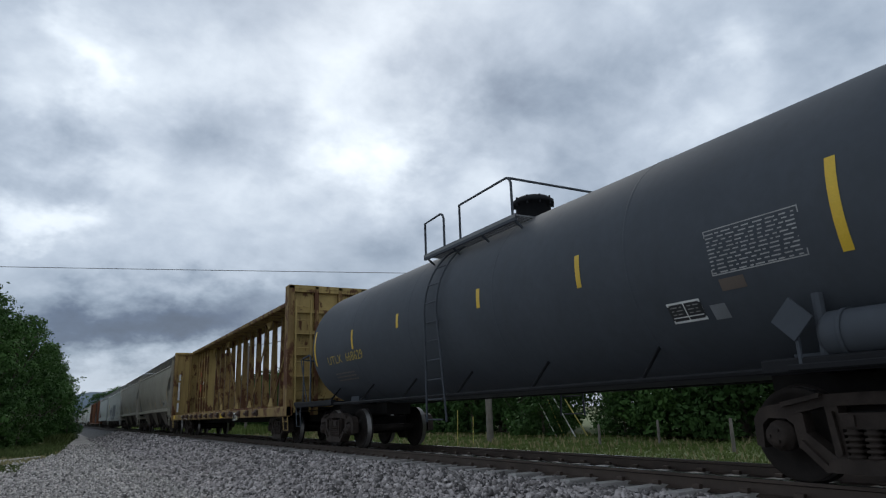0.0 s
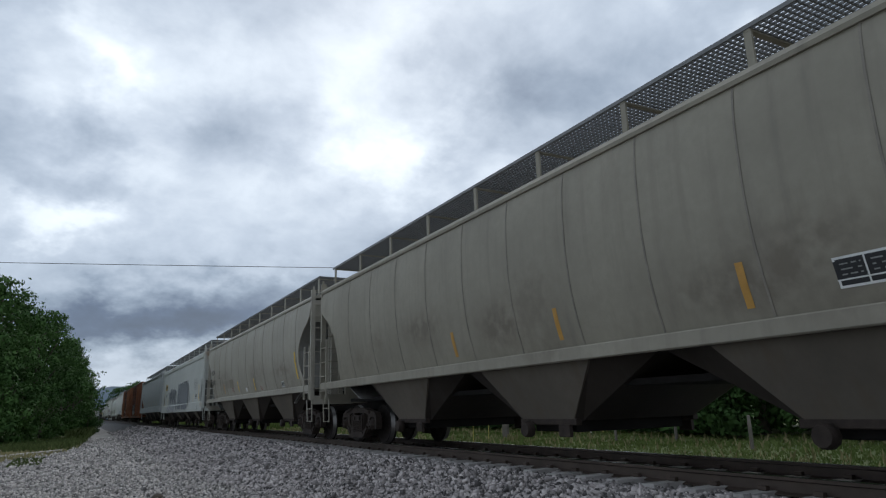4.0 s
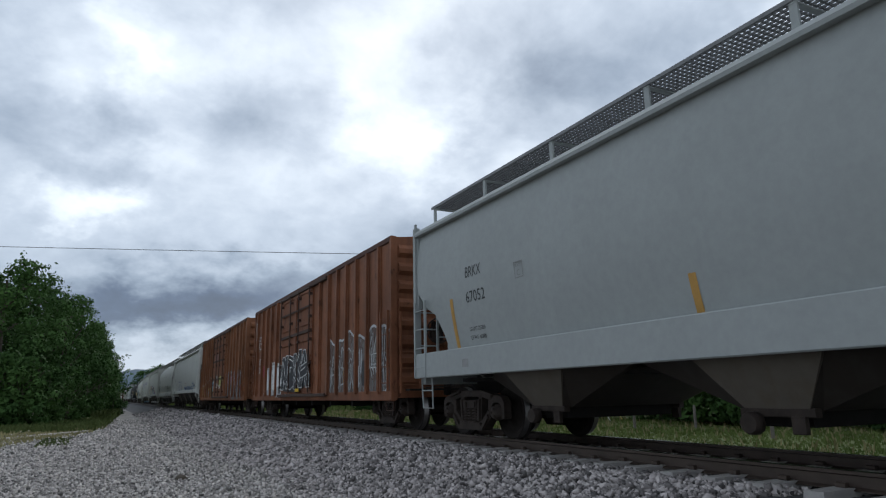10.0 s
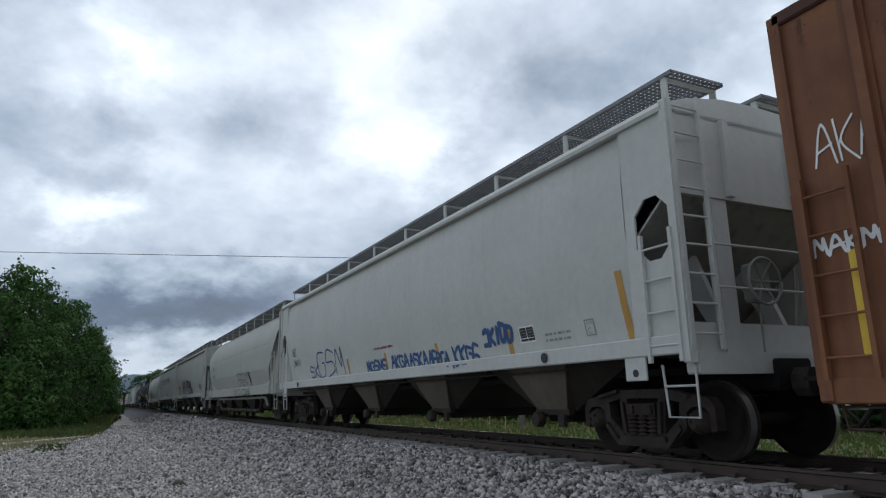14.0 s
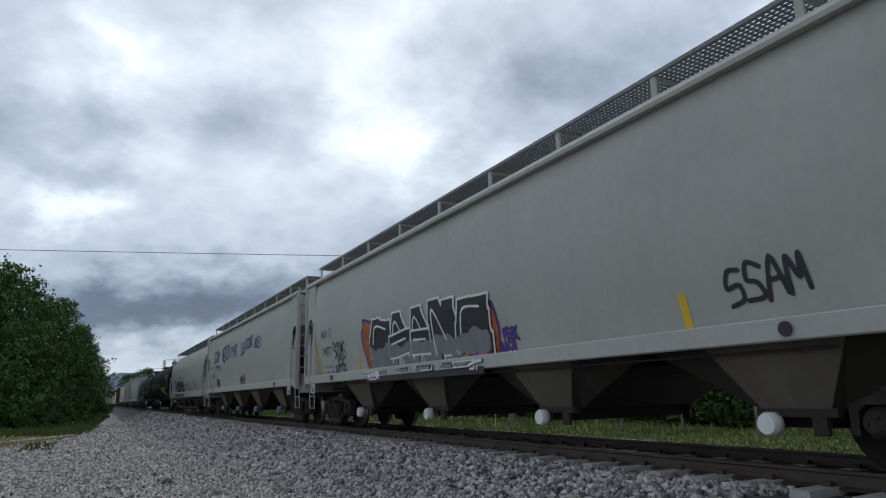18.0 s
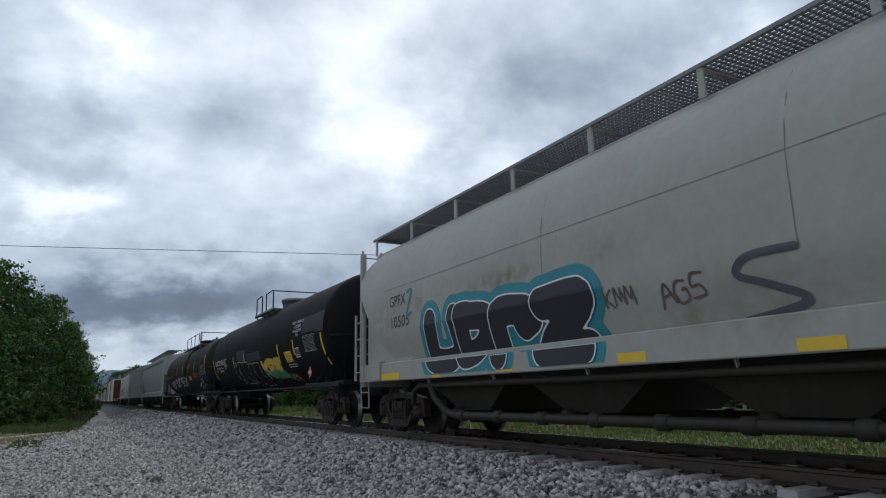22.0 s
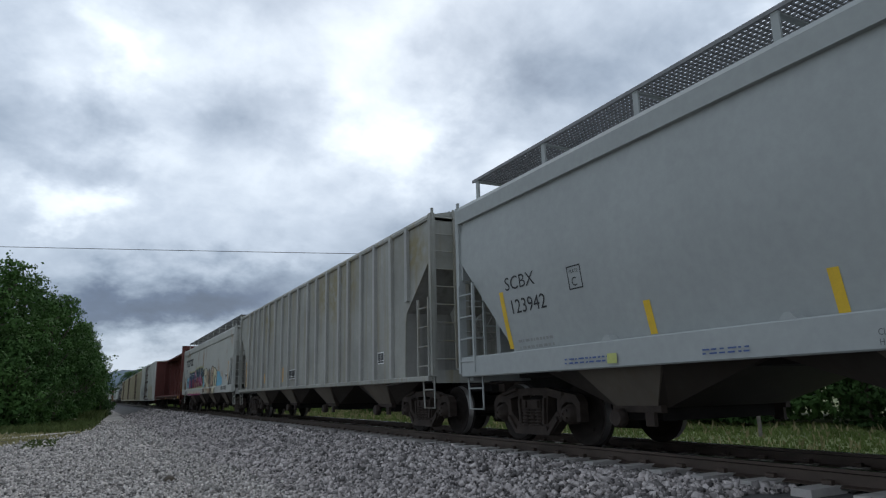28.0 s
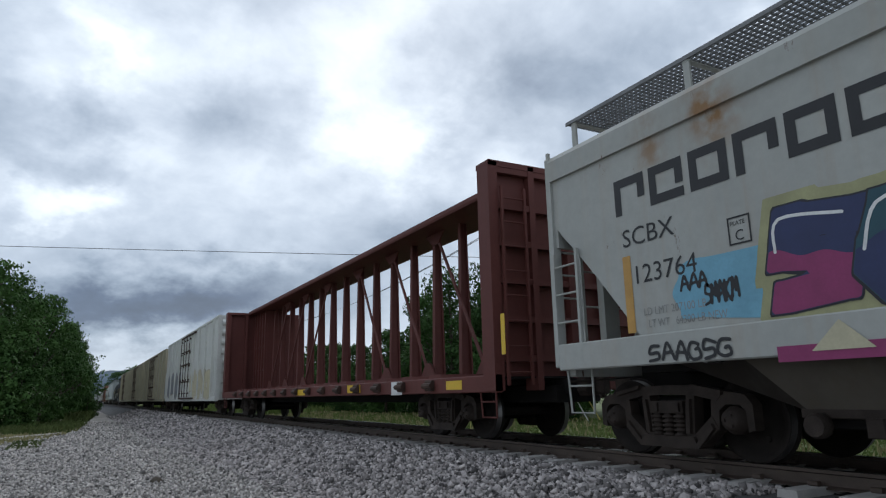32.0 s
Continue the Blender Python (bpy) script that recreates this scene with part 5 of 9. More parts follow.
                stirrup(car, sx * 1.5, min(ye - s * 0.02, ye - s * 0.50), max(ye - s * 0.02, ye - s * 0.50), 0.52, 1.1, mat)
    part("brake_wheel", shared("pale_brake_wheel", lambda bm: m_brakewheel(bm) and M_DUSTY), None, car, "pale round hand brake wheel with gear box", at=(-0.35, -e - 0.12, 2.05))
    bm = bmesh.new()
    lathe(bm, [(0.16, -0.5), (0.2, -0.45), (0.2, 0.45), (0.16, 0.5)], "x", (0.2, e - 0.75, 1.45), 12)
    part("air_reservoir", bm, bay_mat or M_UNDERSHADE, car)
    gear(car, L, truck_in)
    # marks run on over the sill, which stands proud of the side
    lip = (sill_x or half(zb) + 0.02) + 0.05
    return car, Skin(car, lambda z: lip if z < sill[1] - 0.06 else half(z), mid, top_w or 0.0), mid, L


def tank_half(r, zc):
    return lambda z: math.sqrt(max(r * r - (z - zc) ** 2, 0.0004))


def tank_car(label, lead, trail, mat, r, zc, dome, rail_span, style, over=1.0):
    """A tank car. dome: place of the manway along the train; rail_span: from and to of the platform there."""
    car, mid, L = new_car("tank_car", label, "tank car", lead - over, trail + over)
    e = L / 2
    h = e - over          # tank's half length
    bm = bmesh.new()
    prof = []
    for i in range(13):
        a = math.pi / 2 * i / 12
        prof.append((max(r * math.sin(a) ** 0.72, 0.02), -h + 0.62 * (1 - math.cos(a) ** 0.9)))
    body = prof + [(rr, -y) for rr, y in prof[::-1]]
    lathe(bm, body, "y", (0, 0, zc), 64)
    part("tank", bm, mat, car)
    # weld seams round the shell
    for k in (-0.55, -0.18, 0.2, 0.57):
        bm = bmesh.new()
        lathe(bm, [(r + 0.001, -0.02), (r + 0.005, -0.01), (r + 0.005, 0.01), (r + 0.001, 0.02)], "y", (0, h * k, zc), 64, False)
        part("weld_seam", bm, mat, car)
    # draft sills, saddles and the deck at each end
    for s in (-1, 1):
        bm = bmesh.new()
        box(bm, -0.32, 0.32, min(s * (e - 3.6), s * (e + 0.1)), max(s * (e - 3.6), s * (e + 0.1)), 0.76, 1.12, 0.03)
        part("stub_sill", bm, M_UNDER, car)
        bm = bmesh.new()
        y = s * (e - 2.75)
        ring = [(-0.8, 1.05), (0.8, 1.05)] + [(math.sin(a) * (r + 0.01), zc - math.cos(a) * (r + 0.01)) for a in np.linspace(0.55, -0.55, 9)]
        prism_y(bm, ring, y - 0.25, y + 0.25)
        part("saddle", bm, mat, car)
        bm = bmesh.new()
        box(bm, -1.45, 1.45, s * (e - 0.1) - 0.35, s * (e - 0.1) + 0.30, 1.08, 1.18, 0.02)
        for sx in (-1, 1):
            box(bm, sx * 1.42 - 0.06, sx * 1.42 + 0.06, min(s * e, s * (e - 2.9)), max(s * e, s * (e - 2.9)), 1.02, 1.16, 0.02)
        part("end_deck", bm, style["deck"], car, "steel end deck")
        # hand rails round the end
        bm = bmesh.new()
        for sx in (-1, 1):
            x = sx * 1.42
            pipe(bm, [(x, s * (e - 1.15), 1.1), (x, s * (e - 1.15), 2.28), (x, s * (e - 1.12), 2.35), (x, s * (e - 1.04), 2.39), (x * 0.96, s * (e - 0.3), 2.36), (x * 0.9, s * (e - 0.1), 2.33), (0, s * (e - 0.05), 2.30)], 0.026, 8)
            tube(bm, (x, s * (e - 0.9), 1.1), (x, s * (e - 0.3), 2.34), 0.016, 6)
            tube(bm, (x * 0.9, s * (e - 0.1), 1.1), (x * 0.9, s * (e - 0.1), 2.33), 0.018, 6)
        part("end_rail", bm, mat, car, "bent steel hand rail")
        for sx in (-1, 1):
            stirrup(car, sx * 1.46, s * (e - 0.25) - 0.2, s * (e - 0.25) + 0.2, 0.52, 1.08, mat)
    # walkway bars and piping along the side
    bm = bmesh.new()
    for sx in (-1, 1):
        tube(bm, (sx * 1.40, -e + 1.6, 1.06), (sx * 1.40, e - 1.6, 1.06), 0.03, 6)
        for k in range(7):
            y = -e + 2.4 + (L - 4.8) * k / 6
            bar(bm, (sx * 1.40, y, 1.05), (sx * 1.02, y, zc - r * 0.70), 0.05, 0.02)
    part("side_rail", bm, style["deck"], car, "long steel bar under the tank")
    # manway
    dy = dome - mid
    zt = zc + r
    bm = bmesh.new()
    q, up = style.get("dome_r", 0.52), 0.20 if "dome_r" in style else 0.0
    lathe(bm, [(q, zt - 0.12), (q, zt + up + 0.16), (q + 0.06, zt + up + 0.17), (q + 0.06, zt + up + 0.24), (q - 0.02, zt + up + 0.30), (q * 0.58, zt + up + 0.33), (0.02, zt + up + 0.34)], "z", (0, dy, 0), 20)
    part("manway", bm, style["dome"], car, "round bolted manway lid")
    bm = bmesh.new()
    for i in range(10):
        a = 2 * math.pi * i / 10
        tube(bm, ((q + 0.04) * math.cos(a), dy + (q + 0.04) * math.sin(a), zt + up + 0.12), ((q + 0.04) * math.cos(a), dy + (q + 0.04) * math.sin(a), zt + up + 0.28), 0.02, 6)
    part("bolts", bm, style["dome"], car)
    # platform and rails
    a0, a1 = rail_span[0] - mid, rail_span[1] - mid
    zp, zr = zt - 0.24, zt + 0.43
    for sx in (-1, 1):
        part("platform", grating("tank_board_%.1f" % (a1 - a0), a1 - a0, 0.42), None, car, "steel grating platform", at=(sx * 1.02, (a0 + a1) / 2, zp))
        bm = bmesh.new()
        x = sx * 1.22
        box(bm, x - 0.02, x + 0.02, a0, a1, zp - 0.10, zp + 0.01)
        for k in range(4):
            y = a0 + 0.08 + (a1 - a0 - 0.16) * k / 3
            bar(bm, (x, y, zp - 0.06), (sx * 1.02, y, zc + r * 0.70), 0.05, 0.03)
        part("platform_bracket", bm, mat, car)
        for y0, y1, n in style["hoops"]:
            y0, y1 = y0 - mid, y1 - mid
            bm = bmesh.new()
            pipe(bm, [(x, y0, zp), (x, y0, zr - 0.12), (x, y0 + 0.04, zr - 0.04), (x, y0 + 0.12, zr), (x, y1, zr - 0.03), (x, y1, zp)], 0.023, 6)
            for k in range(n):
                y = y0 + (y1 - y0) * (k + 1) / (n + 1)
                tube(bm, (x, y, zp), (x, y, zr - 0.02), 0.019, 6)
            part("platform_rail", bm, mat, car, "bent pipe safety rail")
    bm = bmesh.new()
    y = style["hoops"][0][0] - mid
    tube(bm, (-1.22, y + 0.06, zr - 0.02), (1.22, y + 0.06, zr - 0.02), 0.021, 6)
    part("cross_rail", bm, mat, car)
    # side ladder down from the platform
    ly = (style.get("ladder") or dome) - mid
    half = tank_half(r, zc)
    for sx in (-1, 1) if style.get("ladder") else ():
        bm = bmesh.new()
        for dy2 in (-0.22, 0.22):
            pts = [(sx * (half(z) + 0.09), ly + dy2, z) for z in np.linspace(zc + r * 0.86, zc, 8)] + [(sx * (r + 0.05), ly + dy2 * 1.3, 1.6), (sx * (r + 0.02), ly + dy2 * 1.6, 0.62)]
            pipe(bm, pts, 0.02, 6)
        for k in range(10):
            z = 0.66 + k * 0.34
            x = sx * (half(max(z, zc)) + 0.09 if z > zc else r + 0.04)
            tube(bm, (x, ly - 0.26, z), (x, ly + 0.26, z), 0.014, 6)
        part("ladder", bm, mat, car, "steel side ladder")
    if style.get("tank_at"):
        # air reservoir lying on the deck beside the lead truck, with the placard post
        y = style["tank_at"] - mid
        bm = bmesh.new()
        lathe(bm, [(0.02, -0.60), (0.15, -0.57), (0.205, -0.50), (0.21, 0.50), (0.15, 0.57), (0.02, 0.60)], "y", (-1.30, y, 1.34), 20)
        rs = part("air_reservoir", bm, mat, car, "round air reservoir lying on the deck")
        for k in (-0.35, 0.35):
            bm = bmesh.new()
            lathe(bm, [(0.213, -0.02), (0.222, -0.02), (0.222, 0.02), (0.213, 0.02)], "y", (-1.30, y + k, 1.34), 20, False)
            box(bm, -1.42, -1.18, y + k - 0.03, y + k + 0.03, 1.06, 1.16)
            part("strap", bm, mat, rs)
        bm = bmesh.new()
        box(bm, -1.52, -1.06, y - 0.85, y + 0.85, 1.04, 1.10, 0.01)
        part("side_deck", bm, style["deck"], car)
        bm = bmesh.new()
        tube(bm, (-1.36, y + 0.56, 1.05), (-1.36, y + 0.56, 1.72), 0.05, 8)
        part("placard_post", bm, mat, car)
        bm = bmesh.new()
        tube(bm, (-1.47, y + 0.74, 1.05), (-1.47, y + 0.74, 1.5), 0.022, 6)
        ob = part("placard_stand", bm, mat, car)
        bm = bmesh.new()
        prism_x(bm, [(y + 0.54, 1.50), (y + 0.74, 1.30), (y + 0.94, 1.50), (y + 0.74, 1.70)], -1.52, -1.50)
        part("placard_holder", bm, mat, ob, "diamond placard holder")
    gear(car, L, 1.2 + over)
    part("brake_wheel", shared("brake_wheel", m_brakewheel), None, car, "round hand brake wheel", at=(-0.75, -e - 0.08, 1.85))
    return car, Skin(car, half, mid), mid, L


def boxcar(label, lead, trail, mat, zb, zt, posts_at, door, hw=1.53, door_mat=None, end_mat=None, roof_mat=None, ribs_end=8, beam_z=None, plain=False):
    """A boxcar. posts_at: places of the outside posts; door: from, to of the side door."""
    car, mid, L = new_car("boxcar", label, "boxcar", lead, trail)
    e = L / 2
    for s in (-1, 1):
        bm = bmesh.new()
        box(bm, s * hw - 0.03, s * hw + 0.03, -e, e, zb, zt)
        part("side_wall", bm, mat, car)
        bm = bmesh.new()
        box(bm, s * hw - 0.07, s * hw + 0.07, -e, e, zt - 0.10, zt + 0.04, 0.02)
        part("top_chord", bm, roof_mat or mat, car)
        bm = bmesh.new()
        box(bm, s * hw - 0.05, s * hw + 0.065, -e, e, zb - 0.06, zb + 0.16, 0.015)
        part("side_sill", bm, mat, car)
        for y in posts_at:
            bm = bmesh.new()
            x = s * (hw + 0.03)
            prism_x(bm, [(y - mid - 0.085, zb + 0.1), (y - mid + 0.085, zb + 0.1), (y - mid + 0.085, zt - 0.1), (y - mid - 0.085, zt - 0.1)], x, x + s * 0.03)
            prism_x(bm, [(y - mid - 0.045, zb + 0.1), (y - mid + 0.045, zb + 0.1), (y - mid + 0.045, zt - 0.1), (y - mid - 0.045, zt - 0.1)], x + s * 0.03, x + s * 0.085)
            part("side_post", bm, mat, car, "pressed steel side post")
        if not plain:
            d0, d1 = door[0] - mid, door[1] - mid
            xo = s * (hw + 0.03)
            bm = bmesh.new()
            prism_x(bm, [(d0, zb + 0.16), (d1, zb + 0.16), (d1, zt - 0.12), (d0, zt - 0.12)], xo, xo + s * 0.05)
            dr = part("sliding_door", bm, door_mat or mat, car, "corrugated sliding door")
            n = 7
            for k in range(n):
                z = zb + 0.25 + (zt - zb - 0.55) * k / (n - 1)
                bm = bmesh.new()
                prism_x(bm, [(d0 + 0.05, z), (d1 - 0.05, z), (d1 - 0.05, z + 0.07), (d0 + 0.05, z + 0.07)], xo + s * 0.05, xo + s * 0.085)
                part("door_rib", bm, door_mat or mat, dr)
            for f in (0.02, 0.36, 0.64, 0.98):
                y = d0 + (d1 - d0) * f
                bm = bmesh.new()
                tube(bm, (xo + s * 0.13, y, zb + 0.18), (xo + s * 0.13, y, zt - 0.15), 0.022, 6)
                for z in np.linspace(zb + 0.4, zt - 0.4, 5):
                    box(bm, min(xo, xo + s * 0.15), max(xo, xo + s * 0.15), y - 0.06, y + 0.06, z - 0.04, z + 0.04)
                part("lock_rod", bm, M_RUSTDARK, dr, "rusty vertical lock rod")
            for z, w in ((zb + 1.05, 0.07), (zb + 2.05, 0.09), (zb + 2.85, 0.05)):
                bm = bmesh.new()
                prism_x(bm, [(d0 + 0.02, z), (d1 - 0.02, z), (d1 - 0.02, z + w), (d0 + 0.02, z + w)], xo + s * 0.05, xo + s * 0.115)
                part("door_bar", bm, M_RUSTDARK, dr, "dark rusty cross bar of the door")
            bm = bmesh.new()
            y = d0 + (d1 - d0) * 0.5
            prism_x(bm, [(y - 0.14, zb + 1.3), (y + 0.14, zb + 1.3), (y + 0.14, zt - 0.3), (y - 0.14, zt - 0.3)], xo + s * 0.05, xo + s * 0.10)
            part("door_stile", bm, door_mat or mat, dr, "upright plate of the door")
            for z in (zb + 0.10, zt - 0.16):
                bm = bmesh.new()
                box(bm, min(xo, xo + s * 0.12), max(xo, xo + s * 0.12), d0 - 1.6, d1 + 0.3, z - 0.04, z + 0.05, 0.01)
                part("door_track", bm, M_RUSTDARK, car, "rusty door track")
    bm = bmesh.new()
    prism_y(bm, [(-hw, zt), (0, zt + 0.16), (hw, zt), (hw, zt - 0.06), (-hw, zt - 0.06)], -e, e)
    for k in range(15):
        y = -e + 0.2 + (L - 0.4) * k / 14
        prism_y(bm, [(-hw, zt + 0.01), (0, zt + 0.19), (hw, zt + 0.01), (hw, zt - 0.03), (-hw, zt - 0.03)], y - 0.05, y + 0.05)
    part("roof", bm, roof_mat or mat, car, "ribbed steel roof")
    for s in (-1, 1):
        bm = bmesh.new()
        prism_y(bm, [(-hw, zb), (hw, zb), (hw, zt), (0, zt + 0.16), (-hw, zt)], s * e - 0.03, s * e + 0.03)
        part("end_wall", bm, end_mat or mat, car)
        for k in range(ribs_end):
            z = zb + 0.25 + (zt - zb - 0.3) * k / ribs_end
            bm = bmesh.new()
            h = (zt - zb) / ribs_end * 0.33
            prism_x(bm, [(s * (e + 0.03), z), (s * (e + 0.12), z + h * 0.6), (s * (e + 0.12), z + h * 1.3), (s * (e + 0.03), z + h * 2)], -hw + 0.12, hw - 0.12)
            part("end_corrugation", bm, end_mat or mat, car)
        for sx in (-1, 1):
            bm = bmesh.new()
            box(bm, sx * hw - 0.07, sx * hw + 0.075, s * e - 0.06, s * e + 0.06, zb - 0.05, zt + 0.02, 0.02)
            part("corner_post", bm, mat, car)
            ladder(car, sx * (hw + 0.11), sx * (hw + 0.11), s * (e - 0.06), s * (e - 0.50), zb + 0.15, zb + 1.95, 5, mat, 0.012)
            ladder(car, sx * (hw - 0.12), sx * (hw - 0.58), s * (e + 0.16), s * (e + 0.16), zb + 0.1, zb + 1.9, 5, mat, 0.012)
            stirrup(car, sx * 1.5, min(s * (e - 0.06), s * (e - 0.52)), max(s * (e - 0.06), s * (e - 0.52)), 0.45, zb, M_RUSTDARK)
        bm = bmesh.new()
        box(bm, -0.30, 0.30, min(s * (e - 3), s * (e + 0.12)), max(s * (e - 3), s * (e + 0.12)), 0.76, 1.05, 0.02)
        box(bm, -1.3, 1.3, s * (e + 0.28) - 0.12, s * (e + 0.28) + 0.12, zb + 0.15, zb + 0.19)
        part("end_platform", bm, M_UNDER, car)
    bm = bmesh.new()
    box(bm, -1.35, 1.35, -e + 0.3, e - 0.3, zb - 0.02, zb + 0.05)
    box(bm, -0.3, 0.3, -e + 1, e - 1, 0.55, zb, 0.02)
    for k in range(6):
        y = -e + 3 + (L - 6) * k / 5
        box(bm, -1.45, 1.45, y - 0.06, y + 0.06, zb - 0.2, zb)
    part("underframe", bm, M_UNDER, car)
    part("brake_wheel", shared("brake_wheel", m_brakewheel), None, car, "round hand brake wheel", at=(-0.5, -e - 0.22, 2.2))
    gear(car, L, 1.3)
    half = lambda z: hw + 0.03
    return car, Skin(car, half, mid), mid, L


def centerbeam(label, lead, trail, mat, zb, zt, mat2, rows, sill_marks):
    """A centre-beam flat car with bulkheads."""
    car, mid, L = new_car("centerbeam_flatcar", label, "flat car", lead, trail)
    e = L / 2
    hw = 1.55
    zd = zb + 0.27
    mat3 = rows.get("sill", mat)
    for s in (-1, 1):
        bm = bmesh.new()
        box(bm, s * hw - 0.06, s * hw + 0.06, -e, e, zb, zd, 0.015)
        part("side_sill", bm, mat3, car)
    for k in range(15):
        y = -e + 0.6 + (L - 1.2) * k / 14
        bm = bmesh.new()
        box(bm, -hw, hw, y - 0.12, y + 0.12, zd - 0.16, zd - 0.07, 0.01)
        part("cross_beam", bm, M_UNDER, car)
    bm = bmesh.new()
    box(bm, -0.45, 0.45, -e, e, 0.62, zd - 0.17, 0.02)
    part("centre_sill", bm, M_UNDER, car)
    bm = bmesh.new()
    box(bm, -hw + 0.05, hw - 0.05, -e + 0.05, e - 0.05, zd - 0.06, zd - 0.03)
    part("deck", bm, M_UNDER, car, "dirty deck beams")
    # risers and winches on the sill
    for y in rows["posts"]:
        y -= mid + 0.24
        bm = bmesh.new()
        box(bm, -hw - 0.13, -hw - 0.06, y - 0.13, y + 0.13, zb + 0.05, zb + 0.24, 0.02)
        tube(bm, (-hw - 0.14, y - 0.16, zb + 0.14), (-hw - 0.14, y + 0.16, zb + 0.14), 0.05, 8)
        part("winch", bm, M_RUSTDARK, car, "rusty strap winch")
        bm = bmesh.new()
        prism_x(bm, [(y - 0.28, zd - 0.02), (y + 0.28, zd - 0.02), (y + 0.2, zd + 0.07), (y - 0.2, zd + 0.07)], -hw + 0.02, -0.5)
        part("riser", bm, mat2, car)
    # end bulkheads
    for s in (-1, 1):
        bm = bmesh.new()
        box(bm, -hw, hw, s * (e - 0.16) - 0.03, s * (e - 0.16) + 0.03, zd - 0.05, zt)
        part("bulkhead", bm, mat, car, "tall steel bulkhead")
        for x in (-hw + 0.02, -0.75, 0.0, 0.75, hw - 0.02):
            bm = bmesh.new()
            w = 0.09 if abs(x) > 1 else 0.06
            box(bm, x - w, x + w, min(s * (e - 0.34), s * e), max(s * (e - 0.34), s * e), zb + 0.02, zt + 0.03, 0.01)
            part("bulkhead_post", bm, mat2, car)
        for z in np.linspace(zd + 0.25, zt - 0.1, 6):
            bm = bmesh.new()
            box(bm, -hw + 0.1, hw - 0.1, min(s * (e - 0.13), s * (e - 0.01)), max(s * (e - 0.13), s * (e - 0.01)), z - 0.05, z + 0.05)
            part("bulkhead_rail", bm, mat, car)
        bm = bmesh.new()
        box(bm, -hw - 0.06, hw + 0.06, min(s * (e - 0.38), s * e), max(s * (e - 0.38), s * e), zt - 0.05, zt + 0.05, 0.01)
        part("bulkhead_cap", bm, mat, car)
        # deep end panels of the centre beam beside the bulkhead
        bm = bmesh.new()
        y0, y1 = sorted((s * (e - 0.3), s * (e - rows["panel"])))
        box(bm, -0.30, 0.30, y0, y1, zd, zt - 0.04)
        pn = part("end_panel", bm, mat, car, "plated end panel of the centre beam")
        for k in range(5):
            y = y0 + 0.07 + (y1 - y0 - 0.14) * k / 4
            for sx in (-1, 1):
                bm = bmesh.new()
                box(bm, sx * 0.30 - 0.09 * (sx < 0), sx * 0.30 + 0.10 * (sx > 0) + 0.001, y - 0.05, y + 0.05, zd, zt - 0.05)
                part("stiffener", bm, mat2, pn)
        for z in (zd + 0.9, zd + 1.9):
            bm = bmesh.new()
            box(bm, -0.34, -0.30, y0, y1, z - 0.03, z + 0.03)
            part("stringer", bm, mat, pn)
        ladder(car, -hw + 0.15, -hw + 0.6, s * (e + 0.05), s * (e + 0.05), zb + 0.1, zt - 0.4, 8, mat)
        stirrup(car, -hw, min(s * (e - 0.1), s * (e - 0.55)), max(s * (e - 0.1), s * (e - 0.55)), 0.42, zb, mat)
        bm = bmesh.new()
        box(bm, -0.3, 0.3, min(s * (e - 2), s * (e + 0.12)), max(s * (e - 2), s * (e + 0.12)), 0.76, 1.0, 0.02)
        part("draft_sill", bm, M_UNDER, car)
    # centre beam: top chord, posts and braces
    zu = zt - 0.03
    bm = bmesh.new()
    prism_y(bm, [(-0.68, zu + 0.05), (-0.68, zu + 0.13), (0.68, zu + 0.13), (0.68, zu + 0.05), (0.66, zu), (-0.66, zu)], -e + 0.3, e - 0.3)
    part("top_chord", bm, mat3, car, "wide top chord of the centre beam")
    for y in rows["posts"]:
        y -= mid
        bm = bmesh.new()
        ring = lambda a, t: [(-a - t, -0.085), (-a - t, 0.085), (-a, 0.085), (-a, 0.02), (a, 0.02), (a, 0.085), (a + t, 0.085), (a + t, -0.085), (a, -0.085), (a, -0.02), (-a, -0.02), (-a, -0.085)]
        quad_solid(bm, [(u, y + v * 0.75, zd) for u, v in ring(0.105, 0.03)], [(u, y + v * 0.65, zu) for u, v in ring(0.05, 0.025)])
        post = part("beam_post", bm, mat2, car, "worn upright of the centre beam")
        for s in (-1, 1):
            bm = bmesh.new()
            r0, r1 = sorted((s * 0.1355, s * 0.141)), sorted((s * 0.0755, s * 0.081))
            quad_solid(bm, [(r0[0], y - 0.062, zd), (r0[1], y - 0.062, zd), (r0[1], y + 0.062, zd), (r0[0], y + 0.062, zd)],
                       [(r1[0], y - 0.054, zu), (r1[1], y - 0.054, zu), (r1[1], y + 0.054, zu), (r1[0], y + 0.054, zu)])
            part("wear_plate", bm, rows.get("wear", mat2), post, "rust-brown worn face of the upright")
    for y0, y1 in rows["braces"]:
        y0, y1 = y0 - mid, y1 - mid
        bm = bmesh.new()
        bar(bm, (-0.17, y0, zd + 0.1), (-0.09, y1, zu), 0.04, 0.07)
        part("brace", bm, mat2, car, "diagonal brace")
        bm = bmesh.new()
        prism_x(bm, [(y0 - 0.45, zd), (y0 + 0.45, zd), (y0 + 0.10, zd + 0.42), (y0 - 0.10, zd + 0.42)], -0.22, -0.19)
        part("gusset", bm, mat, car)
        bm = bmesh.new()
        prism_x(bm, [(y1 - 0.45, zu), (y1 + 0.45, zu), (y1 + 0.14, zu - 0.26), (y1 - 0.14, zu - 0.26)], -0.13, -0.10)
        part("gusset", bm, mat, car)
    gear(car, L, 2.6)
    return car, Skin(car, lambda z: hw + 0.06, mid), mid, L


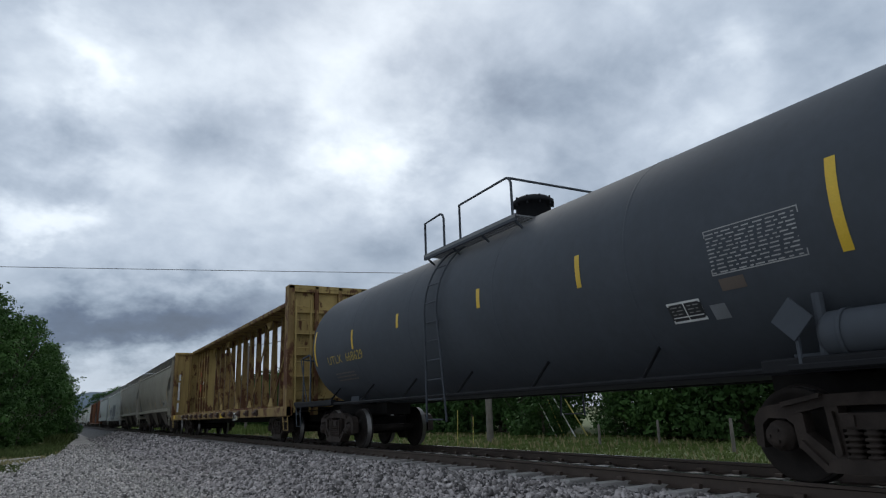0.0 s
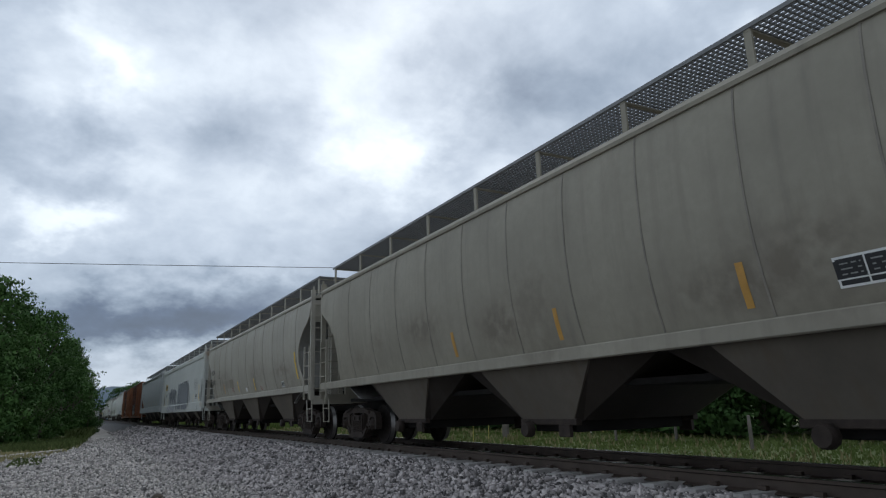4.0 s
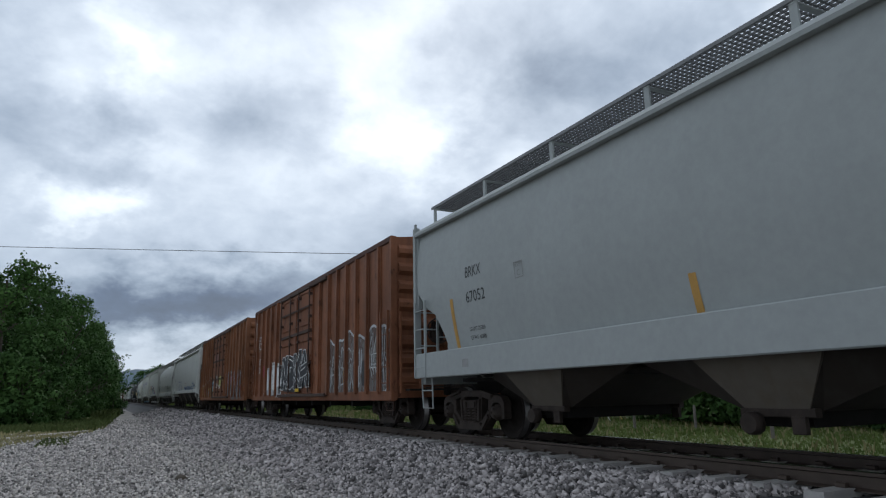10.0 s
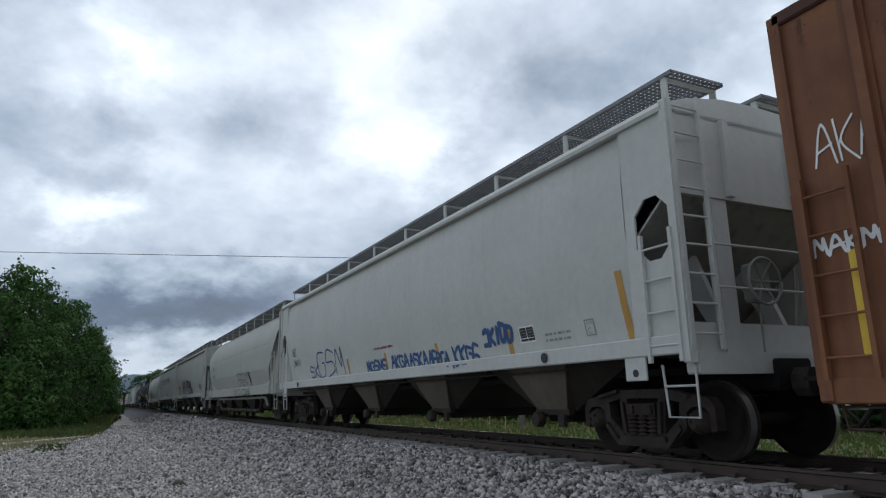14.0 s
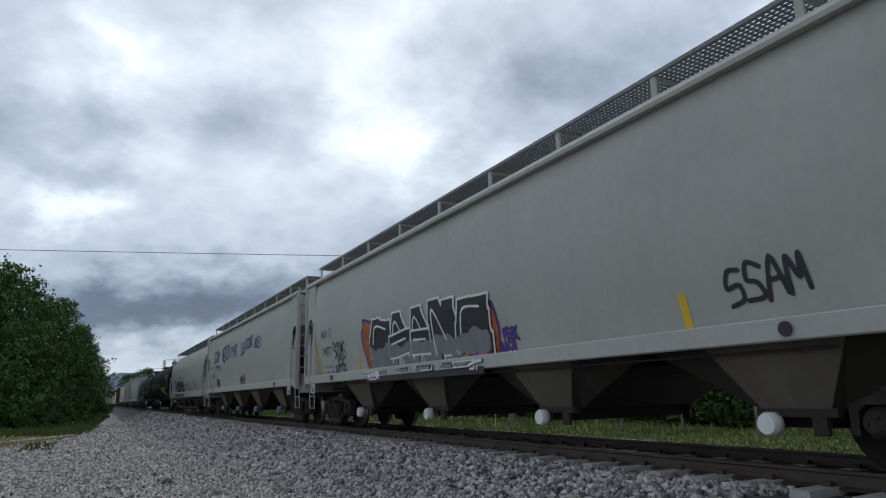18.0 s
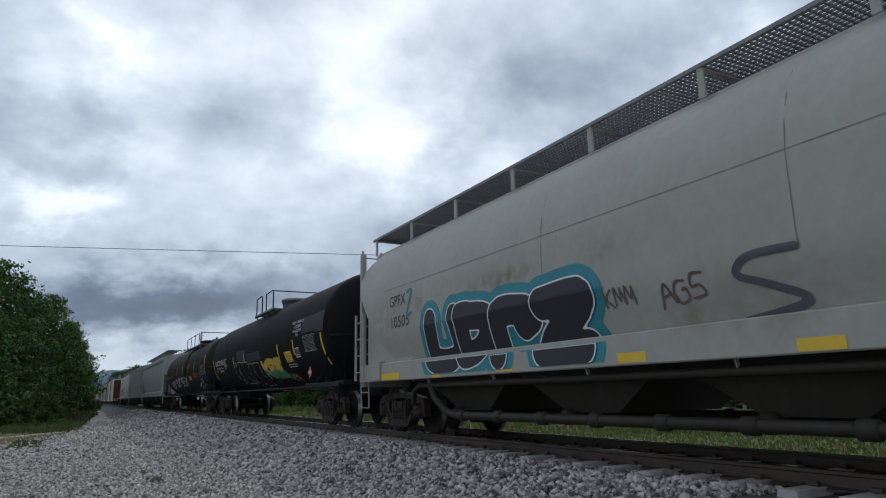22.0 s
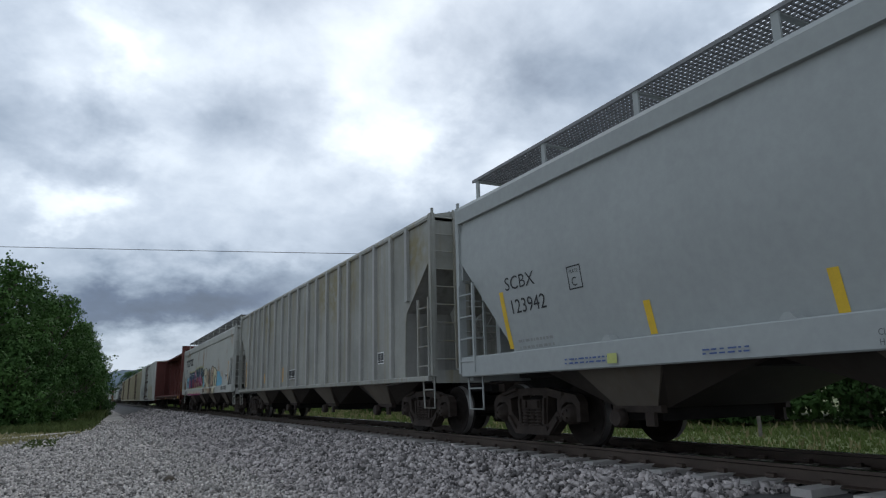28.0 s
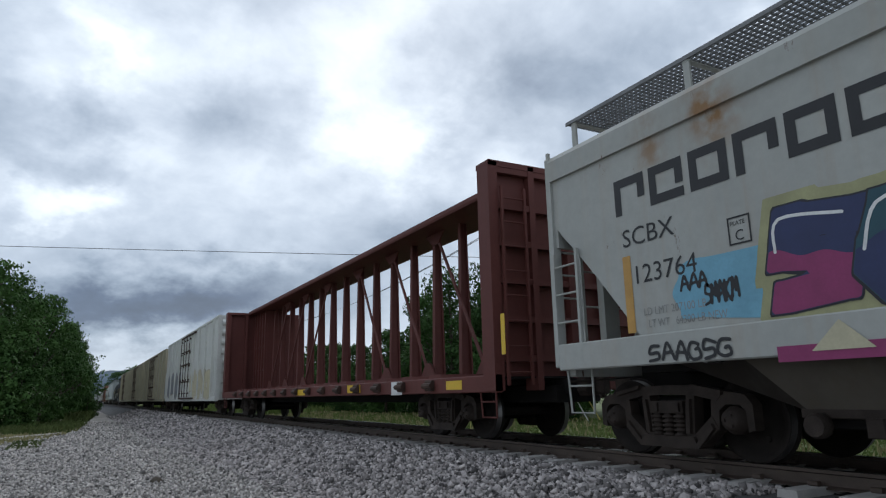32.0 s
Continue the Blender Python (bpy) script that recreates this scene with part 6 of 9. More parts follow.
M_RUSTDARK = material("dark_rust", (0.06, 0.032, 0.022), 0.8, 0.1, 0.35, 5, bump=0.2)

# colours of the cars
M_BLUECAP = paint("faded_blue_cap_paint", (0.16, 0.27, 0.36))
C_DKGREY = paint("dark_grey_tank_paint", (0.072, 0.080, 0.092), rough=0.66, spec=0.13, streak=0.15, vary=0.12)
C_JET = paint("jet_black_tank_paint", (0.0085, 0.0085, 0.0095), rough=0.72, spec=0.10, streak=0.1, streak_colour=(0.03, 0.03, 0.03), vary=0.2)
C_BLACK = paint("black_tank_paint", (0.0150, 0.0150, 0.0168), rough=0.68, spec=0.16, streak=0.1, streak_colour=(0.05, 0.05, 0.05), vary=0.15)
C_FLANGE = paint("rust_worn_flange", (0.085, 0.048, 0.032), rough=0.75, streak=0.5, streak_colour=(0.30, 0.21, 0.10), rust=0.3, vary=0.35)
C_RIBS = paint("pale_rib_paint", (0.345, 0.345, 0.322), streak=0.4, streak_colour=(0.27, 0.24, 0.17), vary=0.1)
C_YELLOW = paint("weathered_yellow_paint", (0.40, 0.285, 0.108), rough=0.65, streak=0.6, streak_colour=(0.10, 0.05, 0.025), rust=0.52, vary=0.2)
C_YELLOW_B = paint("rust_eaten_yellow_paint", (0.27, 0.18, 0.07), rough=0.7, streak=0.85, streak_colour=(0.075, 0.038, 0.025), rust=0.88, vary=0.25)
C_YELLOW_C = paint("rusty_yellow_beam_paint", (0.27, 0.185, 0.072), rough=0.7, streak=0.8, streak_colour=(0.06, 0.032, 0.022), rust=0.78, vary=0.25)
C_TAN = paint("tan_grey_paint", (0.295, 0.27, 0.215), streak=0.45, streak_colour=(0.16, 0.14, 0.12), vary=0.15)
C_TAN_B = paint("pale_tan_paint", (0.36, 0.335, 0.28), streak=0.45, streak_colour=(0.22, 0.20, 0.17), vary=0.12)
C_CREAM = paint("off_white_green_paint", (0.50, 0.51, 0.475), streak=0.15, streak_colour=(0.35, 0.33, 0.28), vary=0.06)
C_CREAM_B = paint("greyed_cream_paint", (0.36, 0.355, 0.315), streak=0.25, streak_colour=(0.30, 0.27, 0.22), vary=0.07)
C_BLUEGREY = paint("pale_blue_grey_paint", (0.345, 0.362, 0.352), streak=0.12, streak_colour=(0.28, 0.28, 0.28), vary=0.06)
C_WHITE = paint("pale_grey_white_paint", (0.52, 0.52, 0.485), streak=0.18, streak_colour=(0.34, 0.33, 0.30), vary=0.07)
C_WHITE_B = paint("clean_white_grey_paint", (0.405, 0.405, 0.365), streak=0.22, streak_colour=(0.31, 0.29, 0.24), vary=0.08)
C_STAINED = paint("rust_stained_white_paint", (0.405, 0.408, 0.378), streak=0.30, streak_colour=(0.36, 0.26, 0.17), rust=0.12, vary=0.08)
C_RIBBED = paint("grimy_pale_grey_paint", (0.290, 0.290, 0.262), streak=0.8, streak_colour=(0.215, 0.165, 0.085), vary=0.25)
C_OXIDE = paint("orange_brown_oxide_paint", (0.205, 0.080, 0.040), rough=0.6, streak=0.75, streak_colour=(0.085, 0.040, 0.027), vary=0.42, scale=0.9, rust=0.33)
C_OXIDE_B = paint("light_brown_oxide_paint", (0.215, 0.090, 0.044), rough=0.6, streak=0.75, streak_colour=(0.10, 0.045, 0.028), vary=0.40, scale=0.9, rust=0.30)
C_OXROOF = paint("dark_brown_roof_paint", (0.085, 0.040, 0.030), rough=0.7, streak=0.4, rust=0.3, vary=0.2)
C_OXDOOR = paint("rust_brown_door_paint", (0.205, 0.08, 0.042), rough=0.7, streak=0.5, rust=0.35, vary=0.2)
C_MAROON = paint("dull_maroon_paint", (0.128, 0.042, 0.035), rough=0.6, streak=0.35, streak_colour=(0.08, 0.03, 0.025), vary=0.15)
C_REEFER = paint("white_boxcar_paint", (0.60, 0.60, 0.56), streak=0.2, streak_colour=(0.4, 0.35, 0.28), vary=0.08)
C_BEIGE = paint("dirty_beige_paint", (0.40, 0.36, 0.26), streak=0.4, streak_colour=(0.2, 0.17, 0.12), vary=0.12)
# car paint of the slope sheets, with their shade mixed into the grey
C_SHADOWBAY = paint("shaded_slope_paint", (0.30, 0.295, 0.275), streak=0.5, vary=0.2)

soft_spots(C_STAINED, [
    ((-1.6, 2.33, 3.24), (9.0, 0.26, 0.26)),
    ((-1.6, 0.18, 3.13), (9.0, 0.22, 0.45)),
    ((-1.6, 3.29, 2.66), (9.0, 0.19, 0.22)),
    ((-1.6, -0.76, 3.34), (9.0, 0.22, 0.38)),
    ((-1.6, 0.35, 3.24), (9.0, 0.19, 0.45)),
    ((-1.6, 0.36, 2.67), (9.0, 0.22, 0.30)),
    ((-1.6, -5.20, 2.21), (9.0, 0.38, 0.45)),
    ((-1.6, 7.49, 3.56), (9.0, 0.22, 0.38)),
    ((-1.6, 6.53, 3.60), (9.0, 0.26, 0.38)),
    ((-1.6, -8.65, 3.53), (9.0, 0.26, 0.34)),
    ((-1.6, -7.42, 2.99), (9.0, 0.11, 0.22)),
    ((-1.6, -6.29, 1.94), (9.0, 0.30, 0.22)),
    ((-1.6, 6.71, 3.68), (9.0, 0.22, 0.38))], (0.27, 0.155, 0.075))
soft_spots(C_CREAM, [((-1.35, -9.62, 3.95), (0.30, 0.25, 0.45)), ((-0.85, -9.62, 3.75), (0.28, 0.25, 0.60)), ((-0.55, -9.62, 3.9), (0.20, 0.25, 0.5)),
                     ((-1.6, 3.5, 3.93), (0.3, 0.9, 0.10)), ((-1.6, -4.5, 3.93), (0.3, 1.2, 0.06)), ((-1.6, -9.3, 1.3), (0.3, 0.3, 0.15))], (0.28, 0.165, 0.075))
random.seed(16)
soft_spots(C_RIBBED, [((-1.5, random.uniform(-9, 9), random.uniform(3.3, 4.2)), (9.0, random.uniform(0.3, 0.8), random.uniform(0.4, 0.9))) for k in range(14)], (0.215, 0.185, 0.105), 0.7)
soft_spots(C_CREAM_B, [((-1.6, random.uniform(-8, 8), random.uniform(1.5, 2.6)), (9.0, random.uniform(0.4, 1.2), random.uniform(0.15, 0.5))) for k in range(12)], (0.22, 0.19, 0.14), 0.6)
soft_spots(C_TAN, [((-1.6, random.uniform(-8, 8), random.uniform(1.5, 2.5)), (9.0, random.uniform(0.4, 1.2), random.uniform(0.15, 0.6))) for k in range(12)], (0.19, 0.165, 0.13), 0.7)
soft_spots(C_TAN_B, [((-1.6, random.uniform(-8, 8), random.uniform(1.5, 2.5)), (9.0, random.uniform(0.4, 1.2), random.uniform(0.12, 0.5))) for k in range(14)], (0.23, 0.205, 0.165), 0.7)


def flat_side(w):
    return lambda z: w


def round_side(z):
    """A barrel-like side that tucks in at the sill."""
    return float(np.interp(z, [1.5, 1.9, 2.3, 2.8, 3.4, 3.75, 4.0], [1.37, 1.485, 1.565, 1.61, 1.61, 1.58, 1.53]))


def curved_side(z):
    """A side that bows out in the middle and curves in towards the sill and the roof."""
    return float(np.interp(z, [1.38, 1.85, 2.3, 2.75, 3.4, 3.8, 4.1], [1.37, 1.475, 1.555, 1.60, 1.60, 1.575, 1.51]))


def end_cut(z0, z1, deep, power=1.0):
    """Side plate stands back below z1 by up to deep at z0."""
    return lambda z: 0.02 if z >= z1 else 0.02 + deep * ((z1 - z) / (z1 - z0)) ** power


def stepped_cut(z):
    """A long slope down the end, then a nearly upright edge."""
    return float(np.interp(z, [1.0, 2.39, 3.36, 3.4], [1.27, 1.20, 0.06, 0.02]))


def bowed_cut(z):
    """A rounded opening low in the end of the side."""
    return float(np.interp(z, [1.40, 1.52, 1.62, 1.78, 2.1, 2.3, 2.75, 2.9], [0.55, 1.10, 1.24, 1.29, 1.00, 0.75, 0.20, 0.02]))


def barrel_cut(z):
    """A deep rounded notch at the end of a barrel-like side."""
    return float(np.interp(z, [1.5, 1.67, 2.21, 2.65, 3.06, 3.3, 3.45], [1.0, 1.07, 1.22, 1.11, 0.71, 0.23, 0.02]))


def notched_cut(z):
    """A slope from the corner post down to a small step and an upright edge."""
    return float(np.interp(z, [1.58, 1.83, 2.30, 2.38, 2.88], [1.07, 1.07, 0.78, 0.52, 0.02]))


def round_cut(z):
    if z > 3.5:
        return 0.02 + 0.5 * ((z - 3.5) / 0.6) ** 2
    return 0.02 + 2.0 * ((3.5 - z) / 2.2) ** 1.4


def centre_flow(z):
    pts = [(1.1, 1.32), (1.45, 1.40), (2.04, 1.60), (2.06, 1.605), (2.9, 1.61), (3.3, 1.55), (3.7, 1.40), (3.95, 1.22), (4.1, 1.05)]
    return float(np.interp(z, [a for a, b in pts], [b for a, b in pts]))


# 0 grey tank car
TANK0 = tank_car("dark grey tank car with yellow reflectors and top platform", 2.1, 17.55, C_DKGREY, 1.50, 2.52, 9.15, (8.05, 11.12), {"hoops": [(8.14, 9.75, 0), (10.33, 11.07, 0)], "tank_at": 2.87, "deck": C_BLACK, "dome": C_BLACK, "dome_r": 0.32, "ladder": 10.3})
# 1 yellow centre-beam flat car
FLAT1 = centerbeam("empty rusty yellow centre-beam flat car with bulkheads", 18.9, 41.4, C_YELLOW, 0.80, 4.55, C_YELLOW_B,
                   {"panel": 3.45, "sill": C_YELLOW_C, "wear": C_FLANGE, "posts": [22.46 + 1.222 * k for k in range(13)], "braces": [(25.75, 23.05), (29.05, 26.55), (31.45, 34.2), (34.8, 37.7)]}, None)
# 2, 3 rounded hoppers
HOP2 = hopper("grimy tan-grey covered hopper with rounded ribbed sides", 42.9, 60.4, C_TAN, round_side, 1.50, 4.0, barrel_cut, 3,
              [44.3, 45.7, 47.0, 48.4, 49.8, 51.2, 52.6, 54.0, 55.4, 56.8, 58.2], (1.34, 1.52), post_top=4.22, seam_mat=M_SEAM, bays_at=(46.4, 4.6), top_w=1.53, sill_x=1.54, truck_in=1.55)
HOP3 = hopper("pale tan covered hopper with rounded ribbed sides", 61.4, 78.7, C_TAN_B, round_side, 1.50, 4.0, barrel_cut, 3,
              [62.8, 64.2, 65.6, 67.0, 68.4, 69.8, 71.2, 72.6, 74.0, 75.4, 76.8], (1.34, 1.52), post_top=4.22, seam_mat=M_SEAM, bays_at=(64.9, 4.62), top_w=1.53, sill_x=1.54, truck_in=1.55)
HOP4 = hopper("off-white covered hopper with grey graffiti and side sill", 79.9, 99.1, C_CREAM, flat_side(1.60), 1.45, 3.98, bowed_cut, 4, (), (0.98, 1.47), post_top=4.22, bays_at=(83.6, 3.9), fascia=0.20)
HOP5 = hopper("pale blue-grey covered hopper with orange reflectors", 100.5, 119.75, C_BLUEGREY, curved_side, 1.58, 4.08, notched_cut, 4, (), (1.10, 1.58), post_top=4.22, top_w=1.60, sill_x=1.60, bays_at=(104.2, 3.9))
BOX6 = boxcar("rust-brown boxcar covered in white and black graffiti", 121.2, 136.7, C_OXIDE, 0.72, 4.36, [121.9, 122.7, 123.5, 124.3, 125.1, 125.9, 126.8, 132.4, 133.3, 134.13, 134.97, 135.92], (127.6, 131.5), end_mat=C_OXIDE, door_mat=C_OXDOOR, roof_mat=C_OXROOF)
BOX7 = boxcar("orange-brown boxcar with colourful graffiti along its base", 138.7, 154.1, C_OXIDE_B, 0.72, 4.38, [139.3, 140.05, 141.0, 141.85, 142.7, 143.6, 144.25, 149.05, 149.85, 150.75, 151.55, 152.4, 153.35], (144.65, 148.3), end_mat=C_OXIDE_B, door_mat=C_OXDOOR, roof_mat=C_OXROOF)
HOP8 = hopper("pale grey covered hopper with blue graffiti", 155.6, 174.2, C_WHITE, curved_side, 1.38, 4.10, end_cut(1.38, 1.4, 0.0), 4, (), (1.20, 1.42), window=True, open_end=3.2, top_w=1.60, sill_x=1.60, bays_at=(158.7, 3.72))
HOP9 = hopper("white rounded centre-flow hopper with black outline graffiti", 175.2, 192.7, C_WHITE_B, centre_flow, 1.44, 4.05, round_cut, 4, (), (1.08, 1.46), beam=False, roofline=0.34, board_z=4.55, sill_x=1.49, wing=True, pipes=True, pipe_mat=M_DUSTY)
HOP10 = hopper("white-grey covered hopper with large colourful graffiti", 194.5, 212.6, C_WHITE_B, curved_side, 1.38, 4.11, end_cut(1.38, 1.4, 0.0), 4, (), (1.20, 1.42), window=True, open_end=3.2, gate=M_WHITE, top_w=1.60, sill_x=1.60, bays_at=(197.4, 3.77))
HOP11 = hopper("white-grey covered hopper with purple graffiti", 213.7, 231.8, C_WHITE_B, curved_side, 1.38, 4.11, end_cut(1.38, 1.4, 0.0), 4, (), (1.20, 1.42), window=True, open_end=3.2, gate=M_BLUECAP, top_w=1.60, sill_x=1.60, bays_at=(216.75, 3.72))
HOP12 = hopper("cream rounded centre-flow hopper with black and teal graffiti", 232.8, 250.6, C_CREAM_B, centre_flow, 1.44, 4.05, round_cut, 4, (), (1.08, 1.46), beam=False, roofline=0.34, board_z=4.47, board_x=0.94, sill_x=1.49, wing=True, pipes=True, pipe_mat=M_UNDERSHADE)
TANK13 = tank_car("black gas tank car with yellow and green graffiti", 252.7, 270.6, C_JET, 1.58, 2.65, 261.3, (260.0, 262.85), {"hoops": [(260.08, 261.12, 0), (261.75, 262.65, 0)], "deck": C_BLACK, "dome": M_GALV, "ladder": None}, over=0.55)
TANK14 = tank_car("black gas tank car with white graffiti and top platform", 272.1, 290.2, C_BLACK, 1.55, 2.60, 281.0, (276.2, 282.2), {"hoops": [(276.33, 276.72, 0), (277.3, 282.1, 2)], "tank_at": 272.75, "deck": C_BLACK, "dome": C_BLACK, "ladder": 279.3})
HOP15 = hopper("pale grey covered hopper with wide white side sill", 291.9, 310.4, C_BLUEGREY, curved_side, 1.36, 4.0, end_cut(1.36, 3.0, 1.3, 0.8), 4, (), (1.05, 1.38), top_w=1.60, sill_x=1.60, bays_at=(295.05, 3.9), fascia=0.26, board_z=4.58, board_x=1.06)
HOP16 = hopper("grimy ribbed pale grey covered hopper", 311.7, 330.5, C_RIBBED, flat_side(1.53), 1.08, 4.24, stepped_cut, 4, (), (1.02, 1.12), bay_in=2.0, ribs=[328.58, 327.73, 326.86, 325.97, 325.15, 324.17, 323.18, 322.24, 321.17, 320.05, 319.15, 318.18, 317.12, 316.39, 315.46, 314.58, 313.6, 312.75], rib_w=0.13, rib_mat=C_RIBS, board_z=4.42, board_x=0.75, roofline=0.22, bays_at=(314.9, 3.97))
HOP17 = hopper("rust-stained white covered hopper with colourful graffiti", 331.7, 350.4, C_STAINED, flat_side(1.60), 1.40, 3.97, end_cut(1.40, 3.0, 1.45, 0.9), 4, (), (1.06, 1.40), bays_at=(335.25, 3.9), fascia=0.30, board_z=4.58, board_x=1.06)
FLAT18 = centerbeam("empty maroon centre-beam flat car with bulkheads", 352.0, 374.2, C_MAROON, 0.80, 4.52, C_MAROON,
                    {"panel": 2.3, "posts": [354.4 + 1.225 * k for k in range(15)], "braces": [(354.5, 356.7), (357.0, 359.2), (359.4, 361.65), (366.8, 364.5), (369.2, 367.0), (371.6, 369.4)]}, None)
BOX19 = boxcar("dirty white refrigerator boxcar with graffiti along its base", 376.2, 396.6, C_REEFER, 0.75, 4.70, [377.5, 379.6, 381.7, 383.8, 389.6, 391.7, 393.8, 395.8], (384.8, 388.4), door_mat=C_REEFER)
BOX20 = boxcar("dirty beige boxcar with plain ribbed sides", 398.4, 417.4, C_BEIGE, 0.75, 4.6, [399.5, 401.5, 403.5, 405.3, 410.6, 412.6, 414.6, 416.4], (406.2, 409.8), door_mat=C_BEIGE)

far = 419.1


def follow(src, label):
    """Another car of a kind already built, further back in the train."""
    global far
    car, skin, mid, L = src
    c = copy_thing(car, pose(TRACK, far + L / 2, RAIL))
    c["label"] = label
    CARS.append((c, far + L / 2))
    k = 0
    for o in c.children_recursive:
        if o.name.startswith("wheelset"):
            WHEELSETS.append((o, 1 if o.location.y > 0 else -1))
    far += L + 1.7



# ---- sprayed and stencilled marks ----
# hand letters: runs of points on a grid 4 wide and 6 high, x then y; runs are parted by spaces
HAND = {
    "A": "002640 1333", "B": "000636453403 0300 3304410000", "C": "45260602102041", "D": "000627452400", "E": "460600040 0333 0040", "F": "0006 0646 0333",
    "G": "46160501103041432 3", "H": "0006 4046 0343", "I": "2026", "J": "46411001", "K": "0006 46034 0340", "L": "060040", "M": "0006244640", "N": "00064046",
    "O": "1605011031450616"[:16], "P": "00063645340 3", "R": "000636453403 0340", "S": "4616050423410010", "T": "0646 2620", "U": "0601103041" "46", "V": "062046", "W": "0610243046",
    "X": "0046 0640", "Y": "062346 2320", "Z": "06460040", "0": "16050110304145361 6", "1": "152620", "2": "0516364440 0040", "!": "2622 2120", "7": "064620",
}


def runs(ch):
    """The strokes of a hand letter as lists of points in a unit box."""
    out = []
    for word in HAND.get(ch, HAND["S"]).split():
        pts = [(int(word[i]) / 4, int(word[i + 1]) / 6) for i in range(0, len(word) - 1, 2)]
        if len(pts) > 1:
            out.append(pts)
    return out


def letters(word, y, z, w, h, slope=0.0, lean=0.1, seed=1, wild=0.05):
    """Sprayed letters from y towards the front of the car, each a list of runs; slope: rise along the word."""
    r = random.Random(seed)
    if isinstance(word, int):
        # unreadable: letter-like strokes
        return [[[(a, b + slope * (y - a) / w) for a, b in run]] for run in scrawl(seed, y, z, w, h, word)]
    n = len(word)
    out = []
    for i, ch in enumerate(word):
        if ch == " ":
            continue
        a = w / n * 0.80
        up = r.uniform(-wild, wild) * h * 1.5
        tall = h * r.uniform(0.88, 1.1)
        out.append([[(y - (i * w / n + (px + lean * pz) * a) + r.uniform(-wild, wild) * a, z + up + pz * tall + slope * i / n + r.uniform(-wild, wild) * tall * 0.6) for px, pz in pts] for pts in runs(ch)])
    return out


def tag(skin, word, y, z, w, h, mat, width=0.05, slope=0.0, lean=0.12, seed=1, label="sprayed graffiti tag"):
    skin.stroke([run for ch in letters(word, y, z, w, h, slope, lean, seed) for run in ch], width, mat, "graffiti_tag", label, 0.010)


def piece(skin, word, y, z, w, h, edge, fill, shine=None, fat=0.42, rim=0.10, slope=0.0, seed=1, label="large sprayed graffiti letters", second=None, halo=None, glow=0.3, block=False, split=0.42):
    """Fat sprayed letters laid over one another: each with an edge colour, a fill and a thin highlight."""
    n = word if isinstance(word, int) else len(word)
    fat = w / n * min(fat * 0.72, 0.46 if block else 0.40)
    k = fat * 0.5
    groups = letters(word, y - w / n * 0.12, z + k, w, max(h - 2 * k, h * 0.4), slope, 0.06, seed, 0.05)
    rim = min(rim, 0.09)
    if halo:
        skin.stroke([run for ch in groups for run in ch], fat + rim + glow, halo, "graffiti_ground", "sprayed colour round the letters", 0.007, floor=z - 0.02 + min(slope, 0), block=block)
    pots, lows = (q if isinstance(q, tuple) else (q,) for q in (fill, second))
    for i, ch in enumerate(groups):
        fill, second = pots[i % len(pots)], lows[i % len(lows)]
        up = 0.0045 * (i % 7)
        low = z - 0.02 + slope * i / n
        body = skin.stroke(ch, fat + rim, edge, "graffiti_letter", label, 0.012 + up, floor=low, block=block)
        skin.stroke(ch, fat, fill, "graffiti_fill", "", 0.0135 + up, floor=low, block=block)
        if second:
            skin.stroke(ch, fat * 0.97, second, "graffiti_fill", "", 0.0148 + up, below=low + h * split, floor=low, block=block)
        if shine:
            skin.stroke([[(a + fat * 0.22, b + fat * 0.12) for a, b in ch[0]][:3]], max(0.028, fat * 0.10), shine, "graffiti_shine", "", 0.016 + up, floor=low)


def cloud(skin, y, z, w, h, mat, seed=1, n=9, proud=0.004, label="sprayed colour ground"):
    """A sprayed cloud of colour behind letters."""
    r = random.Random(seed)
    ring = []
    for i in range(n * 2):
        a = 2 * math.pi * i / (n * 2)
        k = r.uniform(0.88, 1.12)
        ca, sa_ = math.cos(a), math.sin(a)
        ring.append((y - w / 2 - math.copysign(abs(ca) ** 0.6, ca) * w / 2 * k, z + h / 2 + math.copysign(abs(sa_) ** 0.6, sa_) * h / 2 * k))
    skin.blob([ring], mat, "graffiti_ground", label, proud + 0.0008 * (seed % 6))


def spray(name, rgb, rough=0.55):
    return material(name, rgb, rough, 0, 0.18, 3.0, bump=0.0)


G_GREY, G_SILVER, G_LBLUE = spray("grey_spray", (0.20, 0.21, 0.22)), spray("silver_spray", (0.42, 0.43, 0.44)), spray("light_blue_spray", (0.16, 0.38, 0.50))
G_BLUE, G_PURPLE, G_PINK = spray("blue_spray", (0.026, 0.08, 0.21)), spray("purple_spray", (0.07, 0.035, 0.19)), spray("pink_spray", (0.55, 0.30, 0.38))
G_RED, G_LIME, G_GREEN = spray("dark_red_spray", (0.22, 0.025, 0.03)), spray("yellow_green_spray", (0.44, 0.46, 0.14)), spray("green_spray", (0.05, 0.24, 0.13))
G_TEAL, G_ORANGE, G_TAN = spray("teal_spray", (0.02, 0.22, 0.27)), spray("orange_spray", (0.42, 0.10, 0.03)), spray("tan_spray", (0.34, 0.25, 0.17))
G_YELLOW, G_CREAM, G_MAGENTA = spray("yellow_spray", (0.58, 0.40, 0.04)), spray("cream_spray", (0.52, 0.47, 0.32)), spray("magenta_spray", (0.26, 0.03, 0.12))
G_NAVY, G_FADEYEL = spray("navy_spray", (0.02, 0.03, 0.10)), spray("faded_yellow_stencil", (0.40, 0.29, 0.05))
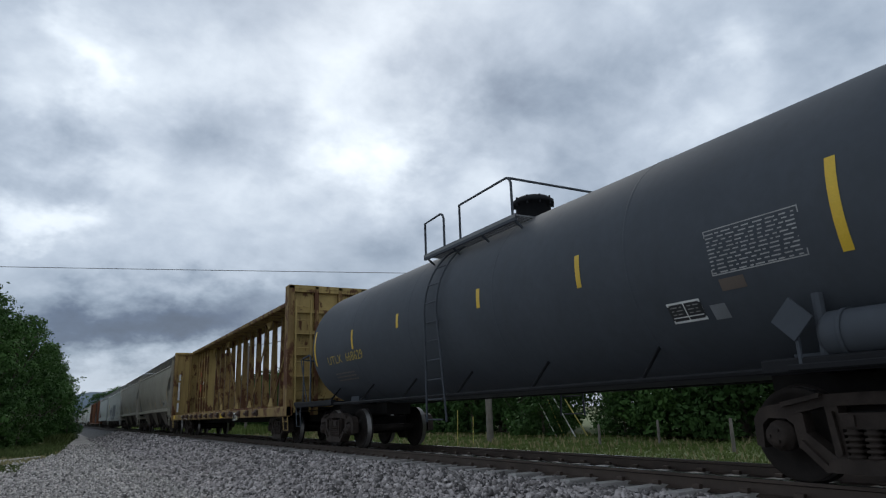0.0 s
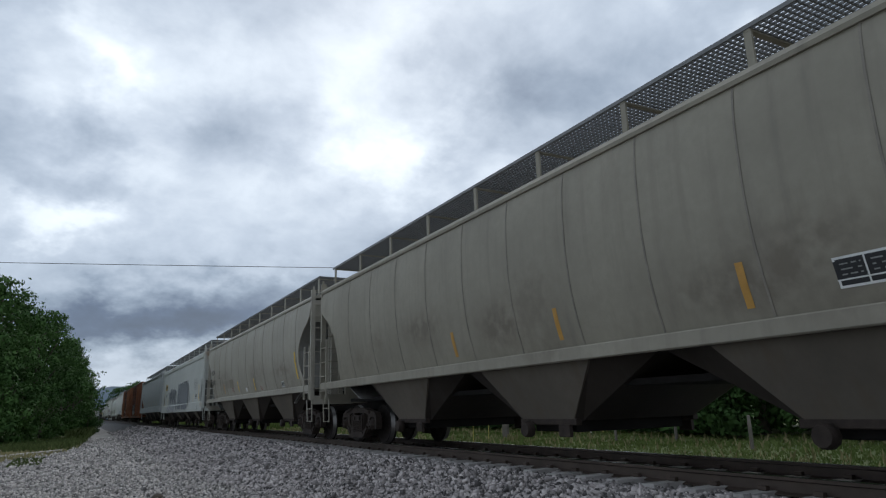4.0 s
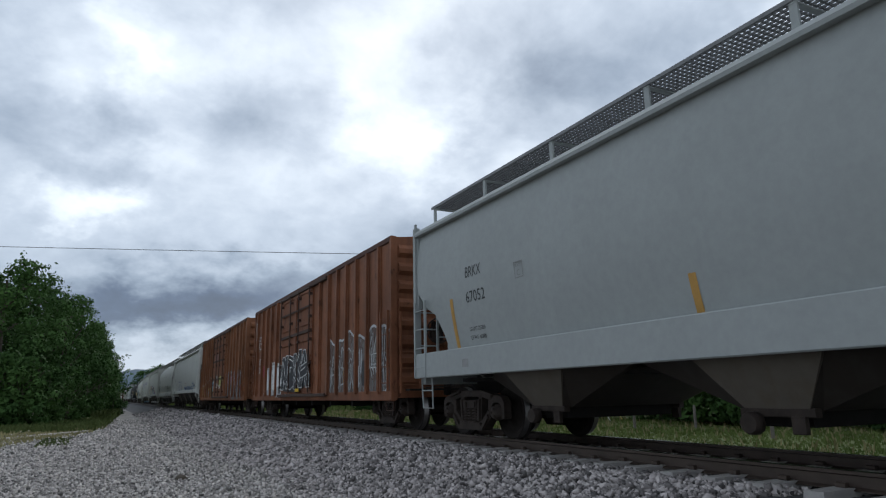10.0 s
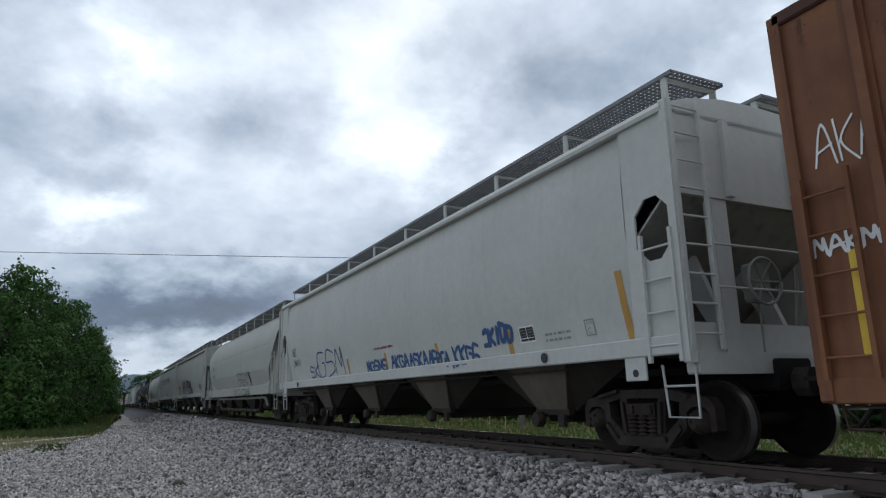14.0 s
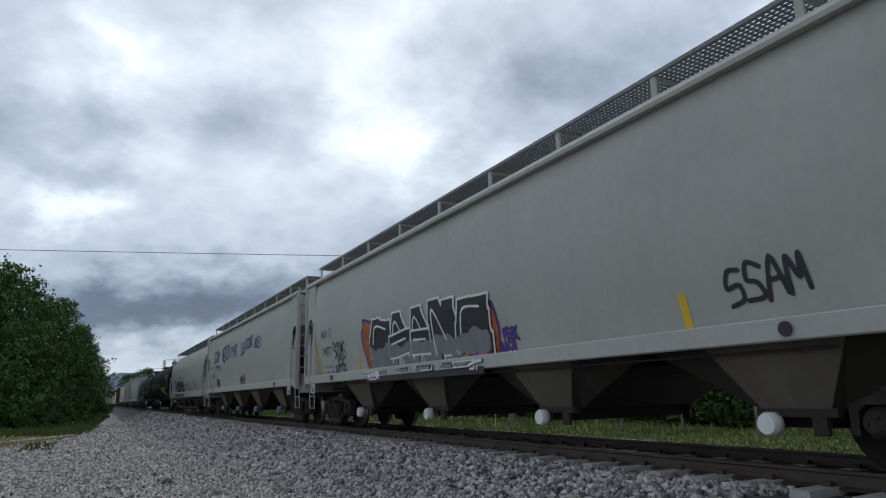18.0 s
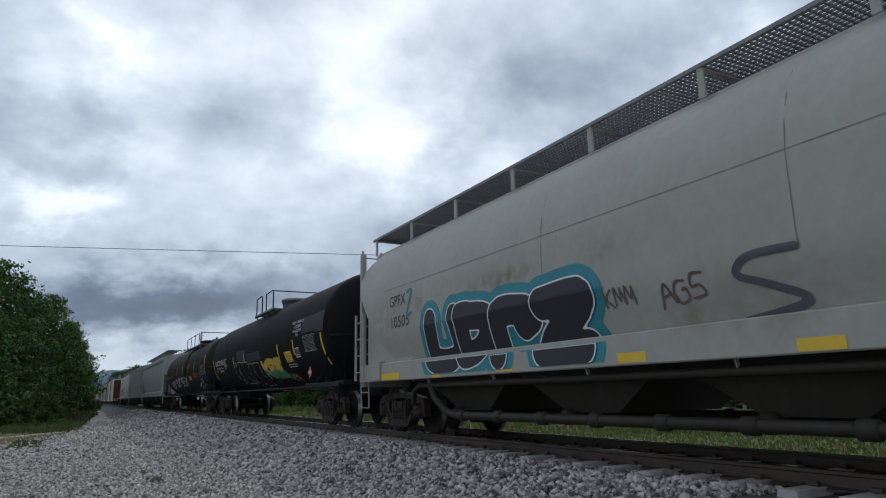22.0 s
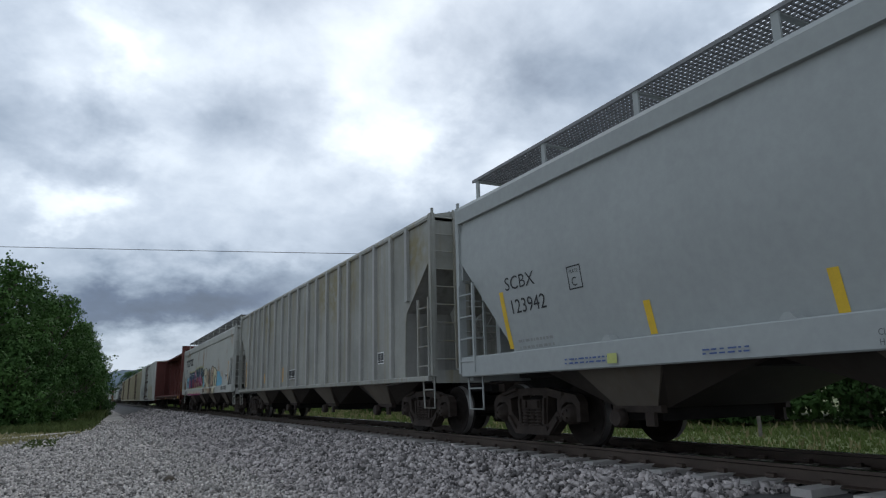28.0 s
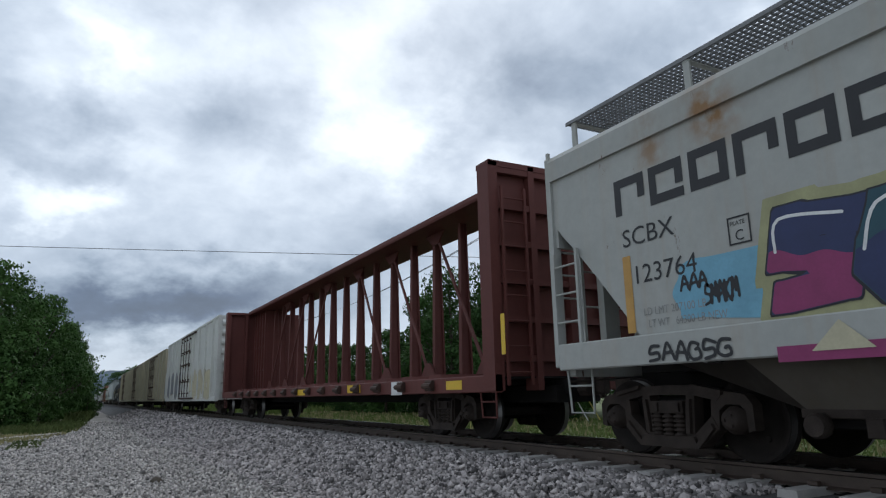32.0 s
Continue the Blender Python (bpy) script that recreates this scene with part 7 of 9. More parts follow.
G_RUST, G_BROWN = material("rust_stain", (0.36, 0.26, 0.15), 0.8, 0, 0.4, 6.0, (0.44, 0.38, 0.29), bump=0.0), spray("brown_patch_paint", (0.13, 0.10, 0.08))
G_BLUELOGO = spray("blue_stencil", (0.05, 0.09, 0.25))
G_HAZE = material("faded_grey_spray_haze", (0.17, 0.165, 0.16), 0.75, 0, 0.55, 2.2, (0.30, 0.29, 0.28), streak=0.7, streak_colour=(0.15, 0.08, 0.05), bump=0.0)
G_HAZEYEL = spray("dull_yellow_green_spray", (0.34, 0.33, 0.17))
G_TEALDARK = spray("dark_teal_spray", (0.015, 0.07, 0.095))
nz_ = G_HAZE.node_tree.nodes.new("ShaderNodeTexNoise")
nz_.inputs["Scale"].default_value, nz_.inputs["Detail"].default_value = 1.6, 6.0
mr_ = G_HAZE.node_tree.nodes.new("ShaderNodeMapRange")
mr_.inputs[1].default_value, mr_.inputs[2].default_value, mr_.inputs[3].default_value, mr_.inputs[4].default_value = 0.30, 0.66, 0.30, 0.95
G_HAZE.node_tree.links.new(nz_.outputs["Fac"], mr_.inputs[0])
G_HAZE.node_tree.links.new(mr_.outputs[0], G_HAZE.node_tree.nodes["Principled BSDF"].inputs["Alpha"])
G_UMBER, G_ROSE = spray("umber_spray", (0.15, 0.105, 0.07)), spray("pale_rose_spray", (0.50, 0.38, 0.36))
G_NIGHT = spray("black_violet_spray", (0.014, 0.014, 0.020))
G_DARK = spray("dark_grey_spray", (0.085, 0.09, 0.10))
G_STEELPATCH = spray("lighter_dark_patch", (0.0155, 0.016, 0.018), 0.75)


def placard(skin, y, z, r):
    """A red diamond hazard placard with a white number panel."""
    skin = Skin(skin.car, lambda h: 1.50, skin.mid)
    skin.blob([[(y - r, z), (y, z + r), (y + r, z), (y, z - r)]], M_WHITE, "placard", "white-edged red diamond placard", 0.035, False)
    skin.blob([[(y - r * 0.9, z), (y, z + r * 0.9), (y + r * 0.9, z), (y, z - r * 0.9)]], M_RED, "placard_face", "", 0.039, False)
    skin.patch(y - r * 0.52, y + r * 0.52, z - r * 0.2, z + r * 0.26, M_WHITE, "placard_panel", "", 0, 0.043, 1)
    skin.text("1075", y + r * 0.46, z - r * 0.12, r * 0.30, M_BLACK, span=r * 0.92, proud=0.046)


def logo_letter(skin, y, z, w, h, k):
    """A block-shaped dark mark of a painted trade name: a squared ring or hook."""
    t = h * 0.24
    shapes = [(0, w, h - t, h), (0, t, 0, h - t), (w - t, w, h * 0.35, h - t)]
    if k % 3 != 0:
        shapes.append((t, w, 0, t) if k % 2 else (t, w, h * 0.38, h * 0.38 + t * 0.8))
    if k in (2, 4):
        shapes[-1] = (t, w - t, 0, t)
        shapes[2] = (w - t, w, 0, h - t)
    for a, b, c, d in shapes:
        skin.patch(y - b, y - a, z + c, z + d, M_BLACK, "trade_mark_block", "dark block of a painted trade mark", rows=1)


def rect(skin, y1, y0, z0, z1, mat, name, label=""):
    return skin.patch(min(y0, y1), max(y0, y1), z0, z1, mat, name, label)


def table_mark(skin, y, z, w, h, mat, rows_, seed=1):
    """A printed table of small stencil entries with a thin border."""
    skin.outline(y - w, y, z, z + h, 0.012, mat, "stencil_border", "thin border of a stencil table")
    skin.bars(y - w * 0.96, y - w * 0.02, z + h * 0.04, z + h * 0.97, rows_ + 3, mat, "stencil_table", "table of small stencil entries", 0.66, seed)

TANK0[1].text("UTLX", 15.99, 2.01, 0.20, G_FADEYEL, span=0.95)
TANK0[1].text("668629", 14.80, 2.01, 0.21, G_FADEYEL, span=1.03)
TANK0[1].patch(14.20, 14.30, 2.25, 2.69, M_YELLOW)
TANK0[1].patch(16.78, 16.88, 2.04, 2.94, M_YELLOW)
TANK0[1].patch(3.00, 3.10, 2.02, 2.88, M_YELLOW)
TANK0[1].patch(6.38, 6.47, 2.29, 2.72, M_YELLOW)
TANK0[1].patch(8.79, 8.89, 2.39, 2.70, M_YELLOW)
TANK0[1].patch(11.80, 11.90, 2.44, 2.72, M_YELLOW)
TANK0[1].bars(14.56, 15.76, 1.60, 1.83, 3, G_BROWN, seed=1)
table_mark(TANK0[1], 4.44, 2.06, 1.05, 0.47, M_PALEMARK, 8)
data_plate(TANK0[1], 5.16, 1.66, 0.45, 0.22)
rect(TANK0[1], 4.62, 4.43, 1.64, 1.79, G_GREY, "stencil_panel", "")
rect(TANK0[1], 4.39, 4.10, 1.90, 2.02, G_BROWN, "stencil_panel", "")
FLAT1[1].text("TTZX", 37.78, 0.84, 0.17, M_WHITE, span=0.76)
FLAT1[1].text("867453", 36.60, 0.83, 0.18, M_WHITE, span=0.76)
rect(FLAT1[1], 31.44, 30.84, 0.87, 1.04, M_YELLOW, "reflector", "")
rect(FLAT1[1], 27.99, 27.30, 0.83, 1.00, M_YELLOW, "reflector", "")
rect(FLAT1[1], 40.49, 39.87, 0.87, 1.06, M_YELLOW, "reflector", "")
rect(FLAT1[1], 25.66, 25.22, 0.72, 0.99, M_WHITE, "stencil_panel", "")
rect(FLAT1[1], 25.62, 25.42, 0.75, 0.96, M_BLACK, "stencil_block", "")
rect(FLAT1[1], 25.40, 25.24, 0.76, 0.95, M_BLACK, "stencil_block", "")
rect(FLAT1[1], 25.20, 24.93, 0.73, 1.00, G_CREAM, "stencil_panel", "")
PANEL1 = (None, Skin(FLAT1[0], flat_side(0.31), FLAT1[2]))
tag(PANEL1[1], 3, 40.16, 3.10, 0.59, 0.34, M_RED, 0.045, seed=201, label="red sprayed graffiti tag", slope=-0.09)
tag(PANEL1[1], 5, 40.33, 2.37, 0.83, 0.37, M_RED, 0.05, seed=202, label="red sprayed graffiti tag", slope=-0.05)
PANEL1[1].text("WARNING!", 40.20, 1.88, 0.11, G_BROWN, span=0.70)
PANEL1[1].text("DO NOT MOVE CAR", 40.34, 1.72, 0.09, G_BROWN, span=0.95)
PANEL1[1].text("UNLESS TIEDOWNS", 40.34, 1.57, 0.09, G_BROWN, span=0.95)
PANEL1[1].text("ARE SECURED", 40.25, 1.42, 0.09, G_BROWN, span=0.72)
PANEL1[1].bars(39.57, 40.29, 3.92, 4.2, 3, G_BROWN, "faded_notice", "faded unreadable notice", seed=1)
PANEL1[1].bars(39.6, 40.2, 2.78, 3.12, 4, G_BROWN, "faded_notice", "faded unreadable notice", seed=2)
for k, (z0, z1) in enumerate(((1.25, 1.75), (1.9, 2.9), (3.0, 3.35))):
    bm = bmesh.new()
    box(bm, -1.56 + 0.16 + k * 0.02, -1.56 + 0.26 + k * 0.02, 41.40 - FLAT1[2] - 0.355, 41.40 - FLAT1[2] - 0.345, z0, z1)
    part("paper_strip", bm, M_WHITE, FLAT1[0], "torn white paper strip on the bulkhead")
rect(PANEL1[1], 40.61, 40.46, 2.78, 3.01, M_WHITE, "paper_scrap", "torn white paper scrap")
rect(PANEL1[1], 39.42, 39.27, 2.69, 2.84, M_WHITE, "paper_scrap", "torn white paper scrap")
rect(PANEL1[1], 40.60, 40.45, 1.28, 1.70, M_WHITE, "paper_scrap", "torn white paper scrap")
rect(PANEL1[1], 38.20, 38.09, 3.12, 3.21, M_WHITE, "paper_scrap", "torn white paper scrap")
HOP2[1].patch(44.21, 44.32, 1.68, 2.58, M_ORANGE)
data_plate(HOP2[1], 46.23, 1.70, 0.54, 0.27)
HOP2[1].bars(44.72, 45.39, 1.80, 2.05, 3, M_GREYMARK, seed=1)
HOP2[1].patch(47.12, 47.21, 1.66, 2.12, M_ORANGE)
HOP2[1].patch(50.12, 50.21, 1.65, 2.09, M_ORANGE)
HOP2[1].patch(53.06, 53.16, 1.65, 2.08, M_ORANGE)
HOP3[1].text("BNGX", 77.48, 2.63, 0.24, M_BLACK, span=0.90)
HOP3[1].text("30420", 77.38, 2.16, 0.24, M_BLACK, span=0.88)
plate_box(HOP3[1], 75.61, 2.41, 0.30, M_BLACK)
HOP3[1].patch(71.47, 71.59, 1.67, 2.08, M_YELLOW)
HOP3[1].patch(68.54, 68.66, 1.62, 2.07, M_YELLOW)
HOP3[1].patch(74.45, 74.58, 1.69, 2.09, M_ORANGE)
HOP3[1].patch(62.89, 63.01, 1.76, 2.56, M_YELLOW)
rect(HOP3[1], 70.18, 69.91, 1.63, 1.78, M_WHITE, "stencil_panel", "")
HOP3[1].bars(67.41, 67.68, 1.60, 1.77, 3, G_RED, seed=1)
rect(HOP3[1], 74.24, 73.46, 1.89, 2.21, C_TAN, "overpaint", "faded overpainted patch")
rect(HOP3[1], 73.33, 72.42, 1.87, 2.23, C_TAN, "overpaint", "faded overpainted patch")
HOP3[1].bars(72.47, 72.86, 1.70, 1.90, 3, G_RED, seed=1)
data_plate(HOP3[1], 64.79, 1.59, 0.34, 0.18)
rect(HOP4[1], 97.33, 96.30, 2.58, 2.99, M_YELLOW, "logo_panel", "yellow logo panel with black border")
HOP4[1].outline(96.30, 97.33, 2.58, 2.99, 0.02, M_BLACK, "logo_border")
HOP4[1].patch(97.07, 97.23, 2.67, 2.90, M_BLACK, "logo_block", proud=0.008)
HOP4[1].patch(96.85, 97.01, 2.67, 2.90, M_BLACK, "logo_block", proud=0.008)
HOP4[1].patch(96.64, 96.80, 2.67, 2.90, M_BLACK, "logo_block", proud=0.008)
HOP4[1].patch(96.42, 96.58, 2.67, 2.90, M_BLACK, "logo_block", proud=0.008)
HOP4[1].text("53873", 97.33, 2.08, 0.22, M_BLACK, span=0.98)
HOP4[1].text("LD LMT 220700", 97.28, 1.76, 0.07, M_BLACK, span=0.85)
HOP4[1].text("LT WT   65300", 97.26, 1.60, 0.07, M_BLACK, span=0.84)
plate_box(HOP4[1], 95.68, 2.31, 0.25, M_BLACK)
HOP4[1].patch(97.66, 97.77, 1.50, 2.40, M_YELLOW)
HOP4[1].patch(95.66, 95.77, 1.48, 1.96, M_YELLOW)
HOP4[1].patch(92.53, 92.64, 1.52, 2.01, M_YELLOW)
HOP4[1].patch(89.51, 89.62, 1.49, 1.96, M_YELLOW)
HOP4[1].patch(81.31, 81.43, 1.50, 2.41, M_YELLOW)
HOP4[1].patch(83.27, 83.38, 1.52, 1.95, M_YELLOW)
HOP4[1].bars(81.94, 83.20, 2.17, 2.81, 7, M_GREYMARK, seed=1)
data_plate(HOP4[1], 82.57, 1.63, 0.55, 0.31)
HOP4[1].bars(81.16, 81.60, 1.10, 1.30, 3, M_BLACK, seed=1)
HOP4[1].bars(89.55, 90.33, 1.07, 1.29, 3, M_GREYMARK, seed=1)
piece(HOP4[1], "ORIKS", 94.95, 1.04, 3.95, 1.50, G_DARK, G_GREY, None, 0.58, 0.05, seed=4, halo=M_WHITE, glow=0.06, second=G_SILVER, label="silver and grey block letter graffiti", slope=-0.01)
piece(HOP4[1], 5, 90.46, 1.18, 5.06, 1.57, G_DARK, G_GREY, None, 0.70, 0.07, seed=6, halo=M_WHITE, glow=0.08, block=True, label="silver and grey block letter graffiti", slope=-0.03)
tag(HOP4[1], 3, 91.06, 1.85, 0.27, 0.14, M_BLACK, 0.03, seed=2, slope=0.00)
tag(HOP4[1], 4, 90.47, 1.60, 0.31, 0.11, M_BLACK, 0.03, seed=3, slope=-0.02)
tag(HOP4[1], 5, 90.34, 1.47, 0.39, 0.11, M_BLACK, 0.03, seed=5, slope=0.02)
tag(HOP4[1], 5, 95.45, 1.07, 0.56, 0.19, M_GREYMARK, 0.03, seed=7, slope=0.08)
tag(HOP4[1], 3, 85.01, 1.59, 0.65, 0.33, M_GREYMARK, 0.03, seed=8, slope=0.02)
HOP5[1].text("BRKX", 117.65, 2.81, 0.20, M_BLACK, span=0.56)
HOP5[1].text("67052", 117.65, 2.37, 0.20, M_BLACK, span=0.67)
HOP5[1].text("LD LMT 220200", 117.57, 1.87, 0.07, M_BLACK, span=0.54)
HOP5[1].text("LT WT  65800", 117.53, 1.72, 0.07, M_BLACK, span=0.53)
plate_box(HOP5[1], 116.03, 2.54, 0.24, M_GREYMARK)
HOP5[1].patch(118.07, 118.19, 1.60, 2.51, M_ORANGE)
HOP5[1].patch(101.66, 101.77, 1.58, 2.52, M_ORANGE)
HOP5[1].patch(105.11, 105.22, 1.60, 2.03, M_ORANGE)
HOP5[1].patch(107.21, 107.33, 1.63, 2.07, M_ORANGE)
HOP5[1].patch(109.79, 109.91, 1.60, 2.04, M_ORANGE)
HOP5[1].patch(112.37, 112.48, 1.61, 2.05, M_ORANGE)
HOP5[1].bars(102.15, 102.41, 1.69, 1.85, 3, M_GREYMARK, seed=1)
rect(HOP5[1], 103.01, 102.76, 1.20, 1.28, M_GREYMARK, "latch_plate", "")
rect(HOP5[1], 117.74, 117.51, 1.24, 1.38, M_GREYMARK, "latch_plate", "")
BOX6[1].text("LRS", 135.68, 2.08, 0.25, M_WHITE, span=0.49)
BOX6[1].text("2375", 135.69, 1.75, 0.26, M_WHITE, span=0.55)
BOX6[1].patch(135.97, 136.08, 1.07, 1.99, M_YELLOW)
BOX6[1].patch(124.52, 124.64, 1.06, 1.53, M_YELLOW)
BOX6[1].patch(121.39, 121.50, 1.09, 1.95, M_YELLOW)
BOX6[1].patch(133.42, 133.53, 1.04, 1.52, M_YELLOW)
rect(BOX6[1], 122.11, 121.98, 0.92, 1.01, M_RED, "red_reflector", "")
BOX6[1].patch(130.95, 134.40, 0.74, 1.10, G_SILVER, "graffiti_ground", "pale sprayed ground under the letters")
wave = lambda y: 2.30 + 0.10 * math.sin(y * 3.1) + 0.06 * math.sin(y * 7.3) - 0.25 * max(0.0, y - 125.6)
for y in np.arange(121.3, 126.2, 0.82):
    ys = np.linspace(y, min(y + 0.82, 126.3), 5)
    BOX6[1].blob([[(float(a), 0.74) for a in ys] + [(float(a), wave(a)) for a in ys[::-1]]], G_HAZE, "graffiti_ground", "faded grey sprayed haze", 0.005, False)
BOX6[1].stroke([[(float(a), wave(a)) for a in np.arange(121.3, 126.3, 0.2)]], 0.06, G_SILVER, "graffiti_line", "pale wavy sprayed outline", 0.008)
for k, (y, z, w, h) in enumerate(((126.1, 0.95, 0.8, 0.85), (125.2, 1.0, 0.7, 1.0), (124.3, 0.95, 0.8, 1.1), (123.6, 1.0, 0.5, 0.9), (122.7, 1.3, 0.6, 0.9), (121.9, 0.95, 0.5, 1.3))):
    tag(BOX6[1], 2, y, z, w, h, (M_PALEMARK, G_SILVER)[k % 2], 0.035, seed=131 + k, label="pale sprayed scribble")
    tag(BOX6[1], 3, y + 0.1, z + 0.1, w, h * 0.6, M_PALEMARK, 0.022, seed=151 + k, label="pale sprayed scribble")
data_plate(BOX6[1], 122.50, 1.42, 0.42, 0.34)
BOX6[1].patch(122.74, 123.14, 1.03, 1.62, M_BLACK, "dark_panel", "black stencil panel", proud=0.012)
BOX6[1].bars(122.80, 123.08, 1.25, 1.55, 4, M_GREYMARK, gap=0.75, seed=5)
BOX6[1].patch(121.97, 122.06, 0.95, 1.98, G_RED, "red_stripe", "faded red stripe", proud=0.012)
piece(BOX6[1], "AARER", 134.45, 0.76, 3.55, 1.08, G_DARK, M_WHITE, G_SILVER, 0.62, 0.05, seed=13, slope=0.06, halo=G_SILVER, glow=0.10, block=True, second=G_SILVER, split=0.30, label="white and silver block letter graffiti")
BOX6D = (None, Skin(BOX6[0], flat_side(1.665), BOX6[2]))
cloud(BOX6D[1], 131.35, 0.95, 3.6, 1.15, G_NIGHT, 9, label="black sprayed ground over the door")
piece(BOX6D[1], 4, 131.2, 1.0, 3.4, 1.15, M_WHITE, G_NIGHT, M_WHITE, 0.55, 0.05, seed=14, slope=0.08, block=True, label="black graffiti letters with white edges")
tag(BOX6[1], 4, 136.47, 3.18, 0.50, 0.69, M_WHITE, 0.035, seed=15, slope=-0.06)
tag(BOX6[1], 3, 135.78, 2.74, 0.70, 0.52, M_WHITE, 0.035, seed=16, slope=-0.06)
tag(BOX6[1], 4, 133.27, 1.80, 0.58, 0.28, M_WHITE, 0.03, seed=17, slope=-0.01)
tag(BOX6[1], 5, 132.36, 1.87, 0.50, 0.13, M_WHITE, 0.03, seed=18, slope=-0.02)
BOX6D[1].patch(128.65, 129.12, 0.94, 1.04, M_YELLOW, "reflector", proud=0.05)
rect(BOX6[1], 134.94, 134.32, 1.56, 2.02, G_RED, "red_panel", "faded red panel")
BOX7[1].text("LR", 152.92, 2.01, 0.21, M_WHITE, span=0.40)
BOX7[1].text("S", 152.31, 2.00, 0.22, M_WHITE, span=0.20)
BOX7[1].text("55", 152.89, 1.72, 0.22, M_WHITE, span=0.39)
BOX7[1].text("07", 152.32, 1.71, 0.23, M_WHITE, span=0.31)
BOX7[1].patch(153.62, 153.74, 1.05, 1.96, M_YELLOW)
tag(BOX7[1], 5, 154.05, 1.95, 0.75, 0.16, M_WHITE, 0.03, seed=28, slope=0.02)
tag(BOX7[1], 3, 153.9, 2.75, 0.6, 0.4, M_WHITE, 0.02, seed=29)
BOX7[1].patch(139.41, 139.55, 1.05, 1.96, M_YELLOW)
BOX7[1].patch(141.87, 141.98, 1.07, 1.53, M_YELLOW)
def shard(mat, proud, *pts):
    BOX7[1].blob([list(pts)], mat, "graffiti_shape", "", proud, False)


shard(G_LIME, 0.006, (153.2, 0.75), (153.2, 1.5), (152.2, 1.55), (151.6, 1.3), (151.0, 0.75))
shard(G_LIME, 0.0065, (151.5, 0.72), (151.2, 1.2), (150.0, 1.5), (149.0, 1.4), (148.3, 1.2), (147.5, 0.85), (147.5, 0.70))
shard(G_LBLUE, 0.009, (151.2, 1.95), (150.85, 2.1), (150.85, 1.3), (150.2, 0.95), (150.6, 0.9), (151.3, 1.3))
shard(M_BLACK, 0.011, (151.75, 1.55), (151.3, 1.9), (150.95, 1.5), (150.95, 1.0), (151.4, 0.78), (151.8, 0.8), (151.5, 1.2))
shard(G_GREY, 0.0105, (150.6, 1.85), (149.95, 1.85), (149.9, 1.4), (150.1, 1.3), (149.85, 0.75), (150.2, 0.75), (150.4, 1.45))
shard(M_BLACK, 0.012, (149.8, 1.8), (149.3, 1.95), (149.15, 1.4), (149.9, 1.4))
shard(G_LBLUE, 0.0115, (149.3, 1.98), (148.45, 1.6), (148.45, 1.05), (148.85, 1.05), (149.0, 1.55))
shard(M_BLACK, 0.0125, (148.42, 1.4), (148.2, 1.25), (148.0, 0.9), (148.4, 0.88))
shard(M_BLACK, 0.0125, (149.0, 1.1), (148.7, 1.1), (148.6, 0.74), (148.8, 0.74))
shard(M_BLACK, 0.0125, (152.0, 1.2), (151.8, 1.1), (151.4, 0.76), (152.0, 0.76))
shard(G_ORANGE, 0.014, (150.88, 1.55), (150.65, 1.5), (150.6, 0.95), (150.82, 0.95))
shard(G_TAN, 0.014, (150.5, 1.05), (150.35, 1.05), (150.25, 0.74), (150.45, 0.76))
shard(G_RED, 0.014, (153.0, 0.95), (153.0, 1.35), (152.65, 1.35), (152.65, 0.95))
shard(G_RED, 0.014, (152.5, 1.0), (152.5, 1.4), (152.15, 1.4), (152.15, 1.0))
BOX7[1].stroke([[(153.2, 1.55), (152.2, 1.6), (151.75, 1.58), (151.2, 1.98), (150.85, 2.15), (150.8, 1.85), (149.95, 1.9), (149.3, 2.02), (148.45, 1.63), (148.1, 1.3), (147.45, 0.8)]], 0.05, M_WHITE, "graffiti_line", "white spiky graffiti outline", 0.015, block=True)
BOX7[1].stroke([[(149.7, 1.3), (149.65, 1.0), (149.3, 0.95)], [(151.2, 1.2), (150.9, 0.85)], [(149.0, 1.45), (148.7, 1.0), (148.6, 0.8)], [(152.3, 1.45), (151.9, 1.1)]], 0.04, M_BLACK, "graffiti_line", "black graffiti lines", 0.016, block=True)
BOX7[1].patch(148.50, 148.62, 1.07, 1.53, M_YELLOW, proud=0.018)
cloud(BOX7[1], 144.50, 0.68, 5.13, 1.25, G_RED, 7)
cloud(BOX7[1], 144.50, 1.50, 3.18, 0.62, G_PINK, 8, proud=0.008)
piece(BOX7[1], "GSUNR", 144.30, 0.72, 4.77, 1.35, G_DARK, G_DARK, M_WHITE, 0.36, 0.03, seed=22, label="grey, red and pink graffiti letters")
rect(BOX7[1], 139.15, 138.71, 1.06, 1.52, G_ORANGE, "painted_block", "")
rect(BOX7[1], 139.12, 138.85, 1.22, 1.51, G_BLUE, "painted_block", "")
rect(BOX7[1], 139.94, 139.53, 1.54, 1.88, G_GREY, "painted_block", "")
data_plate(BOX7[1], 140.60, 1.03, 0.34, 0.23)
BOX7D = (None, Skin(BOX7[0], flat_side(1.66), BOX7[2]))
rect(BOX7D[1], 147.68, 146.46, 2.82, 3.21, spray("faded_pink_panel_paint", (0.20, 0.085, 0.075)), "faded_panel", "faded pink panel")
tag(BOX7D[1], 5, 145.86, 1.44, 0.68, 0.47, G_LIME, 0.05, seed=23, slope=0.03)
tag(BOX7D[1], 3, 144.89, 1.72, 0.32, 0.17, G_LIME, 0.035, seed=24, slope=-0.09)
tag(BOX7D[1], 5, 147.19, 1.36, 0.87, 0.23, M_WHITE, 0.03, seed=25, slope=-0.01)
tag(BOX7D[1], 3, 145.95, 1.31, 0.58, 0.15, M_WHITE, 0.035, seed=26, slope=0.01)
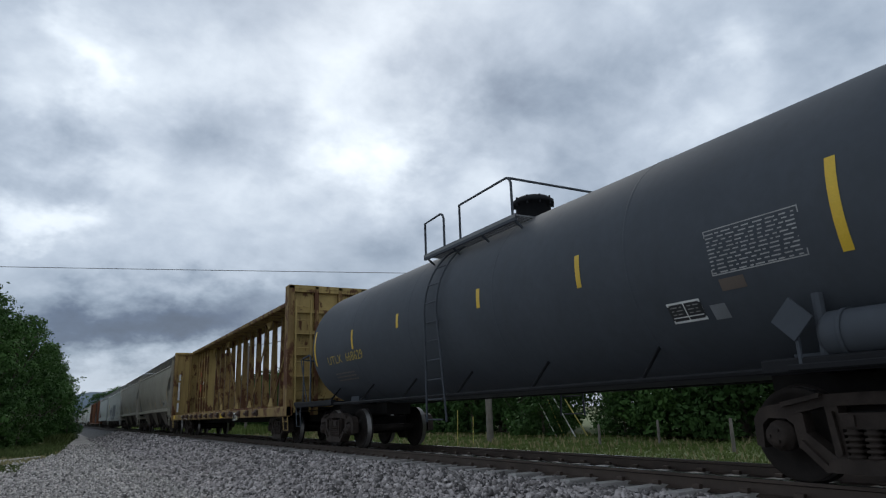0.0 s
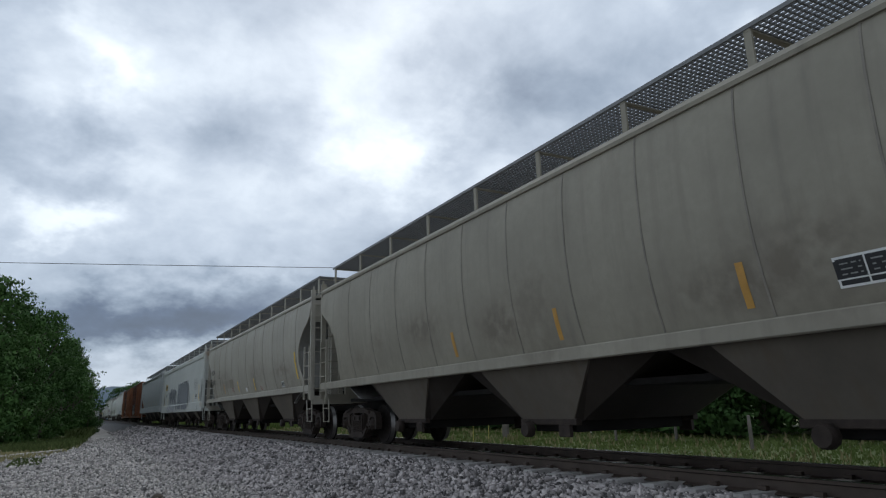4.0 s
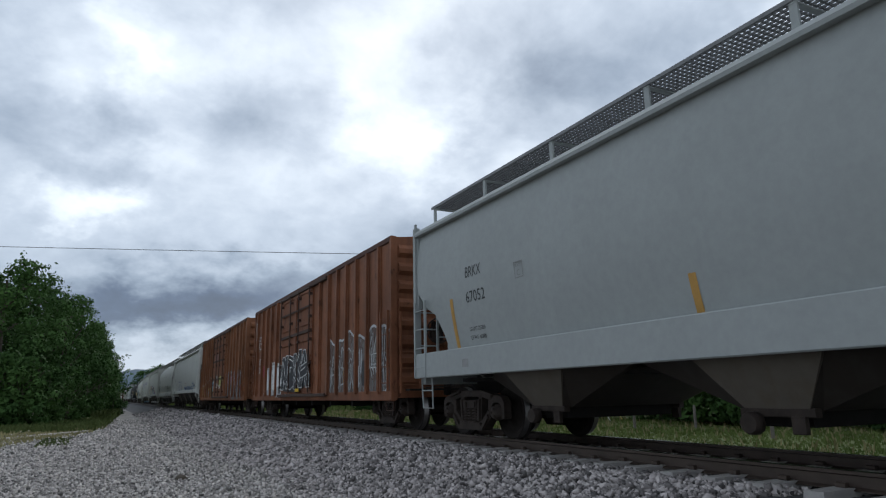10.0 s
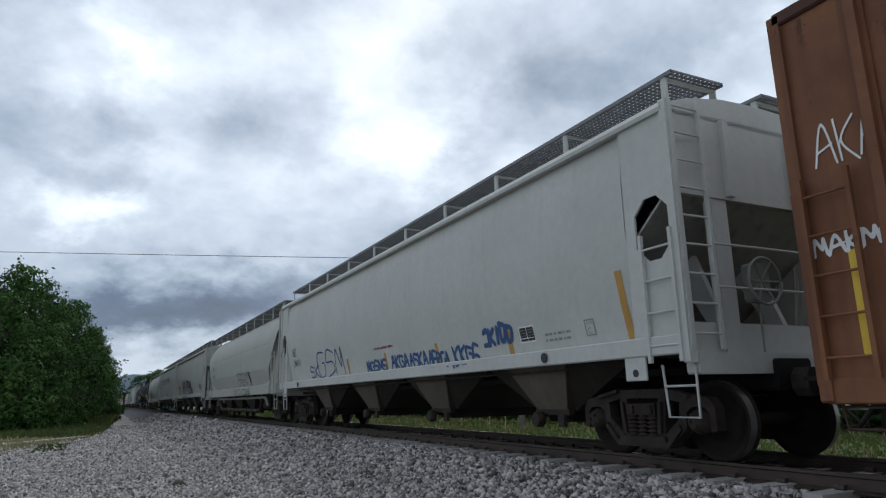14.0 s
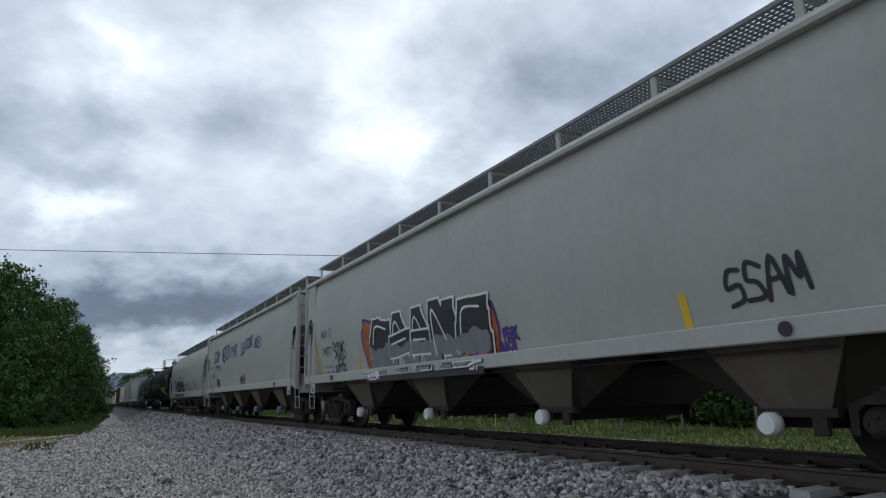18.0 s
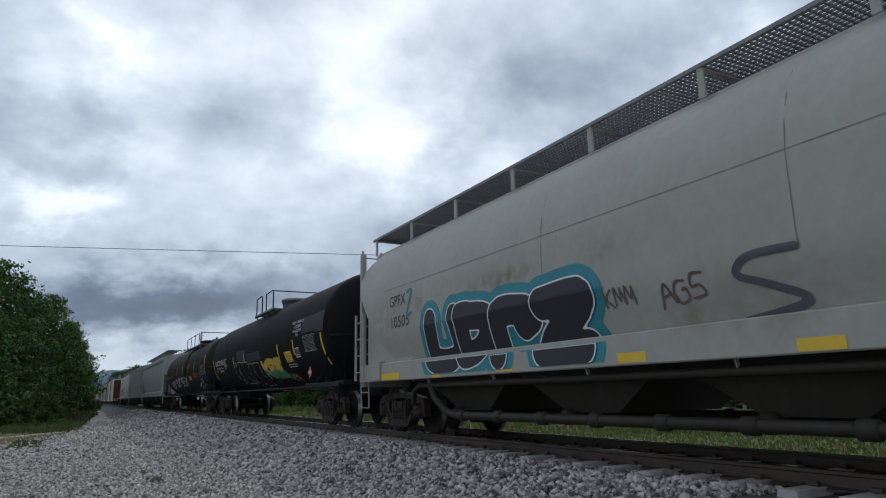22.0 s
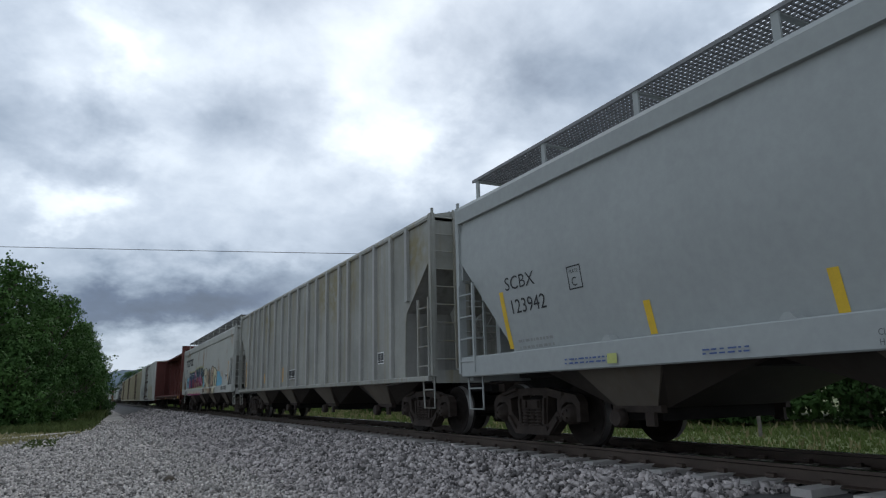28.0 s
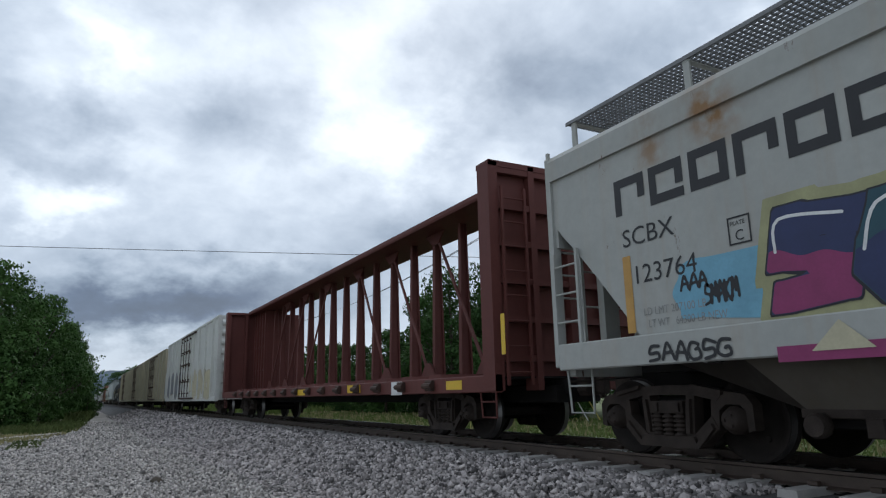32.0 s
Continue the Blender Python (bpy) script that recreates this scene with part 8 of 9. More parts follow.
tag(BOX7D[1], 5, 147.04, 1.85, 0.67, 0.15, G_SILVER, 0.02, seed=27, slope=-0.01)
tag(HOP8[1], "2KIOO", 159.99, 1.66, 0.92, 0.27, G_BLUE, 0.08, seed=31, slope=-0.01)
tag(HOP8[1], 5, 165.74, 1.45, 1.31, 0.25, G_BLUE, 0.06, seed=32, slope=-0.01)
tag(HOP8[1], 4, 164.16, 1.45, 0.96, 0.27, G_BLUE, 0.06, seed=33, slope=0.00)
tag(HOP8[1], 4, 163.14, 1.44, 0.88, 0.27, G_BLUE, 0.06, seed=34, slope=-0.01)
tag(HOP8[1], "AERGA", 162.18, 1.41, 0.88, 0.27, G_BLUE, 0.06, seed=35, slope=-0.02)
tag(HOP8[1], 4, 161.13, 1.39, 0.97, 0.33, G_BLUE, 0.06, seed=36, slope=-0.04)
tag(HOP8[1], 3, 169.96, 1.48, 2.54, 0.73, G_BLUE, 0.04, seed=38, slope=0.01)
tag(HOP8[1], 2, 170.76, 1.48, 1.01, 0.33, G_BLUE, 0.04, seed=39, slope=0.02)
HOP8[1].patch(159.09, 159.22, 1.38, 1.82, M_ORANGE)
HOP8[1].patch(161.73, 161.85, 1.40, 1.83, M_ORANGE)
HOP8[1].patch(164.40, 164.52, 1.44, 1.83, M_ORANGE)
HOP8[1].patch(167.06, 167.18, 1.42, 1.85, M_ORANGE)
HOP8[1].patch(156.42, 156.54, 1.42, 2.30, M_ORANGE)
data_plate(HOP8[1], 158.88, 1.59, 0.42, 0.25)
HOP8[1].bars(164.03, 165.20, 1.93, 2.06, 1, G_RED, seed=1)
HOP8[1].bars(157.58, 158.19, 1.56, 1.73, 2, M_GREYMARK, seed=1)
plate_box(HOP8[1], 157.27, 1.56, 0.20, M_GREYMARK)
HOP8[1].text("AEX", 172.78, 2.24, 0.28, M_BLACK, span=0.47)
HOP8[1].text("24111", 172.67, 1.90, 0.24, M_BLACK, span=0.77)
HOP9[1].text("IARX", 190.98, 2.55, 0.22, M_BLACK, span=0.59)
HOP9[1].text("50191", 190.86, 2.12, 0.21, M_BLACK, span=0.76)
plate_box(HOP9[1], 189.53, 2.31, 0.28, M_GREYMARK)
piece(HOP9[1], 5, 183.38, 1.15, 2.97, 0.93, M_BLACK, C_WHITE_B, None, 0.50, 0.075, seed=41, label="black outline graffiti letters", slope=-0.05)
tag(HOP9[1], 2, 180.59, 1.59, 0.49, 0.41, M_BLACK, 0.05, seed=42, slope=0.07)
HOP9[1].bars(183.37, 184.13, 1.13, 1.43, 4, G_RED, seed=1)
HOP9[1].bars(181.83, 182.56, 1.20, 1.34, 2, M_GREYMARK, seed=1)
rect(HOP9[1], 184.04, 183.50, 1.45, 1.52, M_ORANGE, "reflector", "")
rect(HOP9[1], 186.81, 186.30, 1.47, 1.55, M_ORANGE, "reflector", "")
rect(HOP9[1], 189.66, 188.83, 1.47, 1.56, M_ORANGE, "reflector", "")
rect(HOP9[1], 181.37, 180.90, 1.44, 1.56, M_ORANGE, "reflector", "")
rect(HOP9[1], 192.32, 191.55, 1.46, 1.60, M_ORANGE, "reflector", "")
rect(HOP9[1], 191.19, 190.96, 1.46, 1.73, M_WHITE, "stencil_panel", "")
HOP10[1].text("AEX", 211.27, 2.42, 0.21, M_BLACK, span=0.56)
plate_box(HOP10[1], 210.58, 2.40, 0.22, M_BLACK)
HOP10[1].text("24077", 211.21, 1.94, 0.23, M_BLACK, span=0.78)
HOP10[1].text("LD LMT 220600", 211.16, 1.60, 0.06, M_BLACK, span=0.76)
HOP10[1].text("LT WT   65400", 211.07, 1.46, 0.06, M_BLACK, span=0.72)
HOP10[1].patch(208.31, 208.43, 1.38, 1.83, M_YELLOW)
HOP10[1].patch(211.55, 211.66, 1.43, 2.29, M_YELLOW)
HOP10[1].patch(198.10, 198.21, 1.42, 1.83, M_YELLOW)
HOP10[1].patch(194.91, 195.02, 1.49, 2.37, M_YELLOW)
tag(HOP10[1], 5, 210.25, 1.84, 0.92, 0.39, M_BLACK, 0.035, seed=51, slope=-0.04)
tag(HOP10[1], 2, 209.95, 1.60, 0.55, 0.18, M_BLACK, 0.035, seed=52, slope=0.02)
tag(HOP10[1], 5, 210.20, 1.36, 0.90, 0.29, M_BLACK, 0.035, seed=53, slope=0.01)
cloud(HOP10[1], 208.07, 1.41, 1.13, 1.19, G_PURPLE, 9)
cloud(HOP10[1], 207.98, 1.44, 1.01, 1.08, G_ORANGE, 9, proud=0.009)
cloud(HOP10[1], 203.43, 1.31, 1.46, 1.08, G_PURPLE, 10)
cloud(HOP10[1], 203.35, 1.33, 1.33, 0.98, G_ORANGE, 10, proud=0.009)
piece(HOP10[1], 5, 207.55, 1.30, 5.20, 1.22, M_WHITE, M_BLACK, M_WHITE, 0.58, 0.12, seed=54, second=G_GREY, block=True, split=0.50, label="black, white and silver graffiti letters", slope=-0.03)
rect(HOP10[1], 207.54, 202.38, 1.12, 1.24, M_BLACK, "graffiti_ground", "")
tag(HOP10[1], 5, 207.49, 1.17, 0.68, 0.16, M_WHITE, 0.03, seed=55, slope=0.01)
tag(HOP10[1], "21", 202.83, 1.20, 0.32, 0.13, M_WHITE, 0.04, seed=56, slope=0.00)
tag(HOP10[1], 4, 201.87, 1.64, 0.41, 0.16, G_PURPLE, 0.05, seed=57, slope=0.00)
tag(HOP10[1], 4, 201.96, 1.38, 0.44, 0.22, G_PURPLE, 0.04, seed=58, slope=0.02)
tag(HOP10[1], 4, 197.63, 1.62, 0.92, 0.36, M_BLACK, 0.05, seed=59, slope=0.04)
HOP11[1].text("AEX", 230.50, 2.42, 0.22, M_BLACK, span=0.61)
HOP11[1].text("24092", 230.44, 1.96, 0.20, M_BLACK, span=0.85)
plate_box(HOP11[1], 229.53, 2.21, 0.29, M_BLACK)
HOP11[1].text("LMT 220500", 230.38, 1.63, 0.07, M_BLACK, span=0.58)
HOP11[1].text("LT WT 65500", 230.34, 1.49, 0.07, M_BLACK, span=0.60)
HOP11[1].patch(230.84, 230.95, 1.42, 2.32, M_YELLOW)
HOP11[1].patch(220.08, 220.19, 1.39, 1.86, M_YELLOW)
HOP11[1].patch(224.72, 224.83, 1.42, 1.86, M_YELLOW)
HOP11[1].patch(222.35, 222.46, 1.43, 1.79, M_YELLOW)
HOP11[1].patch(227.50, 227.61, 1.47, 1.87, M_YELLOW)
tag(HOP11[1], "GSTAP", 229.48, 2.70, 1.56, 0.51, G_PURPLE, 0.075, seed=61, slope=-0.02)
tag(HOP11[1], "AERGA", 227.22, 2.63, 1.98, 0.63, G_PURPLE, 0.075, seed=62, slope=0.17)
tag(HOP11[1], "PIAT", 224.86, 2.69, 1.47, 0.49, G_PURPLE, 0.075, seed=63, slope=0.05)
tag(HOP11[1], "LUH", 222.53, 2.68, 0.84, 0.49, G_PURPLE, 0.075, seed=64, slope=0.08)
tag(HOP11[1], "TONK", 221.57, 2.86, 1.37, 0.41, G_PURPLE, 0.075, seed=65, slope=0.08)
tag(HOP11[1], "HOE!!", 219.92, 2.83, 1.30, 0.37, G_PURPLE, 0.075, seed=66, slope=-0.07)
tag(HOP11[1], 3, 228.99, 2.36, 1.41, 0.22, G_PURPLE, 0.04, seed=67, slope=-0.11)
tag(HOP11[1], 7, 223.21, 1.47, 1.22, 0.28, M_BLACK, 0.03, seed=68, slope=0.11)
tag(HOP11[1], 6, 229.23, 1.44, 0.95, 0.32, M_BLACK, 0.035, seed=69, slope=0.11)
HOP11[1].bars(217.58, 218.04, 1.50, 1.67, 3, M_GREYMARK, seed=1)
tag(HOP11[1], 3, 229.23, 1.52, 0.93, 0.39, M_GREYMARK, 0.03, seed=70, slope=0.01)
HOP12[1].text("GPFX", 248.70, 2.58, 0.23, M_BLACK, span=0.79)
HOP12[1].text("10505", 248.67, 2.14, 0.24, M_BLACK, span=0.91)
plate_box(HOP12[1], 247.46, 2.35, 0.25, M_GREYMARK)
piece(HOP12[1], "UOPZ", 247.10, 1.18, 4.52, 1.14, M_WHITE, G_NIGHT, None, 0.75, 0.05, seed=71, halo=G_TEAL, label="black graffiti letters with white and teal edges", slope=-0.02)
tag(HOP12[1], "S", 240.33, 1.49, 0.81, 0.60, G_DARK, 0.08, seed=72, slope=-0.07)
tag(HOP12[1], 3, 242.23, 1.80, 0.53, 0.20, G_BROWN, 0.025, seed=73, slope=0.00)
tag(HOP12[1], 3, 241.35, 1.69, 0.65, 0.24, G_BROWN, 0.03, seed=74, slope=0.07)
tag(HOP12[1], "Z", 247.85, 2.37, 0.24, 0.44, G_TEAL, 0.06, seed=75, slope=-0.26)
rect(HOP12[1], 249.31, 248.38, 1.10, 1.24, M_YELLOW, "reflector", "")
rect(HOP12[1], 246.94, 246.61, 1.09, 1.22, M_YELLOW, "reflector", "")
rect(HOP12[1], 242.09, 241.63, 1.11, 1.23, M_YELLOW, "reflector", "")
rect(HOP12[1], 239.78, 239.33, 1.10, 1.22, M_YELLOW, "reflector", "")
rect(HOP12[1], 244.77, 244.32, 1.11, 1.24, M_YELLOW, "reflector", "")
TANK13[1].text("GATX 9353", 269.35, 2.28, 0.23, M_WHITE, span=1.99)
TANK13[1].text("LD LMT 161900LB 73450KG", 269.31, 2.11, 0.08, M_WHITE, span=1.68)
TANK13[1].text("LT WT  101100LB 45850KG", 269.31, 1.98, 0.08, M_WHITE, span=1.67)
plate_box(TANK13[1], 267.02, 2.18, 0.30, M_WHITE)
TANK13[1].patch(269.82, 269.92, 1.69, 2.55, M_YELLOW)
TANK13[1].patch(267.11, 267.21, 2.05, 2.52, M_YELLOW)
TANK13[1].patch(256.13, 256.23, 2.05, 2.51, M_YELLOW)
TANK13[1].patch(257.95, 258.06, 2.05, 2.50, M_YELLOW)
TANK13[1].patch(263.10, 263.20, 2.16, 2.51, M_YELLOW)
TANK13[1].patch(265.17, 265.27, 2.05, 2.47, M_YELLOW)
TANK13[1].patch(253.38, 253.49, 1.63, 2.50, M_YELLOW)
TANK13[1].text("NON - ODORIZED", 256.25, 2.98, 0.09, M_WHITE, span=1.13)
TANK13[1].text("LIQUEFIED", 256.03, 2.84, 0.09, M_WHITE, span=0.70)
TANK13[1].text("PETROLEUM", 256.09, 2.71, 0.09, M_WHITE, span=0.84)
TANK13[1].text("GAS", 255.83, 2.59, 0.09, M_WHITE, span=0.30)
rect(TANK13[1], 257.30, 256.56, 1.88, 2.21, M_YELLOW, "notice_panel", "yellow emergency notice panel")
TANK13[1].bars(256.61, 257.24, 1.91, 2.18, 4, M_BLACK, seed=1)
TANK13[1].bars(256.42, 257.29, 1.72, 1.85, 2, M_WHITE, seed=1)
data_plate(TANK13[1], 256.10, 1.97, 0.48, 0.28)
piece(TANK13[1], "KEE", 260.64, 1.44, 2.61, 0.68, C_JET, G_YELLOW, None, 0.36, 0.05, seed=81, second=G_GREEN, label="yellow and green bubble graffiti", slope=0.00)
tag(TANK13[1], 5, 258.12, 1.34, 0.96, 0.19, G_FADEYEL, 0.035, seed=82, slope=-0.02)
piece(TANK13[1], "KERSE", 265.19, 1.41, 4.09, 0.78, M_PALEMARK, C_JET, None, 0.50, 0.05, seed=83, block=True, label="white outline graffiti letters", slope=-0.20)
table_mark(TANK13[1], 255.10, 2.07, 1.09, 0.46, M_PALEMARK, 8)
# rectangles a little lighter than the black shell
rect(TANK13[1], 255.22, 253.98, 2.61, 3.08, G_STEELPATCH, "repainted_panel", "slightly lighter dark grey panel")
rect(TANK13[1], 254.00, 253.18, 2.55, 3.10, G_STEELPATCH, "repainted_panel", "")
rect(TANK13[1], 264.47, 262.91, 2.25, 2.67, G_STEELPATCH, "repainted_panel", "")
rect(TANK13[1], 262.67, 260.52, 2.16, 2.47, G_STEELPATCH, "repainted_panel", "")
placard(TANK13[1], 254.42, 1.46, 0.17)
tag(TANK14[1], "SKAM", 287.69, 1.50, 1.95, 0.46, M_WHITE, 0.06, seed=91, label="white sprayed graffiti letters", slope=0.04)
tag(TANK14[1], "SKAM", 285.12, 1.60, 2.05, 0.44, M_WHITE, 0.065, seed=92, label="white sprayed graffiti letters", slope=0.05)
tag(TANK14[1], "SKAM", 282.55, 1.58, 2.7, 0.50, M_WHITE, 0.08, seed=93, label="white sprayed graffiti letters", slope=0.06)
TANK14[1].patch(278.72, 278.82, 2.34, 2.83, M_YELLOW)
TANK14[1].patch(281.29, 281.39, 2.35, 2.83, M_YELLOW)
TANK14[1].patch(283.86, 283.96, 2.35, 2.83, M_YELLOW)
TANK14[1].patch(286.38, 286.48, 2.33, 2.82, M_YELLOW)
TANK14[1].patch(272.81, 272.92, 2.09, 3.03, M_YELLOW)
TANK14[1].patch(276.42, 276.52, 2.37, 2.86, M_YELLOW)
rect(TANK14[1], 278.73, 277.94, 1.88, 2.13, M_YELLOW, "notice_panel", "yellow emergency notice panel")
TANK14[1].bars(278.00, 278.67, 1.90, 2.09, 2, M_BLACK, seed=1)
table_mark(TANK14[1], 274.30, 2.08, 1.08, 0.46, M_PALEMARK, 8)
data_plate(TANK14[1], 274.95, 1.63, 0.48, 0.24)
TANK14[1].text("LIQUEFIED PETROLEUM GAS", 276.26, 2.12, 0.09, G_FADEYEL, span=1.37)
TANK14[1].text("NON-ODORIZED", 276.27, 1.98, 0.08, G_FADEYEL, span=0.88)
rect(TANK14[1], 276.85, 276.31, 1.97, 2.28, G_RED, "red_patch", "")
placard(TANK14[1], 273.48, 1.50, 0.17)
def on_head(tank, words, r, zc, x0, x1, z, size, mat, label):
    """Writing laid on the domed lead end of a tank, from x0 to x1 across it."""
    car, skin, mid, L = tank
    cu = bpy.data.curves.new("writing", "FONT")
    cu.body, cu.size, cu.resolution_u = words, size / 0.72, 3
    tmp = bpy.data.objects.new("writing", cu)
    scene.collection.objects.link(tmp)
    me = bpy.data.meshes.new_from_object(tmp)
    bpy.data.objects.remove(tmp)
    bpy.data.curves.remove(cu)
    wide = (x1 - x0) / max(v.co.x for v in me.vertices)
    for v in me.vertices:
        x, h = x0 + v.co.x * wide, z + v.co.y
        a = math.asin(min(1.0, math.hypot(x, h - zc) / r) ** (1 / 0.72))
        v.co = (x, -(L / 2 - 1.0) + 0.62 * (1 - math.cos(a) ** 0.9) - 0.02, h)
    me.materials.append(mat)
    part("lettering", me, None, car, label)


on_head(TANK14, "UTLX 954846", 1.55, 2.60, -0.52, 0.33, 3.15, 0.10, G_FADEYEL, "yellow stencilled lettering on the domed end")
for k, w in enumerate((0.50, 0.36, 0.46, 0.30)):
    on_head(TANK14, "-" * 9, 1.55, 2.60, -0.32, -0.32 + w, 3.00 - k * 0.075, 0.06, G_FADEYEL, "unreadable small yellow stencil line")
TANK14[1].text("UTLX 954846", 289.54, 2.14, 0.28, G_FADEYEL, span=2.31)
rect(TANK14[1], 274.80, 274.50, 1.99, 2.23, M_BLACK, "stencil_panel", "")
HOP15[1].text("SCBX", 308.99, 2.34, 0.21, M_BLACK, span=0.80)
HOP15[1].text("123942", 308.88, 1.97, 0.22, M_BLACK, span=0.94)
plate_box(HOP15[1], 307.41, 2.13, 0.29, M_BLACK)
HOP15[1].patch(308.95, 309.06, 1.45, 2.34, M_YELLOW)
HOP15[1].patch(305.85, 305.96, 1.42, 1.82, M_YELLOW)
HOP15[1].patch(303.57, 303.68, 1.37, 1.81, M_YELLOW)
HOP15[1].patch(301.05, 301.16, 1.41, 1.81, M_YELLOW)
HOP15[1].patch(299.41, 299.52, 1.40, 1.82, M_YELLOW)
HOP15[1].bars(307.80, 308.68, 1.43, 1.63, 2, M_GREYMARK, seed=1)
HOP15S = (None, Skin(HOP15[0], flat_side(1.67), HOP15[2]))
HOP15S[1].bars(306.66, 307.49, 1.13, 1.23, 2, G_BLUELOGO, seed=1)
HOP15S[1].bars(304.65, 305.21, 1.12, 1.20, 2, G_BLUELOGO, seed=1)
HOP15S[1].text("CLOSE HOPPER GATES & ROOF", 303.45, 1.17, 0.055, M_DARKMARK, span=0.84)
HOP15S[1].text("HATCHES BEFORE MOVING CAR.", 303.45, 1.09, 0.055, M_DARKMARK, span=0.88)
HOP15S[1].text("CLOSE HOPPER GATES & ROOF", 299.43, 1.15, 0.055, M_DARKMARK, span=0.84)
HOP15S[1].text("HATCHES BEFORE MOVING CAR.", 299.43, 1.07, 0.055, M_DARKMARK, span=0.88)
for y in (306.69, 304.24, 301.92, 299.5, 297.1, 294.7):
    bm = bmesh.new()
    prism_x(bm, [(y - HOP15[2] - 0.10, 1.375), (y - HOP15[2] + 0.10, 1.375), (y - HOP15[2] + 0.03, 1.45), (y - HOP15[2] - 0.03, 1.45)], -1.64, -1.50)
    part("sill_lug", bm, C_BLUEGREY, HOP15[0], "small triangular lug on the sill")
rect(HOP15S[1], 306.66, 306.49, 1.10, 1.22, G_LIME, "round_label", "")
rect(HOP15S[1], 298.58, 298.45, 1.07, 1.17, G_LIME, "round_label", "")
HOP16[1].text("SC", 329.15, 1.92, 0.20, M_DARKMARK, span=0.48)
HOP16[1].text("BX", 328.35, 1.90, 0.18, M_DARKMARK, span=0.46)
HOP16[1].text("43", 329.04, 1.47, 0.18, M_DARKMARK, span=0.38)
HOP16[1].text("784", 328.34, 1.46, 0.18, M_DARKMARK, span=0.51)
HOP16[1].patch(322.93, 323.07, 1.28, 1.76, M_ORANGE)
HOP16[1].patch(325.69, 325.80, 1.30, 1.64, M_ORANGE)
HOP16[1].patch(329.08, 329.20, 1.24, 2.23, M_ORANGE)
data_plate(HOP16[1], 314.46, 1.46, 0.37, 0.26)
rect(HOP16[1], 321.95, 321.20, 1.30, 1.62, G_BROWN, "dark_panel", "dark repainted panel")
data_plate(HOP16[1], 322.20, 1.34, 0.71, 0.30)
tag(HOP16[1], 1, 317.84, 1.32, 0.27, 0.40, M_GREYMARK, 0.02, seed=101, slope=0.05)
plate_box(HOP16[1], 328.33, 1.14, 0.34, M_GREYMARK)
HOP17[1].text("SCBX", 349.10, 2.46, 0.22, M_BLACK, span=0.80)
HOP17[1].text("123764", 348.98, 2.00, 0.22, M_BLACK, span=0.94)
plate_box(HOP17[1], 347.62, 2.18, 0.26, M_BLACK)
HOP17[1].text("LD LMT 207100 LB", 348.85, 1.62, 0.09, M_GREYMARK, span=0.88)
HOP17[1].text("LT WT   64300 LB NEW", 348.79, 1.48, 0.09, M_GREYMARK, span=1.06)
HOP17[1].patch(348.99, 349.12, 1.44, 2.35, M_ORANGE)
HOP17[1].patch(333.06, 333.19, 1.59, 2.52, M_ORANGE)
data_plate(HOP17[1], 333.76, 1.68, 0.44, 0.26)
logo_letter(HOP17[1], 349.17, 2.86, 0.49, 0.45, 0)
logo_letter(HOP17[1], 348.60, 2.86, 0.49, 0.45, 1)
logo_letter(HOP17[1], 348.02, 2.86, 0.49, 0.45, 2)
logo_letter(HOP17[1], 347.45, 2.86, 0.49, 0.45, 3)
logo_letter(HOP17[1], 346.88, 2.86, 0.49, 0.45, 4)
logo_letter(HOP17[1], 346.30, 2.86, 0.49, 0.45, 5)
cloud(HOP17[1], 342.49, 1.45, 2.15, 0.80, G_LBLUE, 13)
cloud(HOP17[1], 348.37, 1.46, 1.67, 0.69, G_LBLUE, 14)
piece(HOP17[1], 7, 347.3, 1.42, 5.9, 1.02, G_NIGHT, (G_NAVY, G_TEALDARK, G_NAVY, G_MAGENTA), M_WHITE, 0.50, 0.035, seed=111, second=(G_MAGENTA, G_NAVY, G_RED), halo=G_HAZEYEL, glow=0.20, block=True, split=0.55, label="navy, teal and maroon graffiti letters on dull yellow", slope=0.10)
HOP17S = (None, Skin(HOP17[0], flat_side(1.67), HOP17[2]))
rect(HOP17S[1], 347.20, 341.50, 1.01, 1.15, G_MAGENTA, "graffiti_ground", "magenta sprayed band")
HOP17S[1].blob([[(346.87, 1.09), (346.33, 1.09), (346.60, 1.34)]], G_CREAM, "graffiti_fill", "", 0.012, False)
HOP17S[1].blob([[(346.20, 1.09), (345.66, 1.09), (345.93, 1.34)]], G_CREAM, "graffiti_fill", "", 0.012, False)
HOP17S[1].blob([[(345.52, 1.09), (344.98, 1.09), (345.25, 1.34)]], G_CREAM, "graffiti_fill", "", 0.012, False)
HOP17S[1].blob([[(344.85, 1.09), (344.31, 1.09), (344.58, 1.34)]], G_CREAM, "graffiti_fill", "", 0.012, False)
HOP17S[1].blob([[(344.17, 1.09), (343.63, 1.09), (343.90, 1.34)]], G_CREAM, "graffiti_fill", "", 0.012, False)
HOP17S[1].blob([[(343.50, 1.09), (342.96, 1.09), (343.23, 1.34)]], G_CREAM, "graffiti_fill", "", 0.012, False)
HOP17S[1].blob([[(342.82, 1.09), (342.28, 1.09), (342.55, 1.34)]], G_CREAM, "graffiti_fill", "", 0.012, False)
HOP17S[1].blob([[(342.15, 1.09), (341.61, 1.09), (341.88, 1.34)]], G_CREAM, "graffiti_fill", "", 0.012, False)
